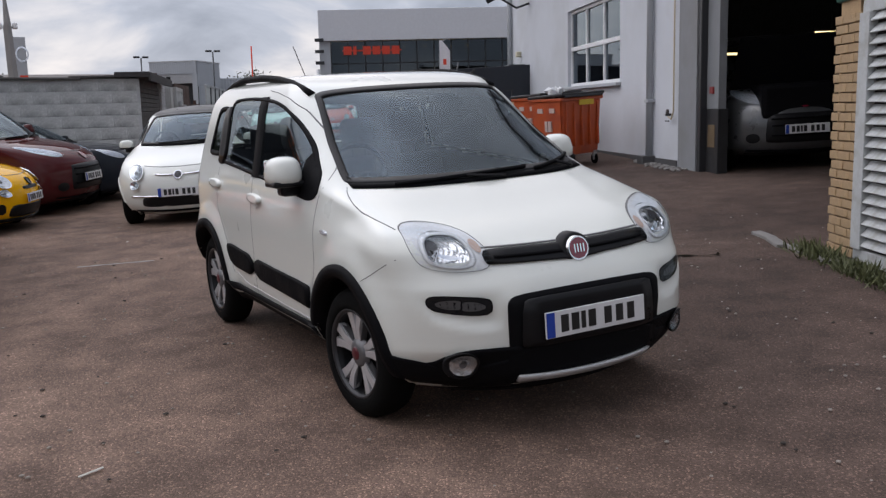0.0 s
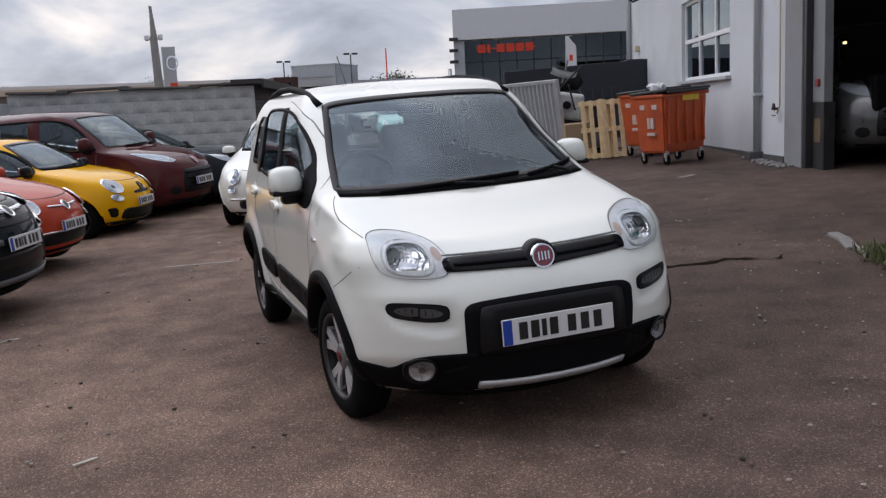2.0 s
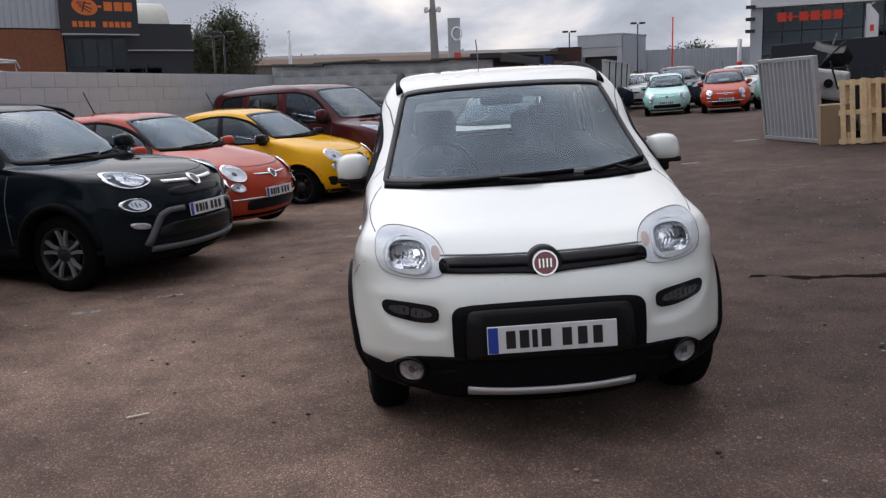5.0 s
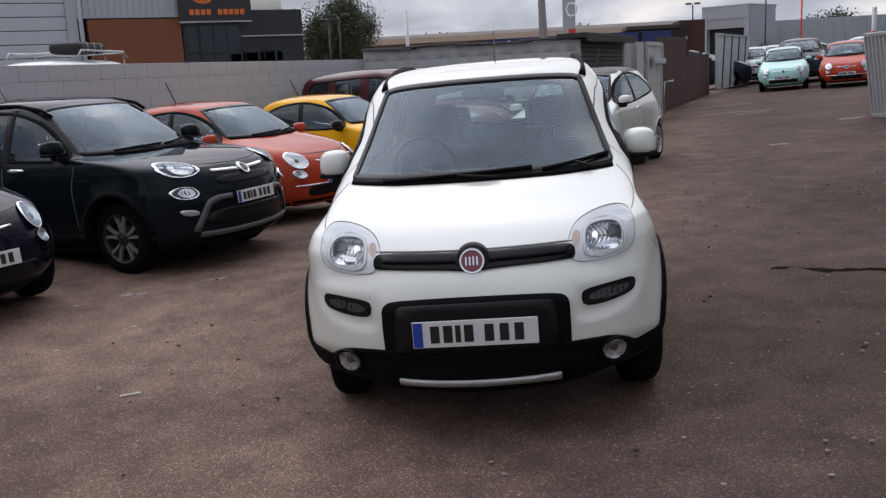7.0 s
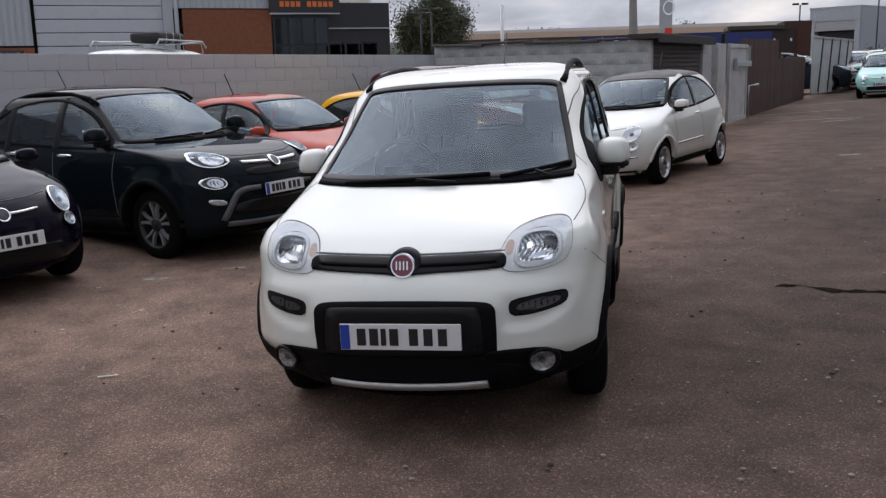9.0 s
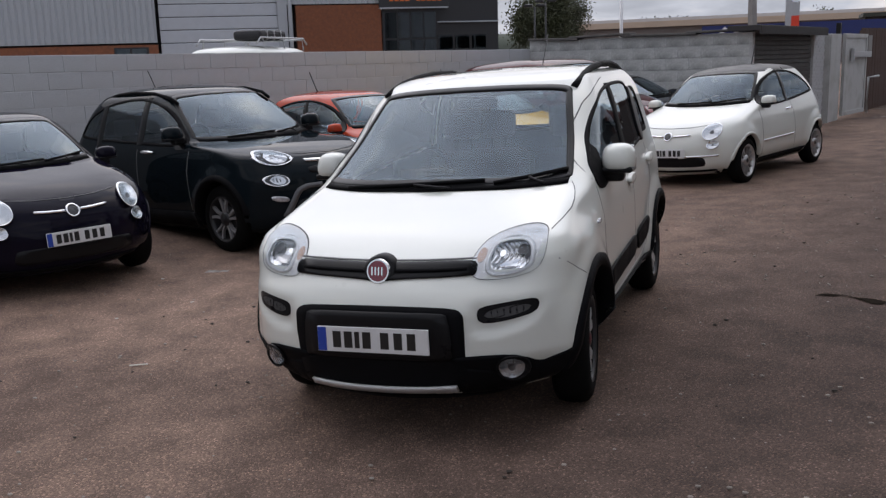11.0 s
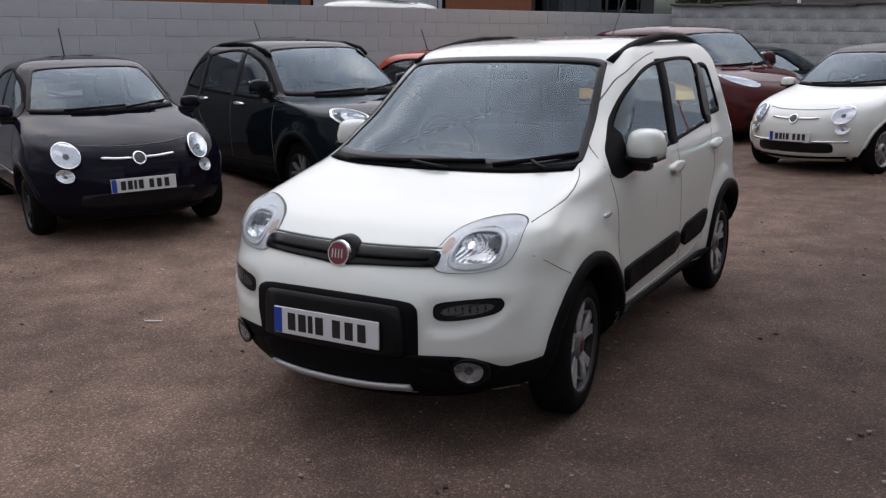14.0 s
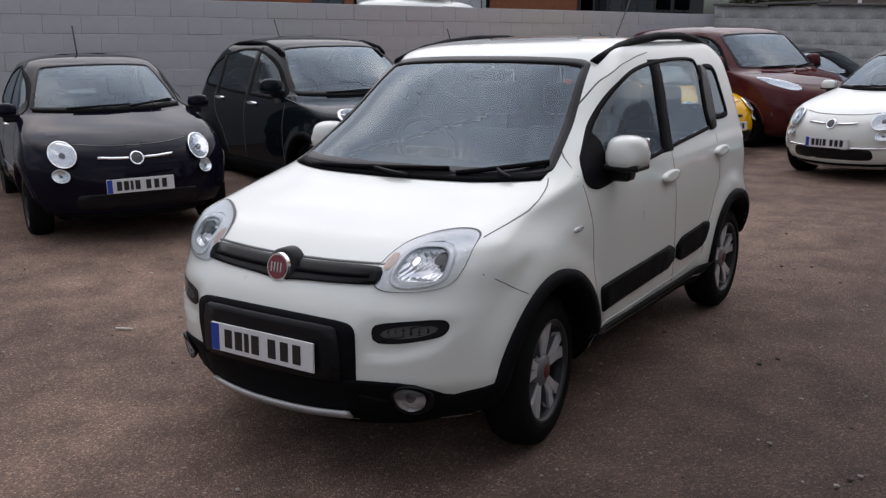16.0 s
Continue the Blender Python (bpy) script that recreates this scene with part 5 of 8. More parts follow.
        if clad:
            ribbon("sill_cladding", [(.42, .32), (1.2, .32), (2.14, .33)], .15, s, BLACK_TRIM, car, "black plastic sill cladding", .02)
            tube("roof_rail", [(x, y, 1.015 + (z - 1.08) * 1.22) for x, y, z in ((sign * .60, .98, 1.47), (sign * .605, 1.1, 1.525), (sign * .60, 1.4, 1.575), (sign * .59, 1.8, 1.597), (sign * .58, 2.2, 1.592), (sign * .57, 2.5, 1.56), (sign * .565, 2.7, 1.505))], .019, BLACK_TRIM, car, "black roof rail", 8)
        for yw in (0, 2.57):
            arch_trim(car, S, yw, .34, sign, .06 if clad else .03, BLACK_TRIM if clad else material, .016 if clad else .006, 8, 172)
            arch_liner(car, S, yw, .34, sign)
            wheel(car, (sign * .775, yw, .34), sign, .338, .205, .225, style)
        mirror(car, S, sign, .66, 1.20 if clad else 1.12, material, (.22, .15, .15))
        cap = lambda x0, z0: (lambda u, v, o: (u, max(S.F(u, v) - .035, min(S.F(u, v), S.F(x0, z0) + .8 * (v - z0) + .8 * (abs(u) - abs(x0)))) - o * .6, v))
        if lamps == "oval":
            round_lamp(car, S, sign * .625, .925, .145, .074, cap(.625, .925), "headlight", FACET, CHROME, True)
            round_lamp(car, S, sign * .685, .715, .094, .056, cap(.685, .715), "lower_lamp", FACET, CHROME, True)
            patch("fog_lamp", chaikin([(sign * x, z) for x, z in ((.60, .50), (.61, .55), (.72, .57), (.74, .55), (.70, .51))], 1), f, LAMP_BACK, car, rings=2, thick=.01)
        else:
            lp = chaikin([(sign * x, z) for x, z in ((.42, .80), (.46, .85), (.60, .92), (.76, .97), (.80, .95), (.76, .86), (.62, .79), (.5, .775))], 2)
            hl = patch("headlight", lp, lambda u, v, o: f(u, v, .004 + .003 * math.sin(u * 90)), LAMP_BACK, car, "swept clear headlamp", rings=4)
            patch("lamp_cover", lp, lambda u, v, o: f(u, v, .014), LAMP_GLASS, hl, rings=4)
    boss = patch("badge", disc_poly(0, .86, .046, .045, 24), lambda u, v, o: f(u, v, .022), LAMP_DARK, car, "small round badge", rings=3)
    band("badge_ring", disc_poly(0, .86, .052, .051, 24), disc_poly(0, .86, .041, .04, 24), lambda u, v, o: f(u, v, o + .016), CHROME, boss, thick=.014)
    if lamps == "oval":
        for sign in (1, -1):
            ribbon("bright_whisker", [(sign * .07, .862), (sign * .2, .866), (sign * .36, .876)], .028, f, CHROME, car, "broad bright whisker bar", .014)
        patch("upper_grille", chaikin(mirror_poly([(0, .74), (.32, .745), (.38, .765), (.36, .82), (0, .815)]), 1), f, SATIN_BLACK, car, "black mesh grille", rings=4, thick=.004)
        patch("lower_grille", chaikin(mirror_poly([(0, .40), (.50, .40), (.56, .43), (.50, .53), (0, .52)]), 1), f, SATIN_BLACK, car, "black lower intake", rings=4, thick=.008)
        ribbon("skid_frame", [(-.64, .36), (-.52, .60), (-.44, .635), (-.28, .635)], .045, lambda u, v, o: f(u, v, o + .006), GREY_SKID, car, "grey skid frame", .016)
        ribbon("skid_frame", [(.64, .36), (.52, .60), (.44, .635), (.28, .635)], .045, lambda u, v, o: f(u, v, o + .006), GREY_SKID, car, "grey skid frame", .016)
        ribbon("skid_plate", [(-.60, .325), (-.3, .315), (0, .312), (.3, .315), (.60, .325)], .05, lambda u, v, o: f(u, v, o + .006), GREY_SKID, car, "grey skid plate", .016)
    else:
        patch("lower_grille", chaikin(mirror_poly([(0, .32), (.5, .32), (.56, .35), (.5, .46), (0, .47)]), 1), f, SATIN_BLACK, car, "black lower intake", rings=4, thick=.006)
        patch("upper_grille", chaikin(mirror_poly([(0, .70), (.36, .70), (.40, .72), (.38, .77), (0, .765)]), 1), f, SATIN_BLACK, car, "slim black grille", rings=4, thick=.004)
    ribbon("front_lip", [(-.70, .25), (-.35, .235), (0, .23), (.35, .235), (.70, .25)], .07, f, BLACK_TRIM, car, "", .012)
    ribbon("bonnet_gap", [(-.55, .965), (-.3, .935), (0, .925), (.3, .935), (.55, .965)], .006, f, SHUT, car)
    if plate:
        number_plate(car, S.F(0, .61) - .03, .61, -3)
    ribbon("scuttle", [(-.71, 1.112), (-.35, 1.098), (0, 1.094), (.35, 1.098), (.71, 1.112)], .035, lambda u, v, o: f(u, v, o + .003), BLACK_TRIM, car, "", .005)
    wiper(car, S, (-.44, 1.12), (.16, 1.135), (.0, 1.10))
    wiper(car, S, (.18, 1.12), (.64, 1.16), (.44, 1.105))
    cabin(car, S, .22, .58, 1.09, 2.9, .66, 1.34)
    tube("aerial", [(0, 2.35, 1.578 + .11 * clad), (0, 2.38, 1.60 + .11 * clad), (0, 2.50, 1.80 + .11 * clad)], .006, SATIN_BLACK, car, "roof aerial", 6)
    return car


def people_carrier(m, label, material, fine=.62, scale=1.0, name="small_van", glass_mat=None, group="parked cars", style="dark", plate=True):
    """A tall boxy van-like car."""
    car = root(name, m @ Matrix.Scale(scale, 4), label, "van", group)
    S = Shell(
        front=[(.18, -.62), (.25, -.73), (.40, -.785), (.58, -.785), (.70, -.75), (.80, -.68), (.88, -.56), (.94, -.41), (.99, -.22), (1.03, -.03), (1.055, .07), (1.08, .11), (1.25, .31), (1.45, .57), (1.57, .76), (1.63, .93), (1.67, 1.2), (1.695, 1.55), (1.71, 1.9)],
        rear=[(.18, 2.82), (.28, 2.95), (.4, 3.08), (.8, 3.15), (1.2, 3.12), (1.5, 3.05), (1.62, 2.96), (1.67, 2.82), (1.695, 2.6), (1.71, 2.3)],
        width=[(.18, .74), (.26, .81), (.5, .845), (.8, .85), (.95, .84), (1.1, .82), (1.3, .785), (1.5, .74), (1.60, .70), (1.64, .64), (1.67, .55), (1.695, .40), (1.71, .2)],
        bow=[(.18, .48, .30), (.6, .55, .30), (.85, .48, .28), (1.0, .40, .26), (1.3, .40, .22), (1.6, .30, .2), (1.71, .2, .2)],
        wheels=[(0, .31), (2.51, .31)], flare=.022, arch=.365)
    win = chaikin([(.42, 1.06), (.42, 1.10), (.62, 1.32), (.80, 1.47), (.98, 1.545), (1.3, 1.575), (1.9, 1.58), (2.55, 1.57), (2.68, 1.53), (2.72, 1.40), (2.72, 1.16), (2.66, 1.11), (2.0, 1.09), (1.2, 1.07)])
    ws = chaikin(mirror_poly([(0, 1.085), (.4, 1.085), (.62, 1.09), (.70, 1.10), (.695, 1.14), (.655, 1.35), (.62, 1.52), (.58, 1.575), (.3, 1.592), (0, 1.595)]), 2)
    rw = chaikin(mirror_poly([(0, 1.1), (.5, 1.1), (.62, 1.12), (.58, 1.50), (.52, 1.54), (0, 1.55)]))
    door = [(.42, .42), (.43, .80), (.38, 1.06), (.5, 1.22), (.75, 1.48), (.95, 1.59), (1.36, 1.62), (1.40, .42)]
    holes = [(v, inset(p, .016), bounds(p)) for v, p in (("side", win), ("front", ws), ("rear", rw))]
    hood = [(-.74, .12), (-.68, -.2), (-.45, -.5), (0, -.6), (.45, -.5), (.68, -.2), (.74, .12), (.4, .08), (0, .06), (-.4, .08)]
    made = shell_parts(car, S, material, [("bonnet", "top", hood, 0), ("front_door", "side", door, 1), ("front_door", "side", door, -1)], holes, fine)
    glazed(car, S, win, ws, rw, glass_mat or CAR_GLASS)
    f = front_of(S)
    for sign in (1, -1):
        s = side_of(S, sign)
        d = [o for o in made["front_door"] if o.data.vertices[0].co.x * sign > 0][0]
        for y0, hw, mat in ((1.40, .09, material), (2.16, .07, material)):
            part_raw("window_pillar", [s(y0 + dx, z, o) for z in np.linspace(1.08, 1.577, 7) for dx, o in ((-hw - .005, .001), (-hw, .006), (hw, .006), (hw + .005, .001))],
                     [(r * 4 + c, r * 4 + c + 1, r * 4 + c + 5, r * 4 + c + 4) for r in range(6) for c in range(3)], mat, car)
        patch("mirror_triangle", chaikin([(.43, 1.07), (.43, 1.10), (.58, 1.27), (.66, 1.30), (.64, 1.07)], 1), lambda u, v, o, s=s: s(u, v, .006), SATIN_BLACK, d, rings=2)
        ribbon("shut_line", [(.42, .42), (.43, .80), (.40, 1.05)], .007, s, SHUT, car)
        ribbon("shut_line", [(1.40, .42), (1.40, 1.06)], .007, s, SHUT, car)
        ribbon("slide_rail", [(1.5, .93), (2.9, .94)], .02, s, SHUT, car)
        patch("door_handle", chaikin([(1.16, .90), (1.16, .93), (1.34, .94), (1.34, .91)], 1), s, material, d, rings=2, thick=.028)
        ribbon("side_moulding", [(.46, .48), (1.3, .48), (2.1, .48)], .07, s, BLACK_TRIM, car, "", .012)
        ribbon("sill_skirt", [(.385, .26), (1.2, .26), (2.13, .26)], .09, s, BLACK_TRIM, car, "", .012)
        for yw in (0, 2.51):
            arch_trim(car, S, yw, .31, sign, .03, material, .006, 6, 174)
            arch_liner(car, S, yw, .31, sign)
            wheel(car, (sign * .745, yw, .31), sign, .312, .185, .205, style)
        mirror(car, S, sign, .52, 1.17, material, (.20, .15, .19))
        lp = chaikin([(sign * x, z) for x, z in ((.40, .83), (.44, .89), (.56, .945), (.70, .985), (.76, .975), (.74, .90), (.64, .835), (.5, .80))], 2)
        hl = patch("headlight", lp, lambda u, v, o: f(u, v, .004 + .003 * math.sin(u * 90)), LAMP_BACK, car, "swept clear headlamp", rings=4)
        patch("lamp_cover", lp, lambda u, v, o: f(u, v, .014), LAMP_GLASS, hl, rings=4)
        patch("fog_recess", disc_poly(sign * .60, .40, .075, .06, 16), lambda u, v, o: f(u, v, .008), SATIN_BLACK, car, rings=2)
    patch("badge", disc_poly(0, .80, .055, .05, 24), lambda u, v, o: f(u, v, .014), BADGE_RED, car, "small round badge", rings=3)
    gr = patch("lower_grille", chaikin(mirror_poly([(0, .34), (.42, .34), (.47, .37), (.44, .66), (.38, .69), (0, .69)]), 1), f, SATIN_BLACK, car, "black slatted grille", rings=5, thick=.006)
    for z in (.43, .55, .63):
        ribbon("grille_slat", [(-.40, z), (0, z), (.40, z)], .02, lambda u, v, o: f(u, v, o + .006), BLACK_TRIM, gr, thick=.014)
    ribbon("front_lip", [(-.66, .23), (-.3, .215), (0, .21), (.3, .215), (.66, .23)], .07, f, BLACK_TRIM, car, "", .012)
    ribbon("bonnet_gap", [(-.45, .90), (-.25, .87), (0, .86), (.25, .87), (.45, .90)], .006, f, SHUT, car)
    if plate:
        number_plate(car, S.F(0, .50) - .03, .50, -3)
    wiper(car, S, (-.42, 1.10), (.16, 1.115), (.0, 1.08))
    wiper(car, S, (.18, 1.10), (.60, 1.14), (.42, 1.085))
    cabin(car, S, .20, .36, 1.07, 2.7, .62, 1.38)
    return car

# ---------------------------------------------------------------- ground


def rise(x, y):
    """How far the yard departs from its plane."""
    t = min(1.0, max(0.0, (-3.0 - x) / 2.5))
    return -.013 * x * math.exp(-(x / 5) ** 2) + .20 * t * t * (3 - 2 * t)


def on_yard(x, y, turn=0.0, lift=0.0, lean=0.0):
    return YARD @ pose(x, y, rise(x, y) + lift, 0, lean, turn)


def upright(x, y, turn=0.0, lift=0.0):
    """A pose with a true vertical, whose foot stands on the yard at (x, y)."""
    p = YARD @ Vector((x, y, rise(x, y) + lift))
    return pose(p.x, p.y, p.z, 0, 0, turn)


def build_ground():
    near = np.arange(-14, 16.01, .5)
    xs = np.concatenate([[-900, -400, -180, -90, -50, -30, -20, -16], near, [18, 22, 30, 50, 90, 180, 400, 900]])
    ys = np.concatenate([[-900, -300, -100, -50, -25, -14], np.arange(-10, 30.01, .5), [34, 40, 50, 70, 110, 200, 450, 1200]])
    verts = []
    for y in ys:
        for x in xs:
            a, b = max(-16, min(18, x)), max(-25, min(45, y))
            p = YARD @ Vector((a, b, rise(a, b)))
            verts.append((p.x + x - a, p.y + y - b, p.z + .012 * (noise.noise((x * .35, y * .35, 0)) if abs(x) < 16 and abs(y) < 30 and math.hypot(x, y - 1) > 2.6 else 0)))
    nx = len(xs)
    faces = [(j * nx + i, j * nx + i + 1, (j + 1) * nx + i + 1, (j + 1) * nx + i) for j in range(len(ys) - 1) for i in range(nx - 1)]
    ob = part_raw("ground", verts, faces, ASPHALT)
    return tagged(ob, "worn brown-grey asphalt yard with loose grit", "ground", kind="structure")


build_ground()

# ---------------------------------------------------------------- cars on the yard
panda(YARD @ pose(0, 0, 0, 0, .75, 0))
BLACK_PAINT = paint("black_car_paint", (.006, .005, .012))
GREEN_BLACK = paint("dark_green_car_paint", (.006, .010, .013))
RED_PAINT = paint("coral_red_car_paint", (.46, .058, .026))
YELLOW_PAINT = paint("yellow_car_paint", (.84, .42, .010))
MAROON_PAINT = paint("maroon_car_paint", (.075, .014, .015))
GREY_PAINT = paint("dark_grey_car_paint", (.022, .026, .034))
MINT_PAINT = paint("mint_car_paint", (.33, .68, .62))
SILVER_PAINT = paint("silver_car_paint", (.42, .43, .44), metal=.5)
small_city_car(on_yard(-4.235, 1.85, 63.5, -.015), "black three-door city car with dark wheels by the block wall", BLACK_PAINT, "dark")
crossover(on_yard(-3.225, 4.23, 68.5, .0), "dark green crossover with roof rails and clear oval lamps", GREEN_BLACK)
small_city_car(on_yard(-2.73, 6.61, 65.5, .03), "coral red three-door city car with bright strips", RED_PAINT, "multi")
small_city_car(on_yard(-1.88, 9.65, 65.5, -.035), "yellow sporty city car with black intakes", YELLOW_PAINT, "dark", sporty=True, glass_mat=TINT_GLASS)
people_carrier(on_yard(-1.02, 11.45, 58, -.02) @ Matrix.Scale(1.07, 4), "maroon tall van-like car with swept lamps", MAROON_PAINT)
small_city_car(on_yard(.498, 8.38, -22.1, -.012), "white three-door city car with black roof and multi-spoke wheels", WHITE_PAINT, "multi", roof=SATIN_BLACK)


# ---------------------------------------------------------------- block walls
BLOCK = plain("painted_block", (.52, .53, .54), .85, var=.16, scale=3.0, bump=.45, bump_scale=80, stain=(.40, .40, .395), stain_scale=.8)
MORTAR = plain("mortar", (.49, .495, .50), .9, var=.2, scale=5, bump=.3)
ROUGH_BLOCK = plain("weathered_rough_block", (.50, .51, .50), .9, var=.3, scale=6, bump=.8, bump_scale=40, stain=(.20, .205, .20), stain_scale=2.2)
CLADDING = plain("grey_cladding", (.42, .45, .48), .5, var=.06, scale=1.0)
RENDER = plain("white_render", (.56, .585, .62), .85, var=.07, scale=1.0, bump=.10, bump_scale=90, stain=(.50, .52, .54), stain_scale=.7)
BRICK_RED = plain("red_brick", (.26, .095, .05), .85, var=.3, scale=9, bump=.4, bump_scale=60)
BRICK_TAN = plain("tan_brick", (.40, .27, .15), .85, var=.22, scale=7, bump=.5, bump_scale=70)
DARK_CLAD = plain("charcoal_cladding", (.022, .023, .026), .45, var=.1)
TIMBER = plain("pale_pallet_wood", (.70, .53, .31), .75, var=.25, scale=9, bump=.3, bump_scale=40)
FENCE_WOOD = plain("brown_stained_fence", (.062, .030, .021), .8, var=.25, scale=2, bump=.2)
CARD = plain("brown_cardboard", (.30, .21, .13), .85, var=.1)
GALV = plain("galvanised_steel", (.45, .46, .47), .45, .5, var=.12, scale=8)
GREY_PLASTIC = plain("grey_downpipe", (.40, .42, .44), .5, var=.06)
ORANGE_BIN = plain("orange_bin_plastic", (.50, .085, .022), .5, var=.12, scale=4, stain=(.38, .065, .025), stain_scale=3)
WHITE_UPVC = plain("white_window_frame", (.72, .73, .74), .4, var=.05)
OLD_PAINT = plain("chipped_white_paint", (.46, .48, .48), .65, var=.12, scale=10, stain=(.36, .36, .34), stain_scale=7)
CONCRETE = plain("concrete_slab", (.20, .19, .18), .9, var=.25, scale=4, bump=.4)
ROLLER = plain("brown_grey_shutter", (.062, .056, .053), .7, var=.2, scale=6)
PANE = glass("building_glass", (.16, .17, .17), .02, 1.7)
U = Vector((math.cos(radians(68.5)), math.sin(radians(68.5)), 0))
V_IN = Vector((U.y, -U.x, 0))


def frame_at(a, b):
    """Local axes of a wall: x along it from a to b, y to its left, z true up."""
    a, b = Vector((a[0], a[1], 0)), Vector((b[0], b[1], 0))
    d = b - a
    return Matrix.Translation(a) @ Matrix.Rotation(math.atan2(d.y, d.x), 4, "Z"), d.length


def wall_body(name, a, b, z0, z1, y0, y1, material, label, openings=()):
    """An upright wall with openings (s0, s1, z0, z1) right through it."""
    m, ln = frame_at(a, b)
    ss = sorted({0, ln, *[q for o in openings for q in o[:2]]})
    zz = sorted({z0, z1, *[q for o in openings for q in o[2:]]})
    bm = bmesh.new()
    for i in range(len(ss) - 1):
        for j in range(len(zz) - 1):
            cs, cz = (ss[i] + ss[i + 1]) / 2, (zz[j] + zz[j + 1]) / 2
            if any(o[0] < cs < o[1] and o[2] < cz < o[3] for o in openings):
                continue
            box(bm, ss[i], ss[i + 1], y0, y1, zz[j], zz[j + 1], 0, m)
    bmesh.ops.remove_doubles(bm, verts=bm.verts, dist=.0005)
    ob = part(name, bm, material, None)
    return tagged(ob, label, "wall", kind="structure"), m


def lay_blocks(wall, m, s0, s1, z1, rows, bl=.44, bh=.215, joint=.006, proud=.003, material=None, name="block", depth=.05):
    """Single blocks in running bond on a wall's face, each a part; alike ones share a mesh."""
    shapes = []
    for k in range(6):
        bm = bmesh.new()
        box(bm, -bl / 2, bl / 2, -proud, depth, -bh / 2, bh / 2, .005)
        for v in bm.verts:
            v.co += Vector((random.uniform(-.0025, .0025), random.uniform(-.002, .002), random.uniform(-.0025, .0025)))
        me = bpy.data.meshes.new(name)
        bm.to_mesh(me)
        bm.free()
        me.materials.append(material or BLOCK)
        shapes.append(me)
    half = {}
    for r in range(rows):
        z = z1 - (r + .5) * (bh + joint)
        s = s0 + (0 if r % 2 else -(bl + joint) / 2)
        while s < s1 - .05:
            a, b = max(s, s0), min(s + bl, s1)
            if b - a > .06:
                o = new(name, shapes[random.randrange(6)])
                o.parent = wall
                o.matrix_basis = m @ pose((a + b) / 2, random.uniform(-.002, .002), z, 0, 0, random.uniform(-.15, .15)) @ Matrix.Diagonal(((b - a) / bl, 1, 1, 1))
            s += bl + joint


CORNER = Vector((-3.40, 14.78, 0))
W_SOUTH = CORNER - Vector((math.cos(radians(68.0)), math.sin(radians(68.0)), 0)) * 25.6
wall_w, m_w = wall_body("wall_west", W_SOUTH, CORNER, -1.4, 1.915, .002, .20, MORTAR, "long grey-painted concrete block wall behind parked cars")
wall_n, m_n = wall_body("wall_north", CORNER, (1.04, 13.97), -.8, 2.07, .002, .20, MORTAR, "rough grey-painted block side wall of a store")
# rough capping along the store's wall
for k, (s, w, t, tilt) in enumerate(((.0, 1.1, .05, 1.5), (.9, 1.3, .04, -1.2), (2.0, 1.5, .045, .8), (3.3, 1.2, .04, -.6))):
    ob = block("coping_slab", (0, w, -.12, .28, 0, t), plain("dark_weathered_slab", (.10, .095, .09), .9, var=.4, scale=5, bump=.6, bump_scale=30), None, "", .012, m_n @ pose(s, 0, 2.075 + .012 * (k % 2), 0, tilt))
    tagged(ob, "broken concrete coping slab on the block wall", "slab", "coping slabs")
# stretches of wall further along are plain courses
far = bmesh.new()
for r in range(9):
    for c in range(24):
        s = .1 + c * .45 + (0 if r % 2 else .22)
        if s < 11.5:
            box(far, s, s + .44, -.009, .03, 1.915 - (r + 1) * .225, 1.915 - (r + 1) * .225 + .215, 0, m_w)
ob = part("far_blocks", far, BLOCK, wall_w)
ob["kind"] = "stuff"

# plain unseen wall added behind the walk, for reflections and fill light
CLOSING = plain("dull_grey_brown_wall", (.38, .37, .35), .85, var=.2, scale=.6, bump=.2)
wall_body("wall_unseen_south", W_SOUTH, W_SOUTH + Vector((27.5, -6.0, 0)), -1.6, 2.3, -.3, 0, CLOSING, "plain unseen wall added behind the walk for reflections and fill light")

# ---------------------------------------------------------------- store beside the far wall
A_ST = radians(72.2)
ST0 = Vector((1.04, 14.0, 0))
ST = Vector((math.cos(A_ST), math.sin(A_ST), 0))
m_st, _ = frame_at(ST0, ST0 + ST)
bm = bmesh.new()
box(bm, .04, 3.74, .07, .15, -.2, 2.08, 0, m_st)
for k in range(24):
    box(bm, .05, 3.73, .035, .07, -.15 + k * .09, -.15 + k * .09 + .075, .006, m_st)
tagged(part("store_shutter", bm, ROLLER), "weathered brown-grey slatted shutter of the store", "shutter", kind="structure")
bm = bmesh.new()
box(bm, -.22, 3.95, -.22, .4, 2.09, 2.19, .01, m_st)
box(bm, -.23, 3.97, -.24, -.20, 2.02, 2.17, .005, m_st)
tagged(part("store_roof", bm, plain("dark_roof_felt", (.045, .042, .042), .9, var=.25, scale=5)), "flat felted roof slab of the store", "roof", kind="structure")
pier, m_p = wall_body("wall_pier", ST0 + ST * 3.75, ST0 + ST * 4.58, -.3, 2.15, .01, .6, MORTAR, "grey brick pier of the store")
lay_blocks(pier, m_p, 0, .83, 2.15, 26, .215, .068, .012, .012, BLOCK, "brick")
door = root("steel_door", m_st @ pose(4.6, -.05, .02), "pale grey-painted steel door standing shut beside the pier", "door")
DOOR_PAINT = plain("grey_door_paint", (.46, .465, .455), .6, var=.10, scale=3, stain=(.36, .36, .34), stain_scale=2.5)
bm = bmesh.new()
box(bm, 0, .93, -.06, .10, .05, 2.05, .012)
box(bm, .0, .06, -.09, -.06, .05, 2.05, .008)
part("side_panel", bm, DOOR_PAINT, door)
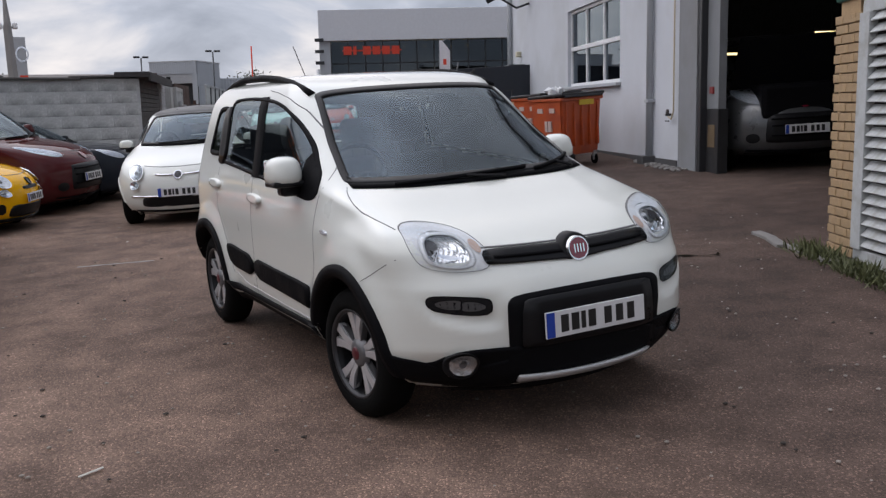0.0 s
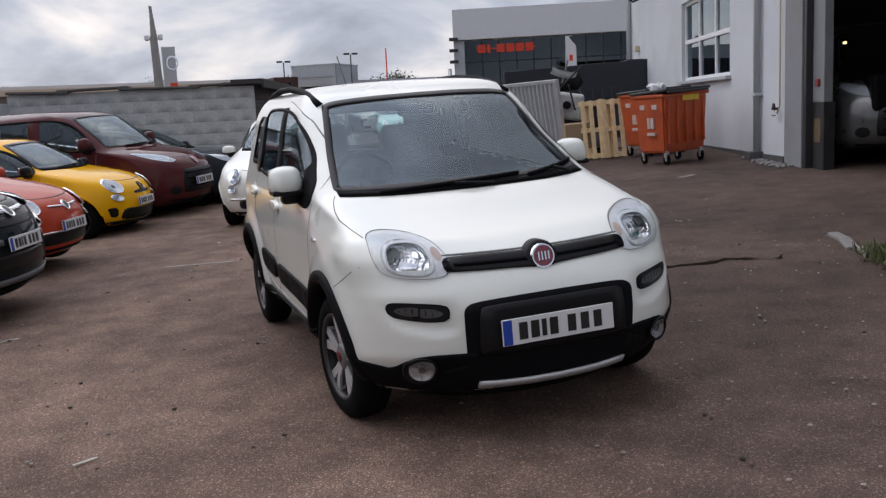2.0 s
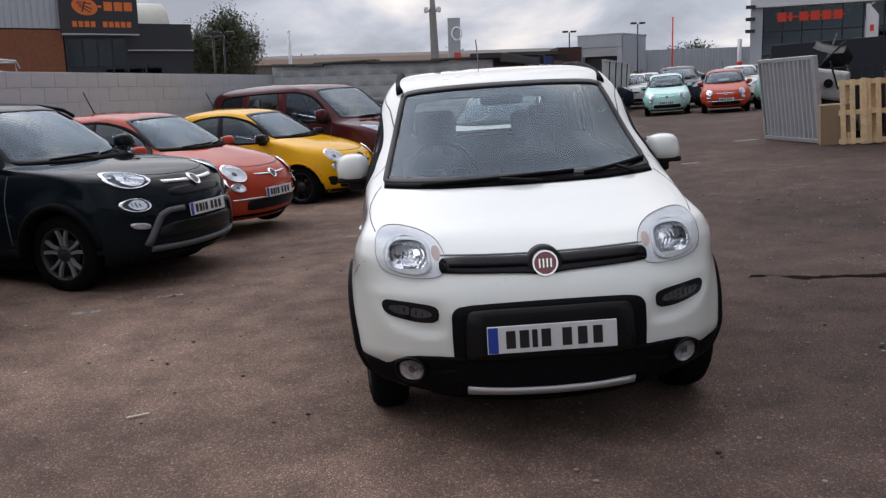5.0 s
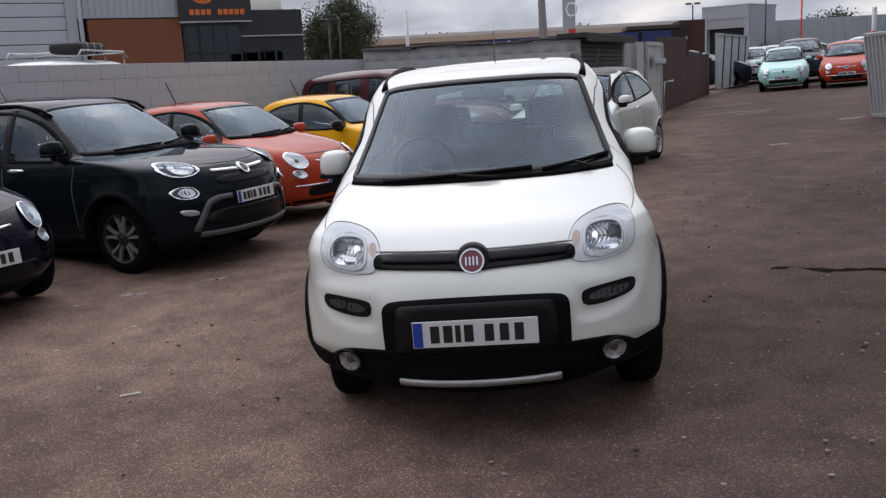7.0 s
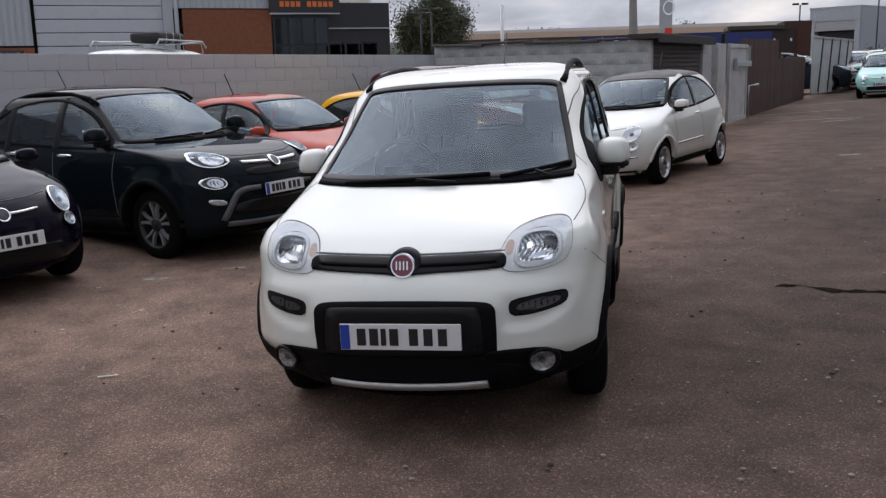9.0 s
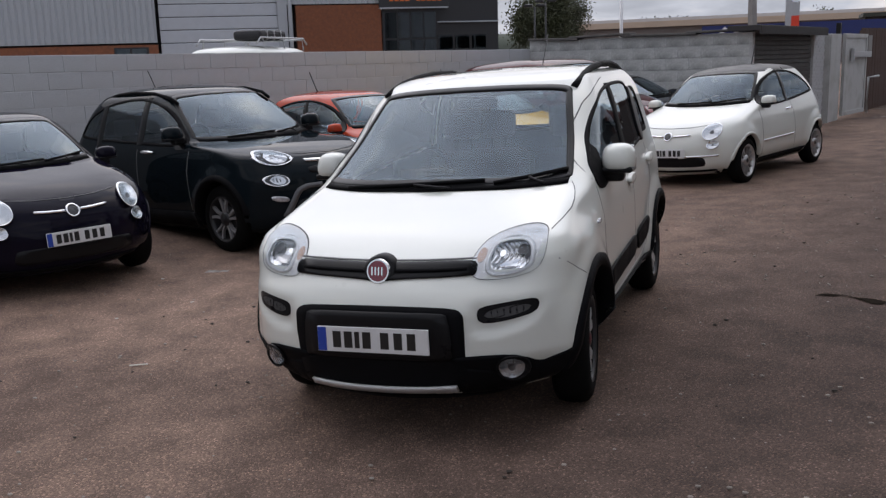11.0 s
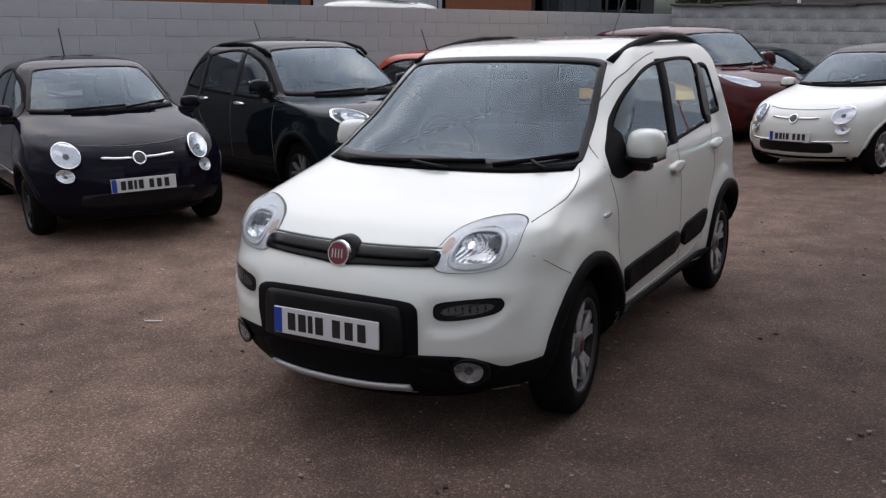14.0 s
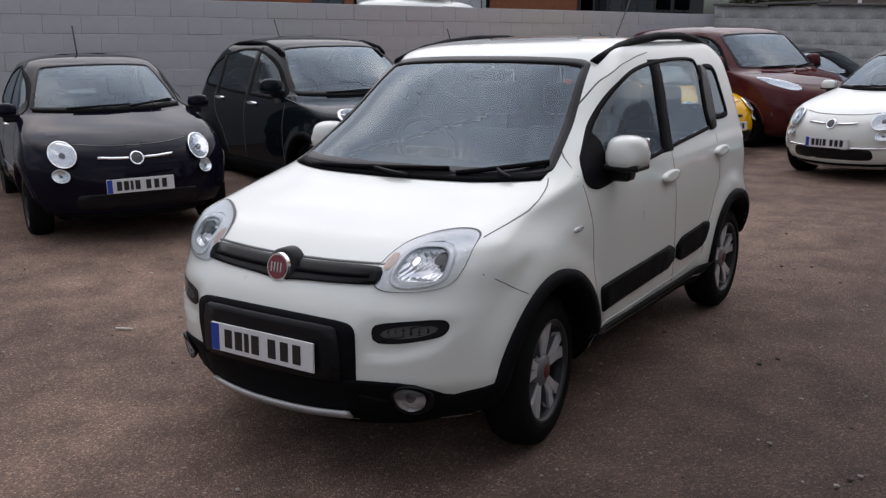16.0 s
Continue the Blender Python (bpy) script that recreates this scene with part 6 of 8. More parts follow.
# black strip stands in for the shaded slit between panel and leaf
block("slit_shade", (.935, 1.05, -.02, .08, .05, 2.30), SATIN_BLACK, door, "black strip for the shade in the slit", .008)
bm = bmesh.new()
box(bm, 1.06, 3.05, -.10, -.05, .16, 2.06, .012)
for x0, x1, z0, z1 in ((1.06, 3.05, .16, .26), (1.06, 3.05, 1.96, 2.06), (1.06, 1.16, .26, 1.96), (2.95, 3.05, .26, 1.96)):
    box(bm, x0, x1, -.125, -.10, z0, z1, .006)
leaf = part("leaf", bm, DOOR_PAINT, door)
bm = bmesh.new()
box(bm, 1.5, 3.22, -.19, -.13, 1.50, 1.64, .01)
box(bm, 1.5, 1.62, -.21, -.125, 1.42, 1.72, .01)
part("lock_bar", bm, GALV, leaf, "steel lock bar")
tube("gate_post", [(3.15, -.16, .05), (3.15, -.16, 1.0), (3.42, -.34, 1.03)], .03, GALV, door)
# brown timber fence
fence = root("timber_fence", m_st @ pose(7.75, .05, .16), "brown-stained close-boarded timber fence", "fence")
board = None
for k in range(70):
    bm = None
    if board is None:
        bm = bmesh.new()
        box(bm, 0, .145, -.012, .012, -.2, 2.02, .004)
        b0 = part("board", bm, FENCE_WOOD, fence)
        board = b0.data
        continue
    o = new("board", board)
    o.parent = fence
    o.matrix_basis = pose(k * .148, random.uniform(-.004, .004), .012 * k * .15 + (-.52 if k > 34 else .06) + random.uniform(-.012, .01), 0, random.uniform(-.3, .3))
for k in range(4):
    block("post", (k * 2.9, k * 2.9 + .1, .02, .12, -.3, 1.75 - (.35 if k > 3 else 0)), FENCE_WOOD, fence, "", .008)
block("fence_plate", (.75, 1.12, -.04, -.014, 1.45, 1.90), plain("faded_grey_notice", (.22, .21, .20), .7), fence, "faded grey notice", .004)
# sheet gate leaning at the end of the fence
gate = root("sheet_gate", m_st @ pose(18.0, -.2, .34, 0, 0, -3.0), "grey sheet-metal gate leaf with diagonal braces", "gate")
block("sheet", (0, 7.8, -.02, .02, .15, 2.15), DOOR_PAINT, gate, "", .004)
for k in range(4):
    block("brace", (-.05, .05, -.06, -.02, 0, 2.1), DARK_CLAD, gate, "", .005, pose(1.1 + k * 1.7, 0, .12, 0, 14))
for nm, d in (("rail", (0, 7.8, -.05, .03, .10, .18)), ("rail", (0, 7.8, -.05, .03, 2.1, 2.18))):
    block(nm, d, GALV, gate, "", .006)

# ---------------------------------------------------------------- white workshop
P0 = Vector((7.87, 7.10, 0))
wall_e, m_e = wall_body("wall_east", P0, P0 + U * 12.6, -.2, 7.6, -.35, 0, RENDER, "white rendered workshop wall with a metal downpipe", [(2.86, 6.5, 1.80, 3.45)])
block("baseboard", (0.0, 12.6, 0.003, .02, .1, .48), plain("dark_plinth", (.07, .07, .072), .8, var=.3, scale=5), None, "", .004, m_e)
tagged(bpy.data.objects["baseboard"], "dark stained plinth strip at the foot of the wall", "plinth", kind="structure")
# window: six lights
win = root("window_1", m_e @ pose(2.86, -.10, 1.80), "white-framed six-light workshop window", "window")
tagged(win, kind="structure")
bm = bmesh.new()
W, H = 3.64, 1.65
for x0, x1, z0, z1 in ((0, W, 0, .07), (0, W, H - .07, H), (0, .07, .07, H - .07), (W - .07, W, .07, H - .07), (W / 3 - .03, W / 3 + .03, .07, H - .07), (2 * W / 3 - .03, 2 * W / 3 + .03, .07, H - .07)):
    box(bm, x0, x1, -.05, .03, z0, z1, .008)
for k in range(3):
    box(bm, k * W / 3 + .03, (k + 1) * W / 3 - .03, -.05, .035, H * .5 - .05, H * .5 + .04, .008)
part("window_frame", bm, WHITE_UPVC, win)
for k in range(3):
    for z0, z1 in ((.05, H * .5 - .03), (H * .5 + .02, H - .05)):
        block("pane", (k * W / 3 + .02, (k + 1) * W / 3 - .02, -.02, -.012, z0, z1), PANE, win)
block("window_sill", (-.08, W + .08, .0, .20, -.07, -.005), GREY_PLASTIC, win, "grey sill", .008)
# downpipe
pipe = root("downpipe", m_e @ pose(1.1, .07, .45), "grey metal downpipe with brackets on the wall", "downpipe")
tube("pipe", [(0, 0, 0), (0, 0, 7.1)], .055, GREY_PLASTIC, pipe, "", 12)
for z in (.95, 3.0, 5.0):
    block("bracket", (-.09, .09, -.07, .06, z, z + .05), GREY_PLASTIC, pipe, "", .006)
block("gully", (-.14, .14, -.07, .16, -.12, .06), plain("dark_plinth", (.07, .07, .072)), pipe, "", .01)
# hose tap with a wire hanging down
tap = root("hose_tap", m_e @ pose(.10, .03, 1.15), "wall tap with a pale hose running up the wall", "tap")
tube("hose", [(.0, 0, 6), (.02, 0, 3), (.0, .01, 1), (-.03, .02, .1), (.02, .04, -.02), (.12, .05, .02)], .014, plain("pale_hose", (.50, .42, .30), .6), tap)
bm = bmesh.new()
cyl(bm, .02, .02, (.12, 0, .05), (.12, .09, .05), 10)
cyl(bm, .045, .045, (.12, .05, .09), (.12, .07, .09), 10)
box(bm, .05, .2, .05, .07, -.06, -.04, .005)
part("valve", bm, DARK_CLAD, tap)
# far door with its canopy, light and camera
bm = bmesh.new()
box(bm, 10.9, 11.9, -.02, .012, .5, 2.4, .004, m_e)
tagged(part("door_1", bm, plain("grey_door", (.22, .23, .25), .5)), "grey side door under a small canopy", "door", kind="structure")
bm = bmesh.new()
box(bm, 10.8, 12.0, .0, .45, 2.45, 2.53, .01, m_e)
tagged(part("door_canopy", bm, DARK_CLAD), "small dark canopy over the side door", "canopy")
block("wall_light", (11.3, 11.5, 0, .14, 2.75, 2.9), plain("cream_fitting", (.6, .55, .4), .5), None, "", .02, m_e)
tagged(bpy.data.objects["wall_light"], "small cream wall light fitting", "light fitting")
cctv = root("security_camera", m_e @ pose(10.3, 0, 4.08), "white security camera on a bracket with dark lens", "camera")
tube("arm", [(0, 0, 0), (0, .35, -.12), (0, .75, .12)], .03, DARK_CLAD, cctv)
bm = bmesh.new()
box(bm, -.07, .07, .5, .85, .14, .28, .02)
part("housing", bm, WHITE_UPVC, cctv)
bm = bmesh.new()
box(bm, -.08, .08, .05, .45, .16, .32, .02)
cyl(bm, .06, .06, (0, .45, .24), (0, .50, .24), 12)
part("second_housing", bm, GREY_PLASTIC, cctv)
bm = bmesh.new()
cyl(bm, .12, .12, (-.1, .95, .2), (.0, 1.15, .1), 14)
part("floodlight", bm, DARK_CLAD, cctv)
tube("roof_downpipe", [(12.5, .08, .5), (12.5, .08, 7.3)], .07, GREY_PLASTIC, None)
o = bpy.data.objects["roof_downpipe"]
o.matrix_world = m_e
tagged(o, "grey downpipe at the end of the wall", "downpipe")

# pillar and frame of the workshop door, then the dark opening
pil, m_g = wall_body("wall_pillar", P0 - U * .68, P0, -.2, 7.6, -.36, -.004, plain("grey_render", (.23, .238, .25), .85, var=.12, stain=(.2, .2, .2)), "grey rendered pillar beside the workshop door")
bm = bmesh.new()
box(bm, -1.20, -.68, -.28, -.12, .05, 1.28, .01, m_e)
tagged(part("door_guard", bm, plain("dark_kick_plate", (.03, .03, .032), .55, .3, var=.3)), "dark metal guard plate at the door jamb", "guard")
bm = bmesh.new()
box(bm, -1.20, -.78, -.24, -.12, 1.28, 7.0, .006, m_e)
tagged(part("door_post", bm, plain("grey_panel", (.19, .20, .21), .6, var=.15, scale=4)), "grey door post panel", "post", kind="structure")
bm = bmesh.new()
box(bm, -.80, -.69, -.14, -.02, .05, 7.0, .01, m_e)
tagged(part("door_track", bm, DARK_CLAD), "dark vertical door track", "track", kind="structure")
block("call_point", (-1.06, -.95, -.13, -.09, 1.50, 1.60), plain("red_call_point", (.25, .02, .02), .5), None, "", .006, m_e)
tagged(bpy.data.objects["call_point"], "small red wall call point", "call point")
block("notice", (-1.10, -.86, -.13, -.115, .72, 1.05), plain("faded_brown_notice", (.12, .08, .04), .7), None, "", .003, m_e)
tagged(bpy.data.objects["notice"], "faded brown notice board on the guard plate", "notice")
# inside of the workshop; the near-black colour stands in for indoor shade
INNER = plain("shade_black", (.018, .015, .014), .9, var=.2)
G0 = P0 - U * 9.5
wall_body("wall_inside_back", G0 + V_IN * 9, G0 + V_IN * 9 + U * 16, -.2, 6, -.2, 0, INNER, "back wall inside the workshop, its near-black colour carrying the shade")
wall_body("wall_inside_south", G0 + V_IN * .9, G0 + V_IN * 9, -.2, 6, -.2, 0, INNER, "side wall inside the workshop, its near-black colour carrying the shade")
wall_body("wall_inside_north", G0 + V_IN * .4 + U * 15.9, G0 + V_IN * 9 + U * 15.9, -.2, 6, 0, .2, INNER, "end wall inside the workshop, its near-black colour carrying the shade")
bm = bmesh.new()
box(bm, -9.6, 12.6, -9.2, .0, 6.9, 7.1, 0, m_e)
tagged(part("ceiling", bm, INNER), "workshop ceiling, its near-black colour carrying the shade", "ceiling", kind="structure")
# out of view and set low, to keep sky light out of the workshop
bm = bmesh.new()
box(bm, -9.6, -1.18, -.35, -.05, 3.4, 7.6, 0, m_e)
tagged(part("wall_over_door", bm, RENDER), "unseen white wall over the workshop door, set low to block light", "wall", kind="structure")
# unseen wall, added to narrow the opening and dim the interior
wall_body("wall_light_block", G0, P0 - U * 5.2, -.2, 3.39, -.35, -.05, RENDER, "unseen white wall added beside the door to block light")
LAMP_ON = plain("strip_light_tube", (.9, .8, .6), .5)
_em = LAMP_ON.node_tree.nodes["Principled BSDF"]
_em.inputs["Emission Color"].default_value = (1, .78, .42, 1)
_em.inputs["Emission Strength"].default_value = 1.6
for (x, y, z, ln) in ((10.0, 7.85, 2.2, .5), (10.1, 6.1, 2.42, .5)):
    o = tagged(root("strip_light", pose(x, y, z, 0, 0, -25), "lit yellowish strip light hanging in the workshop", "strip light", "strip lights"))
    block("tube", (-ln / 2, ln / 2, -.02, .02, -.02, .02), LAMP_ON, o, "glowing tube", .01)
    tube("chain", [(0, 0, .05), (0, 0, 6.95 - z)], .006, INNER, o)
    block("batten", (-ln / 2 - .05, ln / 2 + .05, -.05, .05, .02, .07), INNER, o, "", .006)
# the garage van with its bonnet raised; indoor shade is mixed into its silver
van = people_carrier(on_yard(8.99, 5.91, -33, .0), "silver van with its bonnet raised inside the workshop", plain("shaded_silver_paint", (.09, .093, .096), .3, .4, coat=.6), .45, 1.18, "repair_van", TINT_GLASS)
bm = bmesh.new()
box(bm, -.74, .74, -.04, 0, 0, .66, .02, pose(0, -.08, 1.0, 16))
for v in bm.verts:
    v.co.x *= 1 - .25 * max(0, v.co.z - 1.1)
part("raised_bonnet", bm, BLACK_TRIM, van, "raised dark bonnet underside")
block("engine_bay", (-.5, .5, -.72, -.02, .62, 1.04), BLACK_TRIM, van, "dark open engine bay", .05)

# brick wing with the louvred panel
WING = ((2.66, -1.25), (4.03, 1.22))
m_b, B_LEN = frame_at(*WING)
wing, _ = wall_body("wall_brick_wing", *WING, -.2, 2.02, -.34, -.006, MORTAR, "tan brick wing wall beside the louvred panel")
wall_body("wall_brick_return", (4.03, 1.215), (5.56, .35), -.2, 4.2, -.34, 0, BRICK_TAN, "tan brick return wall of the wing")
bm = bmesh.new()
box(bm, -.2, B_LEN + .05, -.5, .03, 2.13, 2.42, .02, m_b)
for v in bm.verts:
    v.co += Vector((0, 0, .012 * noise.noise(v.co * 9)))
tagged(part("green_sheet", bm, plain("teal_green_sheeting", (.012, .10, .085), .5, var=.3, scale=8, bump=.5, bump_scale=20)), "teal green sheeting draped over the wing wall", "sheeting")
lv = root("louvred_panel", m_b @ pose(2.33, .0, .14), "white-painted louvred metal panel with chipped paint", "louvre panel")
for nm, d in (("frame", (-1.3, .0, .0, .05, 0, .10)), ("frame", (-1.3, 0, 0, .05, 1.86, 1.95)), ("frame", (-.16, 0, 0, .075, .10, 1.86)), ("frame", (-1.3, -1.2, 0, .05, .10, 1.86))):
    block(nm, d, OLD_PAINT, lv, "", .006)
# near-black backing puts the shade between the slats into its colour
block("backing", (-1.3, 0, -.004, .008, .05, 1.9), INNER, lv)
sl = bmesh.new()
box(sl, -1.2, -.16, -.006, .006, -.045, .045, .004)
slat = None
for k in range(21):
    if slat is None:
        o = part("slat", sl, OLD_PAINT, lv)
        slat = o.data
    else:
        o = new("slat", slat)
        o.parent = lv
    o.matrix_basis = pose(0, .035, .16 + k * .083, 43, random.uniform(-.4, .4))

# ---------------------------------------------------------------- waste bins, pallet, scrap
def waste_bin(m, label):
    b = root("waste_bin", m, label, "waste bin", "orange waste bins")
    bm = bmesh.new()
    bmesh.ops.create_cube(bm, size=1)
    for v in bm.verts:
        top = v.co.z > 0
        v.co = Vector((v.co.x * (1.30 if top else 1.16), v.co.y * (1.0 if top else .82), .20 if not top else 1.16))
    bmesh.ops.bevel(bm, geom=bm.edges[:], offset=.035, segments=2, affect="EDGES")
    body = part("tub", bm, ORANGE_BIN, b)
    bm = bmesh.new()
    box(bm, -.68, .68, -.53, .53, 1.13, 1.19, .02)
    for k in range(5):
        box(bm, -.52 + k * .25, -.48 + k * .25, -.515, -.42, .35, 1.1, .01)
    part("rim", bm, ORANGE_BIN, body)
    bm = bmesh.new()
    box(bm, -.70, .70, -.56, .54, 0, .05, .02, pose(0, 0, 1.20, -2))
    cyl(bm, .02, .02, (-.6, -.57, 1.21), (.6, -.57, 1.21), 8)
    part("lid", bm, plain("black_bin_lid", (.02, .02, .022), .5, var=.2), b, "black plastic lid")
    block("yellow_label", (-.12, .34, -.545, -.53, 1.05, 1.14), plain("yellow_label", (.62, .42, .03), .5), body)
    FADED = plain("faded_white_print", (.55, .42, .38), .6, var=.2)
    for y0, y1, z0, z1 in ((.10, .26, .94, 1.02), (-.28, -.12, .94, 1.02), (-.04, .04, .62, .80), (-.16, -.07, .62, .80), (-.20, .06, .50, .55)):
        block("white_mark", (-.658, -.60, y0, y1, z0, z1), FADED, body, "", 0)
    for x in (-.5, .5):
        for y in (-.36, .36):
            bm = bmesh.new()
            cyl(bm, .09, .09, (x - .025, y, .09), (x + .025, y, .09), 18)
            w = part("caster", bm, RUBBER, b)
            bm = bmesh.new()
            box(bm, x - .045, x + .045, y - .04, y + .04, .12, .24, .01)
            cyl(bm, .03, .03, (x - .03, y, .09), (x + .03, y, .09), 12)
            part("fork", bm, GALV, w)
    return b


waste_bin(on_yard(7.46, 9.4, 8) @ Matrix.Diagonal((.76, .78, 1, 1)), "orange four-wheeled waste bin with a black lid by the workshop")
waste_bin(on_yard(8.28, 11.15, 8) @ Matrix.Diagonal((.80, .80, 1, 1)), "orange wheeled waste bin standing behind another")
bm = bmesh.new()
for k in range(5):
    bmesh.ops.create_icosphere(bm, subdivisions=1, radius=.07 + .03 * random.random(), matrix=pose(random.uniform(-.15, .15), random.uniform(-.1, .1), random.uniform(0, .05)))
for v in bm.verts:
    v.co += Vector([random.uniform(-.03, .03) for _ in range(3)])
o = part("crumpled_paper", bm, WHITE_UPVC)
o.matrix_world = on_yard(7.15, 9.3, 20, 1.27)
tagged(o, "crumpled white paper on the bin lid", "paper")


def pallet(m, label):
    p = root("wooden_pallet", m, label, "pallet", "pallets")
    for k in range(2):
        for q in range(3):
            x = k * .42 + q * .16
            block("slat", (x, x + .085, -.10, -.08, .0, 1.14), TIMBER, p, "", .004)
    for z in (.02, .52, 1.04):
        block("rail", (-.02, .80, -.08, .02, z, z + .09), TIMBER, p, "", .004)
    for x in (.10, .36, .52):
        block("back_board", (x, x + .10, .02, .04, 0, 1.14), TIMBER, p, "", .004)
    block("middle_stile", (.345, .435, -.122, -.10, 0, 1.15), TIMBER, p, "", .004)
    return p


pallet(on_yard(7.02, 11.75, -18) @ pose(0, 0, .0, -8), "pale wooden pallet stood on end beside the bins")
o = block("cardboard_box", (-.27, .27, -.3, .3, 0, .72), CARD, None, "", .012)
o.matrix_world = on_yard(7.08, 12.10, -18)
tagged(o, "large brown cardboard box beside the pallet", "box")
panel = root("corrugated_panel", on_yard(6.70, 14.35, -83.5) @ pose(0, 0, .02, 5), "grey corrugated steel gate panel in a frame stood upright", "panel")
bm = bmesh.new()
pts = []
n = 52
for k in range(n + 1):
    x = .05 + k * (2.0 / n)
    pts.append((x, -.035 if (k // 2) % 2 else .035))
for k in range(n):
    (x0, y0), (x1, y1) = pts[k], pts[k + 1]
    a = [bm.verts.new(q) for q in ((x0, y0, .05), (x1, y1, .05), (x1, y1, 1.55), (x0, y0, 1.55))]
    bm.faces.new(a)
bmesh.ops.remove_doubles(bm, verts=bm.verts, dist=.0005)
part("corrugated_sheet", bm, plain("grey_painted_sheet", (.36, .37, .38), .6, var=.1, scale=4), panel)
for d in ((0, 2.1, -.04, .04, 0, .07), (0, 2.1, -.04, .04, 1.53, 1.60), (0, .06, -.04, .04, .07, 1.53), (2.04, 2.1, -.04, .04, .07, 1.53)):
    block("frame_bar", d, GALV, panel, "", .006)


def scrap(name, m, label, build, material, category="scrap", smooth=False):
    bm = bmesh.new()
    build(bm)
    o = part(name, bm, material, None, "", smooth)
    o.matrix_world = m
    return tagged(o, label, category, "scrap heap")


def bumper(bm):
    n = 26
    rows = []
    for k in range(n + 1):
        a = -1 + 2 * k / n
        x, y = .8 * a, .32 * a ** 4
        rows.append([bm.verts.new((x, y + o, z)) for o, z in ((.06, 0), (-.04, .06), (-.06, .2), (-.02, .32), (.08, .38))])
    for r in range(n):
        for c in range(4):
            bm.faces.new((rows[r][c], rows[r + 1][c], rows[r + 1][c + 1], rows[r][c + 1]))
    bmesh.ops.solidify(bm, geom=bm.faces[:], thickness=.012)


def drum(bm):
    box(bm, -.45, .45, -.28, .28, 0, .55, .06)
    for x in (-.22, .12):
        cyl(bm, .10, .10, (x, -.30, .30), (x, -.27, .30), 18)


scrap("white_machine_cover", on_yard(7.35, 13.3, -30, .80) @ pose(0, 0, 0, 0, 12), "white moulded machine cover with two round holes", drum, OLD_PAINT)
# black discs on the solid cover stand in for two shaded holes
for x in (-.22, .12):
    scrap("hole_shade_disc", on_yard(7.35, 13.3, -30, .80) @ pose(0, 0, 0, 0, 12) @ pose(x, -.305, .30, 90), "black disc for the shade in a hole of the machine cover", lambda bm: bmesh.ops.create_cone(bm, cap_ends=True, segments=20, radius1=.085, radius2=.085, depth=.02), SATIN_BLACK)
scrap("old_bumper", on_yard(7.7, 13.6, -10, 1.62) @ pose(0, 0, 0, 30, 12, 20) @ Matrix.Scale(.42, 4), "scrapped white car bumper lying on the heap", bumper, OLD_PAINT, smooth=True)
scrap("old_bumper", on_yard(8.1, 13.7, 40, 1.35) @ pose(0, 0, 0, -20, -14, 10), "scrapped black car bumper lying on the heap", bumper, BLACK_TRIM, smooth=True)
scrap("old_bumper", on_yard(8.0, 13.1, 70, .1) @ pose(0, 0, 0, 60, 10, 0), "scrapped grey car bumper leaning on the heap", bumper, GREY_PLASTIC, smooth=True)
cage = root("scrap_cage", on_yard(8.1, 13.6, -18), "dark steel mesh cage full of scrap", "cage", "scrap heap")
for i in range(8):
    block("upright_bar", (-.7 + i * .2, -.67 + i * .2, -.6, -.57, 0, 1.35), DARK_CLAD, cage)
for z in (.05, .5, .95, 1.33):
    block("cross_bar", (-.72, .74, -.63, -.601, z, z + .03), DARK_CLAD, cage)
block("scrap_fill", (-.6, .6, -.4, .4, .05, 1.0), DARK_CLAD, cage, "", .05)
for k, (x, y, z, rx, ry, ln) in enumerate(((7.0, 13.1, 1.2, 50, 30, 1.1), (7.4, 13.4, 1.2, -35, 40, 1.3), (7.9, 13.2, 1.1, -50, 15, 1.0), (7.6, 13.0, .8, 30, -30, .9))):
    scrap("scrap_bar", on_yard(x, y, 0, z) @ pose(0, 0, 0, rx, ry), "dark bent metal bar sticking out of the heap", lambda bm: cyl(bm, .018, .018, (0, 0, 0), (0, 0, ln), 8), DARK_CLAD)
scrap("dark_hoarding", on_yard(10.0, 17.3, -18, .0), "dark blue-black hoarding board by the workshop", lambda bm: box(bm, -1.9, 1.9, -.04, .04, 0, 1.95, .01), plain("blue_black_board", (.012, .016, .024), .5, var=.2))

# ---------------------------------------------------------------- ground marks and litter
def mark(x0, y0, x1, y1, w, label="worn white paint line on the asphalt", material=None):
    d = Vector((x1 - x0, y1 - y0, 0))
    n = 14
    verts = []
    p = Vector((-d.y, d.x, 0)).normalized() * w / 2
    for k in range(n + 1):
        c = Vector((x0, y0, 0)) + d * k / n
        e = 1 + .9 * noise.noise((c.x * 23, c.y * 23, 2))
        for q in (c + p * e, c - p * e * (1 + .9 * noise.noise((c.x * 31, c.y * 31, 7)))):
            g = YARD @ Vector((q.x, q.y, rise(q.x, q.y) + .006))
            verts.append(g)
    o = part_raw("ground_mark", verts, [(2 * k, 2 * k + 1, 2 * k + 3, 2 * k + 2) for k in range(n)], material or WORN_WHITE)
    return tagged(o, label, "road marking", "ground marks")


WORN_WHITE = plain("worn_line_paint", (.27, .255, .235), .85, var=.4, scale=14, stain=(.12, .10, .08), stain_scale=9)
mark(-1.30, 5.48, -.62, 5.27, .05)
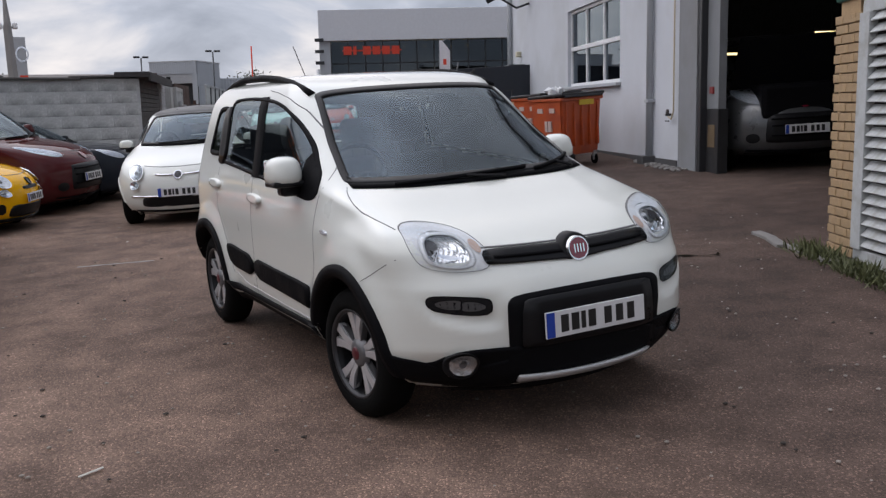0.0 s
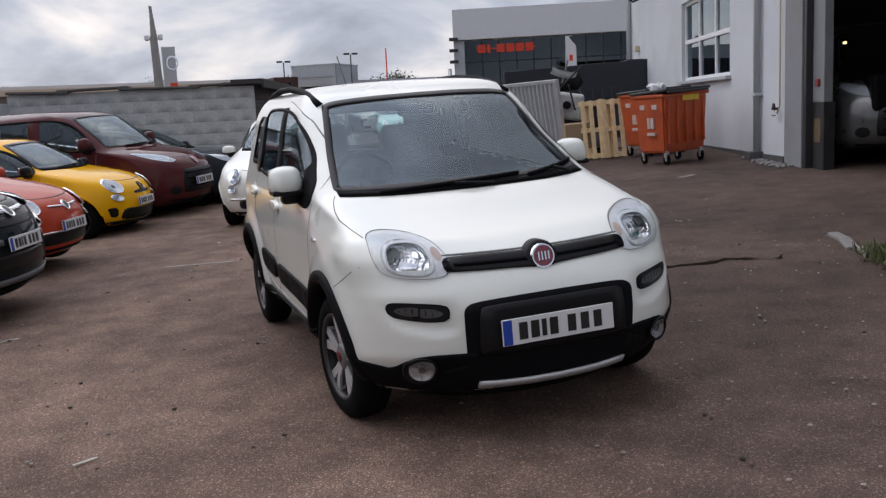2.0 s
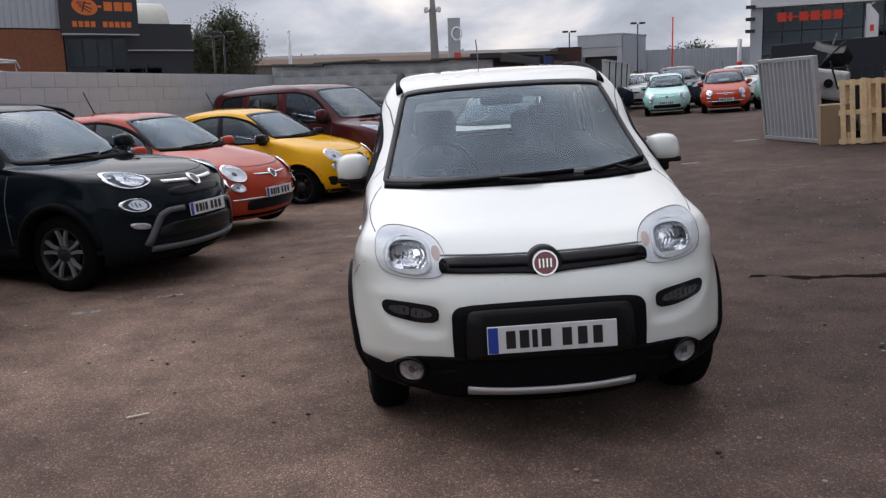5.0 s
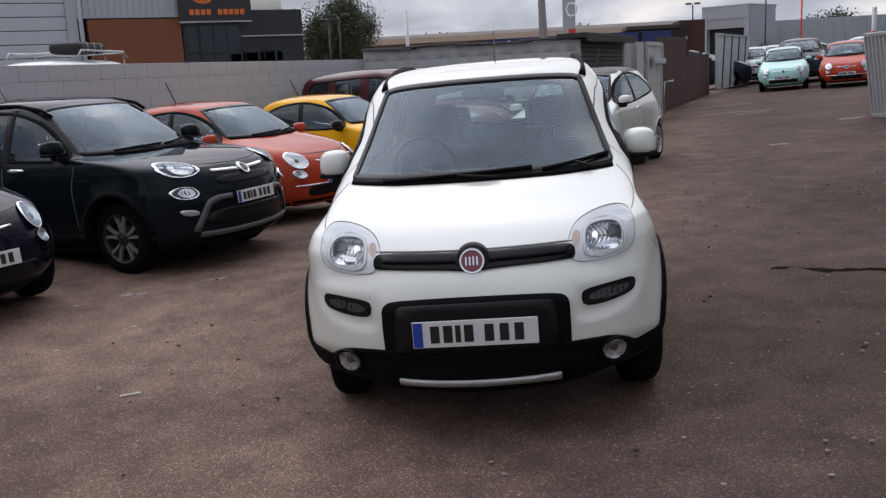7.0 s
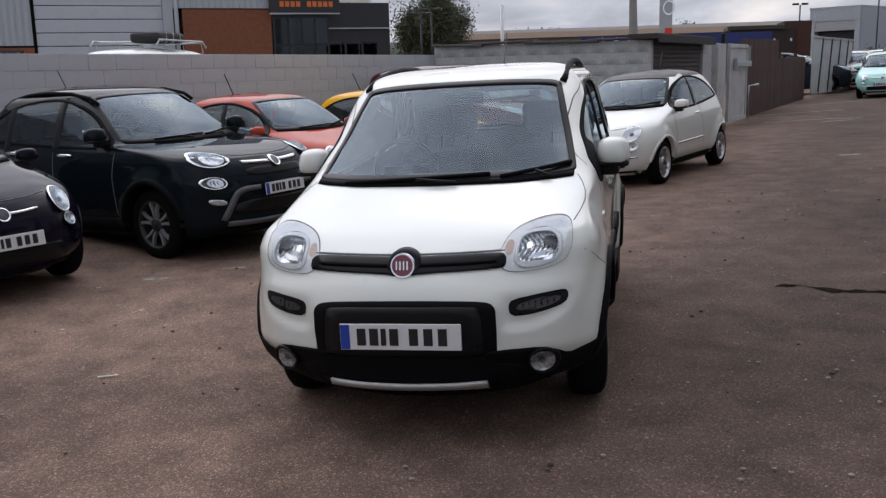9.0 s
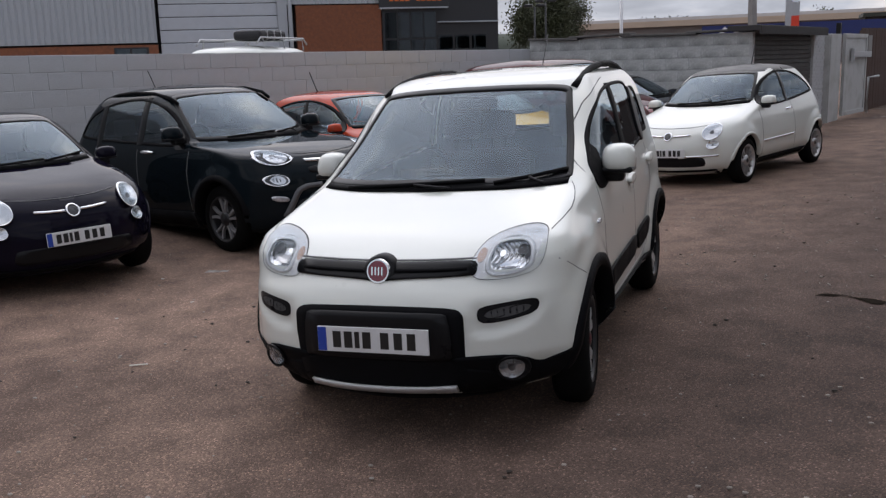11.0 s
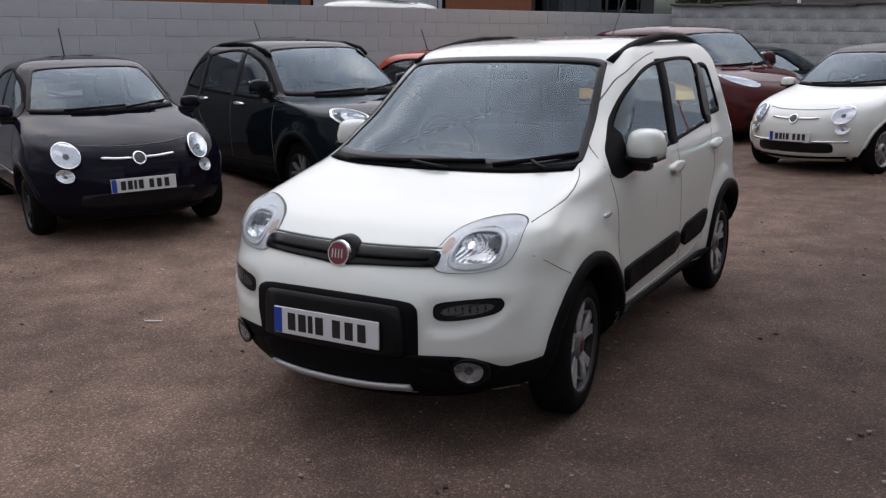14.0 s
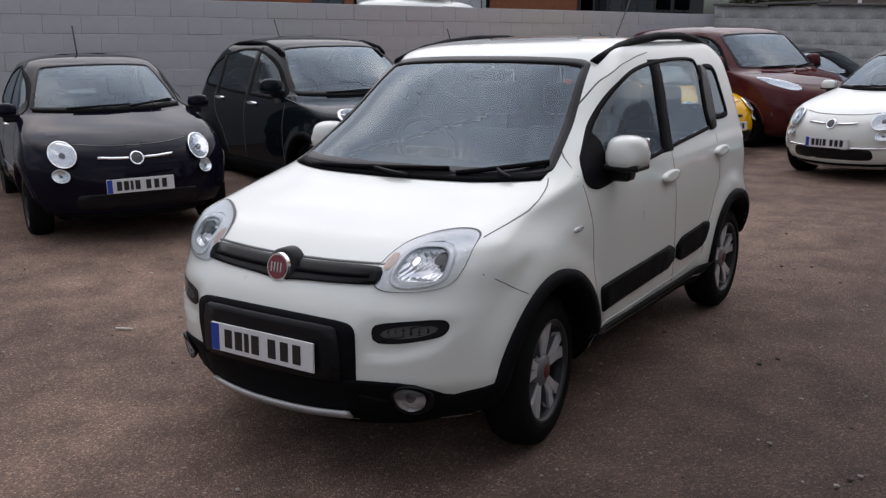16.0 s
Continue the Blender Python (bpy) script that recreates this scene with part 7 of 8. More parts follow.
for q in ((-2.66, 2.95, -2.46, 3.0, .06), (-3.2, 2.56, -3.0, 2.61, .09), (6.1, 7.25, 6.45, 7.35, .10), (6.1, 14.5, 6.6, 14.6, .18), (4.9, 18.5, 5.7, 18.7, .12), (5.3, 19.4, 6.0, 19.2, .14), (3.9, 10.8, 4.2, 10.8, .12), (4.0, 26.5, 8.0, 27.2, .12), (3.7, 22.6, 6.3, 23.0, .12), (3.6, 19.4, 5.4, 19.6, .10)):
    mark(*q)
bits = bmesh.new()
for k in range(1100):
    x, y = random.uniform(-4, 5), random.uniform(-3.5, 9)
    r = random.choice((.004, .005, .007, .010))
    g = YARD @ Vector((x, y, rise(x, y) + .012))
    bmesh.ops.create_icosphere(bits, subdivisions=1, radius=r, matrix=Matrix.Translation(g) @ Matrix.Diagonal((1.3, 1, .6, 1)))
dark = bmesh.new()
for k in range(260):
    x, y = random.uniform(-4, 5), random.uniform(-3.2, 7)
    g = YARD @ Vector((x, y, rise(x, y) + .009))
    bmesh.ops.create_icosphere(dark, subdivisions=1, radius=random.choice((.004, .006, .008, .011)), matrix=Matrix.Translation(g) @ Matrix.Diagonal((1.4, 1, .6, 1)))
o = part("loose_stones", dark, plain("dark_stone", (.045, .036, .03), .9, var=.4, scale=3))
tagged(o, "scattered dark stones on the asphalt", "stones", kind="stuff")
o = part("loose_grit", bits, plain("pale_grit", (.26, .23, .20), .9, var=.5, scale=3))
tagged(o, "scattered pale grit on the asphalt", "grit", kind="stuff")
for x, y, a, ln in ((-1.95, .05, 22, .11), (-2.6, 1.5, 70, .03), (-3.4, 2.2, 10, .03), (-.6, 6.8, 40, .04), (-2.9, 1.0, 25, .025)):
    o = block("litter_strip", (-ln / 2, ln / 2, -.007, .007, .008, .014), plain("pale_litter", (.55, .53, .48), .8, var=.2), None, "", .003)
    o.matrix_world = on_yard(x, y, a)
    tagged(o, "pale strip of litter on the asphalt", "litter", "litter")
# a broken edge in the surface
bm = bmesh.new()
rows = []
for k in range(40):
    t = k / 39
    x, y = 1.85 + 1.45 * t, 2.13 - .40 * t + .20 * noise.noise((t * 5, 0, 3)) + .05 * noise.noise((t * 19, 2, 3))
    w = (.006 + .10 * max(0, .25 + noise.noise((t * 11, 1, 0)))) * (1 - .9 * abs(2 * t - 1) ** 3)
    rows.append([bm.verts.new(YARD @ Vector((x + .1 * dy, y + dy, rise(x, y) + h))) for dy, h in ((-w - .004, .006), (-w, .0065), (-w * .4, .0065), (w, .006))])
for k in range(39):
    for c in range(3):
        bm.faces.new((rows[k][c], rows[k + 1][c], rows[k + 1][c + 1], rows[k][c + 1]))
o = part("broken_edge", bm, plain("dark_broken_asphalt", (.020, .016, .013), 1.0, var=.4, scale=20, bump=.6, spec=0.0))
tagged(o, "dark broken edge in the asphalt", "crack", kind="structure")
# kerb edge and weeds in front of the brick wing
bm = bmesh.new()
for k in range(7):
    t = k / 7
    x, y = 4.15 - 1.0 * t, 2.15 - 2.3 * t
    box(bm, 0, .36, -.05, .05, -.05, .022, .012, on_yard(x + random.uniform(-.03, .03), y, 240 + random.uniform(-6, 6)))
tagged(part("kerb", bm, CONCRETE), "low broken concrete kerb edge", "kerb", kind="structure")
WEED = plain("weed_green", (.095, .105, .042), .7, var=.4, scale=8)
bm = bmesh.new()
for k in range(1800):
    t = random.random()
    c = Vector((3.80 - 1.15 * t + random.gauss(0, .06), 1.32 - 2.2 * t + random.gauss(0, .08), 0))
    c.z = rise(c.x, c.y)
    h, a = random.uniform(.03, .11) * (.5 + abs(noise.noise((t * 9, 0, 0))) * 1.6), random.uniform(0, 6.28)
    l = Vector((math.cos(a), math.sin(a), 0)) * .006
    tip = c + Vector((random.gauss(0, .04), random.gauss(0, .04), h))
    vs = [bm.verts.new(YARD @ q) for q in (c - l, c + l, (c + tip) / 2 + l * 1.3, tip, (c + tip) / 2 - l * 1.3)]
    bm.faces.new(vs)
tagged(part("weeds", bm, WEED), "green weeds and grass along the brick wall", "weeds", kind="stuff")
bm = bmesh.new()
for k in range(160):
    t = random.random()
    box(bm, -.03, .03, -.02, .02, 0, .025, .006, on_yard(7.55 + .9 * t + random.gauss(0, .08), 6.7 + 1.9 * t + random.gauss(0, .12), random.uniform(0, 360)))
tagged(part("rubble", bm, CONCRETE), "small rubble at the foot of the workshop wall", "rubble", kind="stuff")

# ---------------------------------------------------------------- more parked cars
crossover(on_yard(-.10, 12.75, 66, -.05) @ Matrix.Scale(.95, 4), "dark grey hatchback with swept lamps beside the maroon van", GREY_PAINT, "plain", .5, "swept", False, "hatchback_car")
small_city_car(on_yard(8.67, 28.9, -15), "pale mint three-door city car in the far row", MINT_PAINT, "multi", None, False, .42, group="far parked cars")
small_city_car(on_yard(10.30, 27.4, -17), "red three-door city car in the far row", RED_PAINT, "multi", None, False, .42, group="far parked cars")
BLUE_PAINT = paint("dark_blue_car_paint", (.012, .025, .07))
far_car = crossover(on_yard(10.5, 33.6, -14) @ Matrix.Scale(1.1, 4), "dark grey five-door car in the far row", GREY_PAINT, "plain", .3, "swept", False, "hatchback_car", TINT_GLASS, "far parked cars")
white_far = crossover(on_yard(13.0, 33.5, -18), "white five-door car in the far row", WHITE_PAINT, "plain", .3, "swept", False, "hatchback_car", TINT_GLASS, "far parked cars")
for x, y, a in ((9.4, 37.5, -14), (11.6, 42.5, -10), (14.6, 41.0, 80), (9.6, 42.5, 78)):
    tagged(copy_thing(white_far, on_yard(x, y, a)), "white five-door car parked far off")
crossover(on_yard(15.0, 35.0, -5), "dark blue car by the showroom", BLUE_PAINT, "plain", .3, "swept", False, "hatchback_car", TINT_GLASS, "far parked cars")
small_city_car(on_yard(13.4, 29.6, 150), "pale mint city car parked facing away", MINT_PAINT, "multi", None, False, .3, group="far parked cars")
tagged(copy_thing(far_car, on_yard(8.1, 35.6, 80)), "dark five-door car parked behind the fence")
# van with a roof rack behind the block wall
rv = people_carrier(pose(-8.62, 14.12, .09, 0, 0, 180) @ Matrix.Diagonal((1.15, .97, 1.2, 1)), "white van with a roof rack behind the block wall", WHITE_PAINT, .4, 1.0, "rack_van", TINT_GLASS)
for k in range(3):
    tube("rack_bar", [(-.62, .9 + k * .8, 1.62), (-.60, .9 + k * .8, 1.80), (.60, .9 + k * .8, 1.80), (.62, .9 + k * .8, 1.62)], .016, GALV, rv, "", 8)
for sx in (-1, 1):
    tube("rack_rail", [(sx * .60, .7, 1.72), (sx * .60, .85, 1.82), (sx * .60, 2.6, 1.82), (sx * .60, 2.75, 1.72)], .016, GALV, rv, "", 8)
bag = block("roof_bag", (-.60, -.05, 1.55, 2.60, 1.78, 1.94), plain("dark_bag", (.02, .02, .022), .7, var=.3, bump=.5, bump_scale=12), rv, "dark bundle strapped to the rack", .06)
for k in range(3):
    block("strap", (-.606, -.044, 1.78 + k * .27, 1.80 + k * .27, 1.775, 1.946), plain("pale_strap", (.4, .4, .4), .6), bag, "", .02)

# ---------------------------------------------------------------- trade building behind the wall
def corrugated(bm, x0, x1, z0, z1, pitch, deep):
    """One folded sheet of profiled cladding."""
    rows, x = [], x0
    while x < x1:
        for q, y in ((0, 0), (.55, 0), (.65, deep), (.9, deep)):
            rows.append((bm.verts.new((min(x + q * pitch, x1), y - deep, z0)), bm.verts.new((min(x + q * pitch, x1), y - deep, z1))))
        x += pitch
    for (a, b), (c, d) in zip(rows, rows[1:]):
        if (a.co - c.co).length > 1e-6:
            bm.faces.new((a, c, d, b))


B0 = Vector((-14.10, 24.22, 0))
DB = Vector((math.cos(radians(33.85)), math.sin(radians(33.85)), 0))
m_t, _ = frame_at(B0, B0 + DB)
tb = root("trade_building", m_t, "industrial unit with brick base, grey cladding and dark glazed shopfront", "building")
# solid core, near-black in place of the shade inside the unit
block("core", (-30, 3.0, .4, 14, -1, 6.9), plain("void_shade", (.02, .02, .022), .9), tb)
brickw = block("brick_wall", (0.0, 2.95, .0, .45, -.5, 3.78), BRICK_RED, tb, "red brick wall panel")
bm = bmesh.new()
for r in range(26):
    for c in range(13):
        s = c * .235 + (0 if r % 2 else .118)
        if s + .225 < 2.95:
            box(bm, s, s + .222, -.012, .02, 1.75 + r * .078, 1.75 + r * .078 + .066, 0)
part("brick_face", bm, BRICK_RED, brickw)
for x0, x1, z0 in ((-.3, 2.95, 3.82), (-30, -4.6, 2.66)):
    bm = bmesh.new()
    corrugated(bm, x0, x1, z0, 7.0, .2, .03)
    part("clad_wall", bm, CLADDING, tb, "grey profiled wall cladding")
lowb = block("brick_wall", (-30, -4.6, .02, .4, -.5, 2.60), BRICK_RED, tb, "red brick base wall")
rd = block("roller_door", (-4.5, -.62, .16, .22, -.5, 5.7), DARK_CLAD, tb, "pale grey sectional door")
for k in range(14):
    block("door_panel", (-4.5, -.62, .10, .16, -.3 + k * .42, -.3 + k * .42 + .40), plain("pale_sectional_door", (.50, .53, .57), .5, var=.05), rd, "", .02)
tube("rainwater_pipe", [(-.20, -.08, -.5), (-.20, -.08, 6.9)], .07, CLADDING, tb)
block("jamb", (-.62, -.30, -.03, .3, -.5, 7.0), CLADDING, tb)
# windows low in the far part
wdw = block("window", (-6.0, -4.9, -.01, .1, 1.8, 2.52), DARK_CLAD, tb, "", .01)
for q in range(2):
    block("pane", (-5.95 + q * .52, -5.5 + q * .52, -.02, -.012, 1.85, 2.48), PANE, wdw)
# near-black slab standing in for a doorway's shade, with two lit lamps
opening = block("doorway_shade", (-18.5, -11.7, -.03, .06, -.5, 3.2), plain("void_shade", (.02, .02, .022), .9), tb, "near-black slab for a doorway's shade, with two lit lamps")
LIT = plain("lit_yellow_lamp", (.9, .6, .1), .5)
LIT.node_tree.nodes["Principled BSDF"].inputs["Emission Color"].default_value = (1, .55, .06, 1)
LIT.node_tree.nodes["Principled BSDF"].inputs["Emission Strength"].default_value = 1.0
for x in (-13.52, -13.04):
    block("lamp", (x, x + .32, -.06, -.03, 2.47, 2.57), LIT, opening, "lit yellow lamp", .01)
# glazed shopfront with its sign
shop = block("shopfront", (2.98, 4.95, -.05, .4, -.5, 3.62), DARK_CLAD, tb, "dark glazed shopfront")
for k in range(4):
    for z0, z1 in ((.6, 2.55), (2.62, 3.5)):
        block("pane", (3.06 + k * .47, 3.47 + k * .47, -.07, -.055, z0, z1), PANE, shop)
sign = block("sign_board", (2.86, 5.30, -.30, -.12, 3.66, 4.98), DARK_CLAD, tb, "dark sign board with orange shapes", .01)
ORANGE = plain("orange_sign_shape", (.75, .17, .03), .5)
bm = bmesh.new()
bm.faces.new([bm.verts.new((u, -.315, v)) for u, v in disc_poly(3.62, 4.50, .40, .27, 32, -12)])
part("sign_disc", bm, ORANGE, sign)
for x0, x1, z0, z1, tilt in ((3.34, 3.86, 4.50, 4.535, 22), (3.40, 3.84, 4.60, 4.63, 8), (3.42, 3.82, 4.40, 4.43, 30), (3.56, 3.60, 4.32, 4.66, 18)):
    block("sign_stroke", ((x0 - x1) / 2, (x1 - x0) / 2, -.006, 0, (z0 - z1) / 2, (z1 - z0) / 2), DARK_CLAD, sign, "", 0, pose((x0 + x1) / 2, -.318, (z0 + z1) / 2, 0, tilt))
for k, (x0, x1) in enumerate(((4.02, 4.14), (4.22, 4.48), (4.54, 4.80), (4.86, 5.12))):
    block("sign_shape", (x0, x1, -.315, -.30, 4.38 if k else 4.48, 4.66 if k else 4.54), ORANGE, sign)
for k in range(10):
    if k != 4:
        block("sign_shape", (3.20 + k * .19, 3.34 + k * .19, -.315, -.30, 3.86, 4.04), ORANGE, sign)
block("dark_bay", (4.95, 7.3, .3, 3.2, -.5, 4.05), DARK_CLAD, tb, "dark panelled bay")
bay = block("bay_fascia", (5.0, 7.3, .15, .3, 3.14, 3.18), CLADDING, tb)
block("sign_edge", (2.86, 5.30, -.31, -.10, 3.62, 3.66), CLADDING, tb)
for k in range(3):
    block("pane", (5.05 + k * .62, 5.58 + k * .62, .28, .30, .6, 2.7), PANE, bay)
bm = bmesh.new()
bmesh.ops.create_cone(bm, cap_ends=True, segments=28, radius1=1.1, radius2=1.1, depth=2.6, matrix=pose(5.7, 2.6, 3.85, 0, 90))
part("curved_roof", bm, plain("ivory_roof_sheet", (.62, .60, .52), .6, var=.08), tb, "pale curved roof", True)
tube("sign_lamp", [(4.8, -.2, 4.98), (5.0, -.6, 5.25), (5.2, -.75, 5.28)], .03, DARK_CLAD, tb)

# ---------------------------------------------------------------- far buildings
S0, S1 = Vector((26.5, 66.8, 0)), Vector((41.6, 59.4, 0))
m_s, LS = frame_at(S0, S1)
show = root("showroom", m_s, "grey showroom with a tall glass front and red sign shapes", "building")
block("upper_wall", (-.9, LS, -.6, 12, 7.05, 9.5), plain("pale_fascia", (.60, .62, .65), .5, var=.05), show, "pale grey fascia panels", .03)
block("side_wall", (-.9, -.02, -.3, 12, -.5, 7.05), CLADDING, show)
# near-black block puts the room's shade behind the panes
gf = block("interior_shade", (0, LS, 1.6, 11, -.5, 7.0), plain("showroom_shade", (.035, .032, .032), .7, var=.4, scale=.8), show)
for k in range(12):
    for z0, z1 in ((0, 3.4), (3.5, 5.2), (5.3, 7.0)):
        block("pane", (k * LS / 12 + .05, (k + 1) * LS / 12 - .05, -.02, .02, z0, z1), PANE, gf)
for k in range(13):
    block("mullion", (k * LS / 12 - .03, k * LS / 12 + .03, -.08, .05, -.5, 7.05), DARK_CLAD, show)
for z in (3.42, 5.22):
    block("transom", (0, LS, -.07, .04, z, z + .06), DARK_CLAD, show)
RED_SIGN = plain("red_sign_shape", (.70, .05, .02), .5)
for k in range(6):
    block("sign_shape", (1.05 + k * .78, 1.05 + k * .78 + (.26 if k == 1 else .64), -.25, -.1, 5.95, 6.62), RED_SIGN, show)
block("sign_bar", (.95, 5.75, -.16, -.1, 6.22, 6.34), RED_SIGN, show)
block("inner_sign", (2.4, 5.2, 1.2, 1.4, 3.7, 4.1), RED_SIGN, show)
for k in range(7):
    block("ceiling_lamp", (.8 + k * 1.7, 1.0 + k * 1.7, .6, .8, 6.55, 6.63), LAMP_ON, show, "small lit ceiling lamp")
for k in range(3):
    block("wall_camera", (-1.2, -.5, -.9, -.6, 5.2 + k * .9, 5.45 + k * .9), DARK_CLAD, show)
flag = root("feather_flag", pose(17.2, 31.7, .8), "white feather flag with a red mark by the showroom", "flag")
bm = bmesh.new()
rows = []
for k in range(14):
    t = k / 13
    w = .46 * min(1, (1 - t) * 3.2 + .25) if t > .7 else .46
    rows.append([bm.verts.new((x, .03 * math.sin(4 * t + x * 5), 1.9 + t * 1.9)) for x in (0, w * .5, w)])
for k in range(13):
    for c in range(2):
        bm.faces.new((rows[k][c], rows[k][c + 1], rows[k + 1][c + 1], rows[k + 1][c]))
bmesh.ops.solidify(bm, geom=bm.faces[:], thickness=.006)
flag.matrix_world = pose(17.2, 31.7, .55, 0, 0, -28)
cloth = part("cloth", bm, plain("white_flag_cloth", (.75, .74, .76), .8, var=.06), flag)
block("red_mark", (.16, .30, -.035, -.02, 2.75, 3.0), RED_SIGN, cloth)
tube("pole", [(0, 0, 0), (0, 0, 3.2), (.06, 0, 3.7), (.3, 0, 3.85)], .02, GALV, flag)

shed = root("grey_shed", pose(13.15, 72.3, .2, 0, 0, -38) @ Matrix.Diagonal((.90, .58, 1, 1)), "grey profiled metal unit with a half-open roller door", "building")
for x0, x1 in ((0, .45), (3.95, 4.4)):
    block("front_wall", (x0, x1, 0, 8, 0, 5.4), CLADDING, shed)
block("door_head", (.45, 3.95, 0, 8, 4.45, 5.4), CLADDING, shed)
for k in range(2):
    bm = bmesh.new()
    corrugated(bm, (0, .1)[k], (4.4, 7.9)[k], 4.5 if k == 0 else 0, 5.38, .2, .03)
    o = part("profiled_sheet", bm, CLADDING, shed)
    o.matrix_basis = pose(0, -.005, 0) if k == 0 else pose(4.405, 0, 0, 0, 0, 90)
block("roof_trim", (-.06, 4.46, -.06, 8.06, 5.4, 5.5), GALV, shed)
# charcoal block stands in for the shade behind the half-open door
block("inside_shade", (.45, 3.95, 1, 7.8, 0, 4.45), DARK_CLAD, shed)
shut = block("half_shutter", (.45, 3.95, .1, .2, 3.72, 4.45), GALV, shed, "", .02)
for k in range(5):
    block("shutter_rib", (.45, 3.95, .07, .1, 3.76 + k * .14, 3.82 + k * .14), GALV, shut)
brown = root("brown_building", pose(6.6, 64, .2), "dark brown clad building behind the timber fence", "building")
block("wall", (0, 4.3, 0, 4, 0, 3.75), plain("dark_brown_clad", (.030, .022, .019), .8, var=.3, scale=1), brown)
block("roof", (-.15, 3.6, -.2, 4, 3.75, 4.0), plain("mossy_roof", (.05, .055, .045), .9, var=.4, scale=1), brown)
block("side_wall", (3.6, 5.4, .2, 4, 0, 4.25), plain("red_brown_clad", (.060, .024, .018), .8, var=.2, scale=1), brown, "red-brown clad bay")
for x in (2.9, 4.0):
    block("wall_lamp", (x, x + .12, -.06, -.005, 2.9, 3.1), WHITE_UPVC, brown)
long2 = root("low_unit", pose(16.9, 76, .4, 0, 0, -8), "long low grey corrugated unit", "building")
bm = bmesh.new()
corrugated(bm, 0, 20, 0, 4.1, .25, .04)
part("profiled_wall", bm, CLADDING, long2)
block("back", (0, 20, .06, 6, 0, 4.05), CLADDING, long2)
long1 = root("long_warehouse", pose(-32, 124, .5, 0, 0, -1.5), "long low warehouse with a tan roof edge", "building")
block("wall", (0, 58, 0, 20, 0, 5.3), plain("brown_grey_wall", (.16, .14, .13), .8, var=.2, scale=.3), long1)
block("roof_edge", (-.5, 58.5, -.6, 20, 5.3, 6.05), plain("tan_roof_edge", (.50, .39, .30), .7, var=.1, scale=.3), long1)
block("roof", (-.3, 58.3, -.3, 20, 6.05, 6.45), plain("pale_roof_sheet", (.55, .53, .52), .6, var=.1), long1)
blue = root("blue_hoarding", pose(-2.8, 50.5, 2.6, 0, 0, -2), "blue fascia board with white shapes", "sign")
block("board", (0, 10.5, 0, .2, 0, .75), plain("deep_blue_board", (.012, .025, .13), .5), blue)
for k in range(3):
    block("white_shape", (1.0 + k * .8, 1.2 + k * .8, -.03, 0, .05, .7), WHITE_UPVC, blue, "", 0, pose(0, 0, 0) @ Matrix.Translation((1.1 + k * .8, 0, .37)) @ pose(0, 0, 0, 0, 40) @ Matrix.Translation((-1.1 - k * .8, 0, -.37)))
tot = root("lattice_mast", pose(.47, 34.1, .35, 0, -1.5) @ Matrix.Diagonal((.72, .72, .785, 1)), "weathered grey tapering mast with two lamp heads", "mast")
bm = bmesh.new()
bmesh.ops.create_cone(bm, cap_ends=True, segments=6, radius1=.33, radius2=.22, depth=5.7, matrix=pose(0, 0, 2.85))
bmesh.ops.create_cone(bm, cap_ends=True, segments=6, radius1=.20, radius2=.09, depth=1.2, matrix=pose(.02, 0, 6.3))
box(bm, -.07, .09, -.06, .06, 6.85, 7.2, .02)
part("mast", bm, plain("weathered_mast", (.27, .26, .25), .8, var=.2, scale=2), tot)
for sx in (-1, 1):
    tube("lamp_arm", [(0, 0, 5.55), (sx * .3, 0, 5.62)], .04, GALV, tot)
    block("lamp_head", (sx * .36 - .13, sx * .36 + .13, -.15, .15, 5.52, 5.82), WHITE_UPVC, tot, "", .07)
sg = root("pylon_sign", pose(1.95, 50.2, .5), "grey pylon sign with a round bright emblem", "sign")
block("pylon", (-.36, .36, -.15, .15, 0, 5.2), GREY_PLASTIC, sg, "", .02)
bm = bmesh.new()
for a, b in ((.33, .25),):
    o1, o2 = disc_poly(.15, 4.3, a, a * 1.25, 24), disc_poly(.15, 4.3, b, b * 1.25, 24)
    v1, v2 = [bm.verts.new((u, -.17, v)) for u, v in o1], [bm.verts.new((u, -.17, v)) for u, v in o2]
    for k in range(24):
        bm.faces.new((v1[k], v1[(k + 1) % 24], v2[(k + 1) % 24], v2[k]))
part("emblem", bm, CHROME, sg)
block("red_panel", (-.05, .36, -.17, -.15, 2.2, 3.2), RED_SIGN, sg)


def street_lamp(x, y, h, label="grey street lamp with twin heads"):
    s = root("street_lamp", pose(x, y, .5), label, "street lamp", "street lamps")
    tube("post", [(0, 0, 0), (0, 0, h)], .05, DARK_CLAD, s)
    for sx in (-1, 1):
        block("head", (sx * .1, sx * .55, -.12, .12, h - .02, h + .12) if sx > 0 else (-.55, -.1, -.12, .12, h - .02, h + .12), DARK_CLAD, s, "", .03)


street_lamp(11.9, 69, 5.3)
street_lamp(16.6, 66, 5.6)
street_lamp(-10.3, 42, 3.9)
street_lamp(-10.1, 43.5, 4.2)
for x, y, h, w, lab in ((16.45, 56, 5.2, .09, "thin red banner pole in the far yard"), (18.75, 50, 3.4, .30, "grey post with a red lower wrap in the far yard")):
    f = root("banner_pole", pose(x, y, .6), lab, "banner", "banner poles")
    tube("pole", [(0, 0, 0), (0, 0, h)], .05 if w < .2 else .13, RED_SIGN if w < .2 else GALV, f)
    block("banner", (-w / 2, w / 2, -w / 2, w / 2, .5, h * .62), RED_SIGN, f, "", .02)
wf = root("white_flagpole", pose(-9.2, 62, .5), "white flagpole far behind the wall", "flagpole")
tube("pole", [(0, 0, 0), (0, 0, 5.6)], .12, WHITE_UPVC, wf)

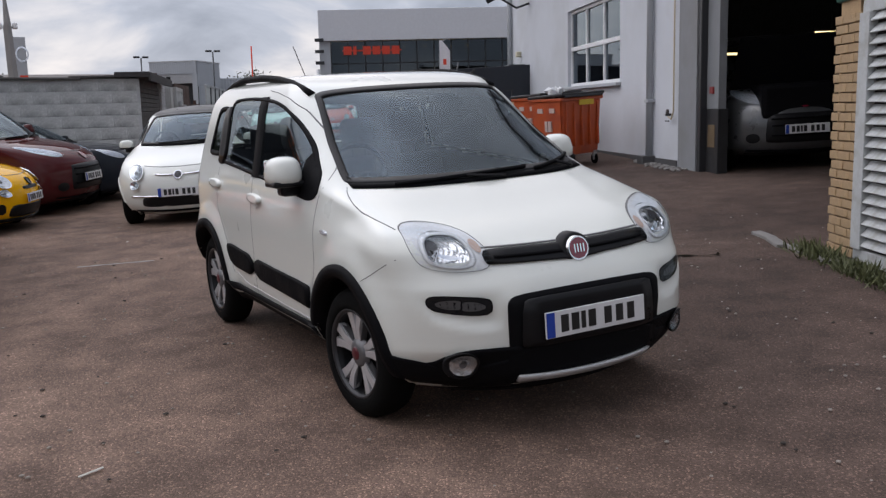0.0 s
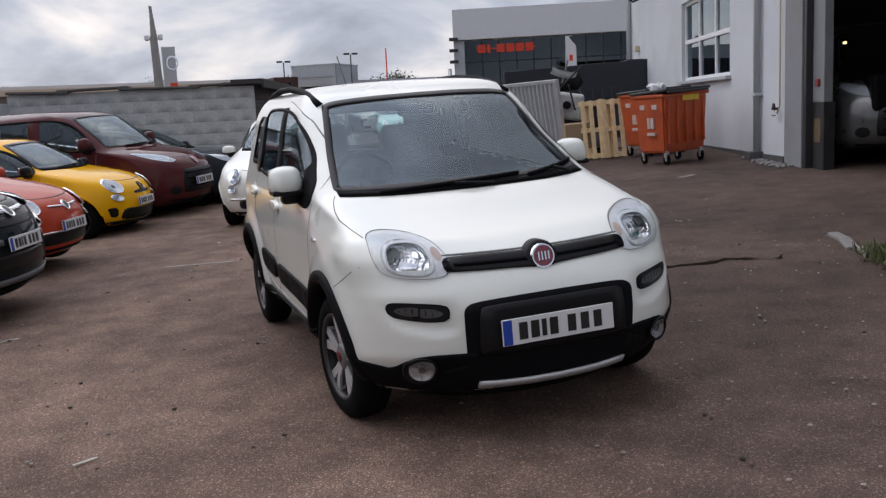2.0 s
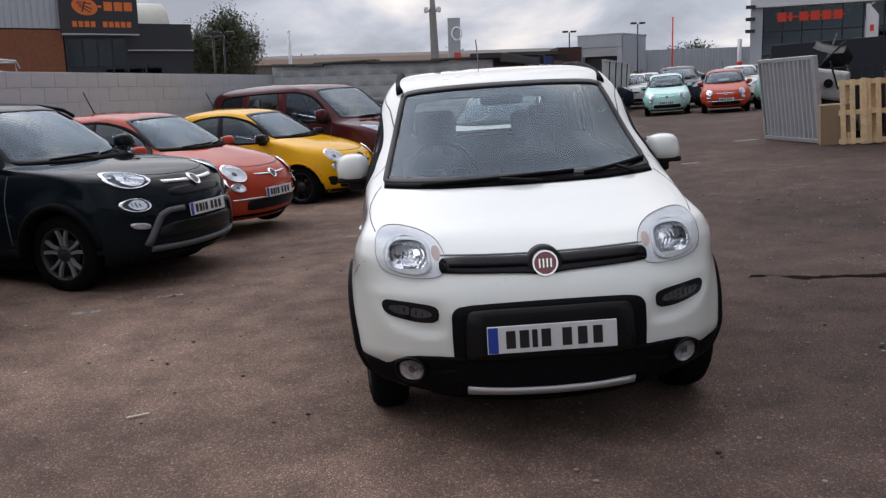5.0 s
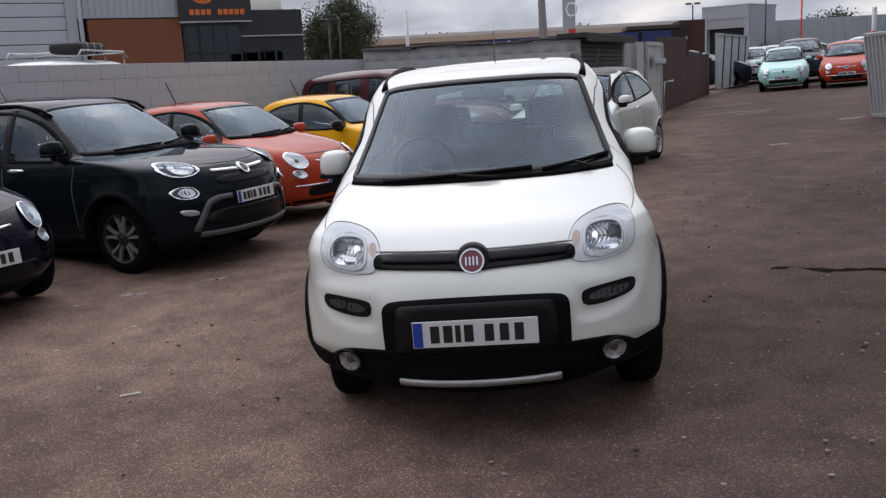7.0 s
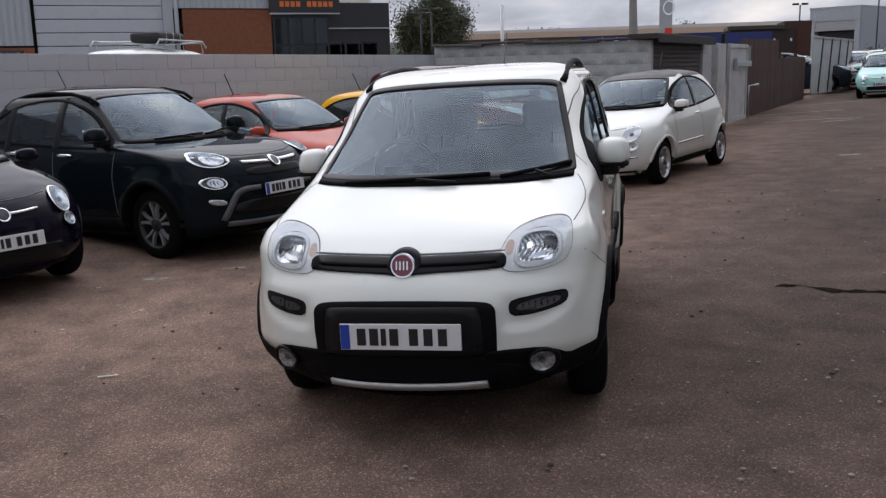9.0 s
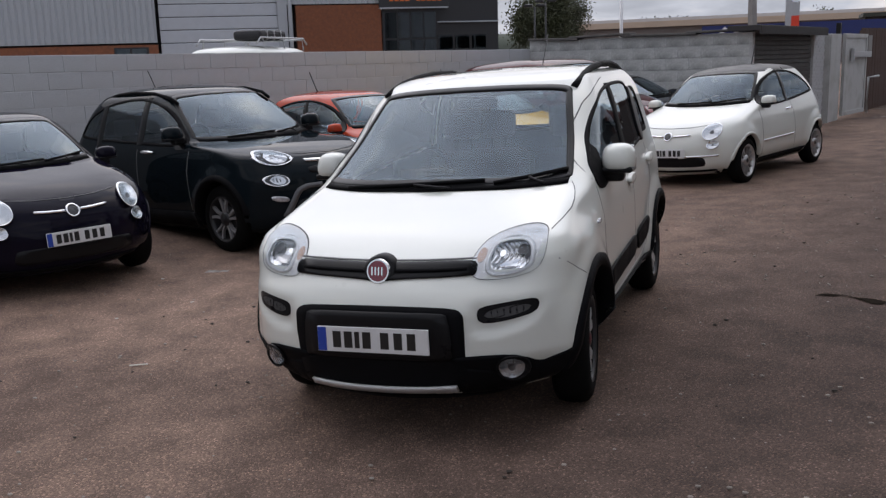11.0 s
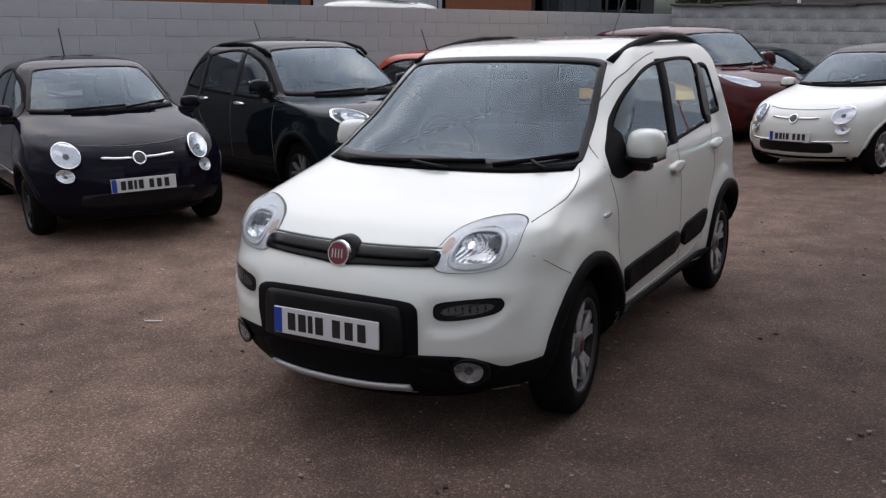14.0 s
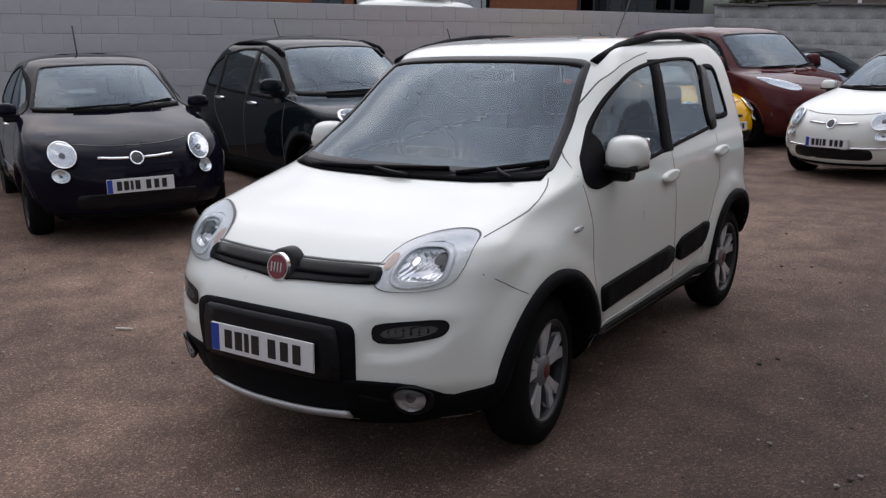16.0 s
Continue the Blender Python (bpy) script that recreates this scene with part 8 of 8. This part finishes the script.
# ---------------------------------------------------------------- trees and hills
LEAF = plain("dark_foliage", (.042, .050, .020), .7, var=.5, scale=1.5)
BARK = plain("bark", (.06, .045, .035), .9, var=.3)


def tree(name, x, y, z, h, w, label, leaves=2600, mat=None, seed=3, leaf=1.0):
    rnd = random.Random(seed)
    t = root(name, pose(x, y, z), label, "tree")
    bm = bmesh.new()
    cyl(bm, .16, .08, (0, 0, 0), (.1, 0, h * .6), 8)
    ends = []
    for k in range(9):
        a, q = rnd.uniform(0, 6.28), rnd.uniform(.25, .6)
        e = Vector((math.cos(a) * w * rnd.uniform(.2, .42), math.sin(a) * w * rnd.uniform(.2, .42), h * rnd.uniform(.5, .9)))
        cyl(bm, .06, .02, (0.05, 0, h * q), e, 6)
        ends.append(e)
    part("trunk", bm, BARK, t)
    verts, faces = [], []
    for k in range(leaves):
        e = rnd.choice(ends)
        c = e + Vector((rnd.gauss(0, w * .13), rnd.gauss(0, w * .13), rnd.gauss(0, h * .10)))
        s = rnd.uniform(.05, .12) * (w / 3) ** .5 * leaf
        u = Vector((rnd.gauss(0, 1), rnd.gauss(0, 1), rnd.gauss(0, 1))).normalized()
        v = u.orthogonal().normalized()
        i = len(verts)
        verts += [c - u * s, c + v * s * .6, c + u * s, c - v * s * .6]
        faces.append((i, i + 1, i + 2, i + 3))
    part_raw("crown", verts, faces, mat or LEAF, t)
    return t


tree("broadleaf_tree", -12.2, 50, -.3, 6.5, 3.3, "dark brown-green broadleaf tree beside the trade building", 26000, LEAF, 3, .75)
tree("broadleaf_tree", -11.0, 52.5, -.3, 5.6, 2.6, "dark green broadleaf tree behind the trade building", 15000, LEAF, 8, .75)
tree("shrub", 15.0, 58, .3, 2.0, 2.0, "straggly green shrub in the far yard", 1500, None, 5)
for k, (x, y, h, w) in enumerate(((9.5, 190, 11.2, 7), (-8, 210, 10.8, 8), (36, 180, 10.5, 8), (60, 200, 11.5, 12), (-28, 230, 11.5, 14))):
    tree("distant_tree", x, y, -1, h - 1.1, w, "dark distant tree above the roofs", 9000, None, 20 + k, 1.8)
bm = bmesh.new()
rows = []
for k in range(90):
    a = radians(20 + k * 1.7)
    r = 620
    h = 14 + 12 * max(0, noise.noise((k * .09, 0, 5)) + .25) + (16 if k > 58 else 0) * min(1, (k - 58) / 12)
    rows.append([bm.verts.new((r * d * math.cos(a), r * d * math.sin(a), hh)) for d, hh in ((1, -6), (1.02, h * .6), (1.08, h), (1.3, h * .6))])
for k in range(89):
    for c in range(3):
        bm.faces.new((rows[k][c], rows[k + 1][c], rows[k + 1][c + 1], rows[k][c + 1]))
tagged(part("backdrop_hills", bm, plain("hill_green", (.045, .055, .04), .95, var=.4, scale=.02), None, "", True), "low wooded hills on the horizon", "hills", kind="structure")

# ---------------------------------------------------------------- single blocks and bricks
lay_blocks(wall_w, m_w, 10.4, 25.6, 1.915, 8)
lay_blocks(wall_n, m_n, 0, 4.51, 2.07, 9, proud=.007, material=ROUGH_BLOCK)
lay_blocks(wing, m_b, 2.345, B_LEN - .01, 2.02, 28, .215, .065, .01, .010, BRICK_TAN, "brick")
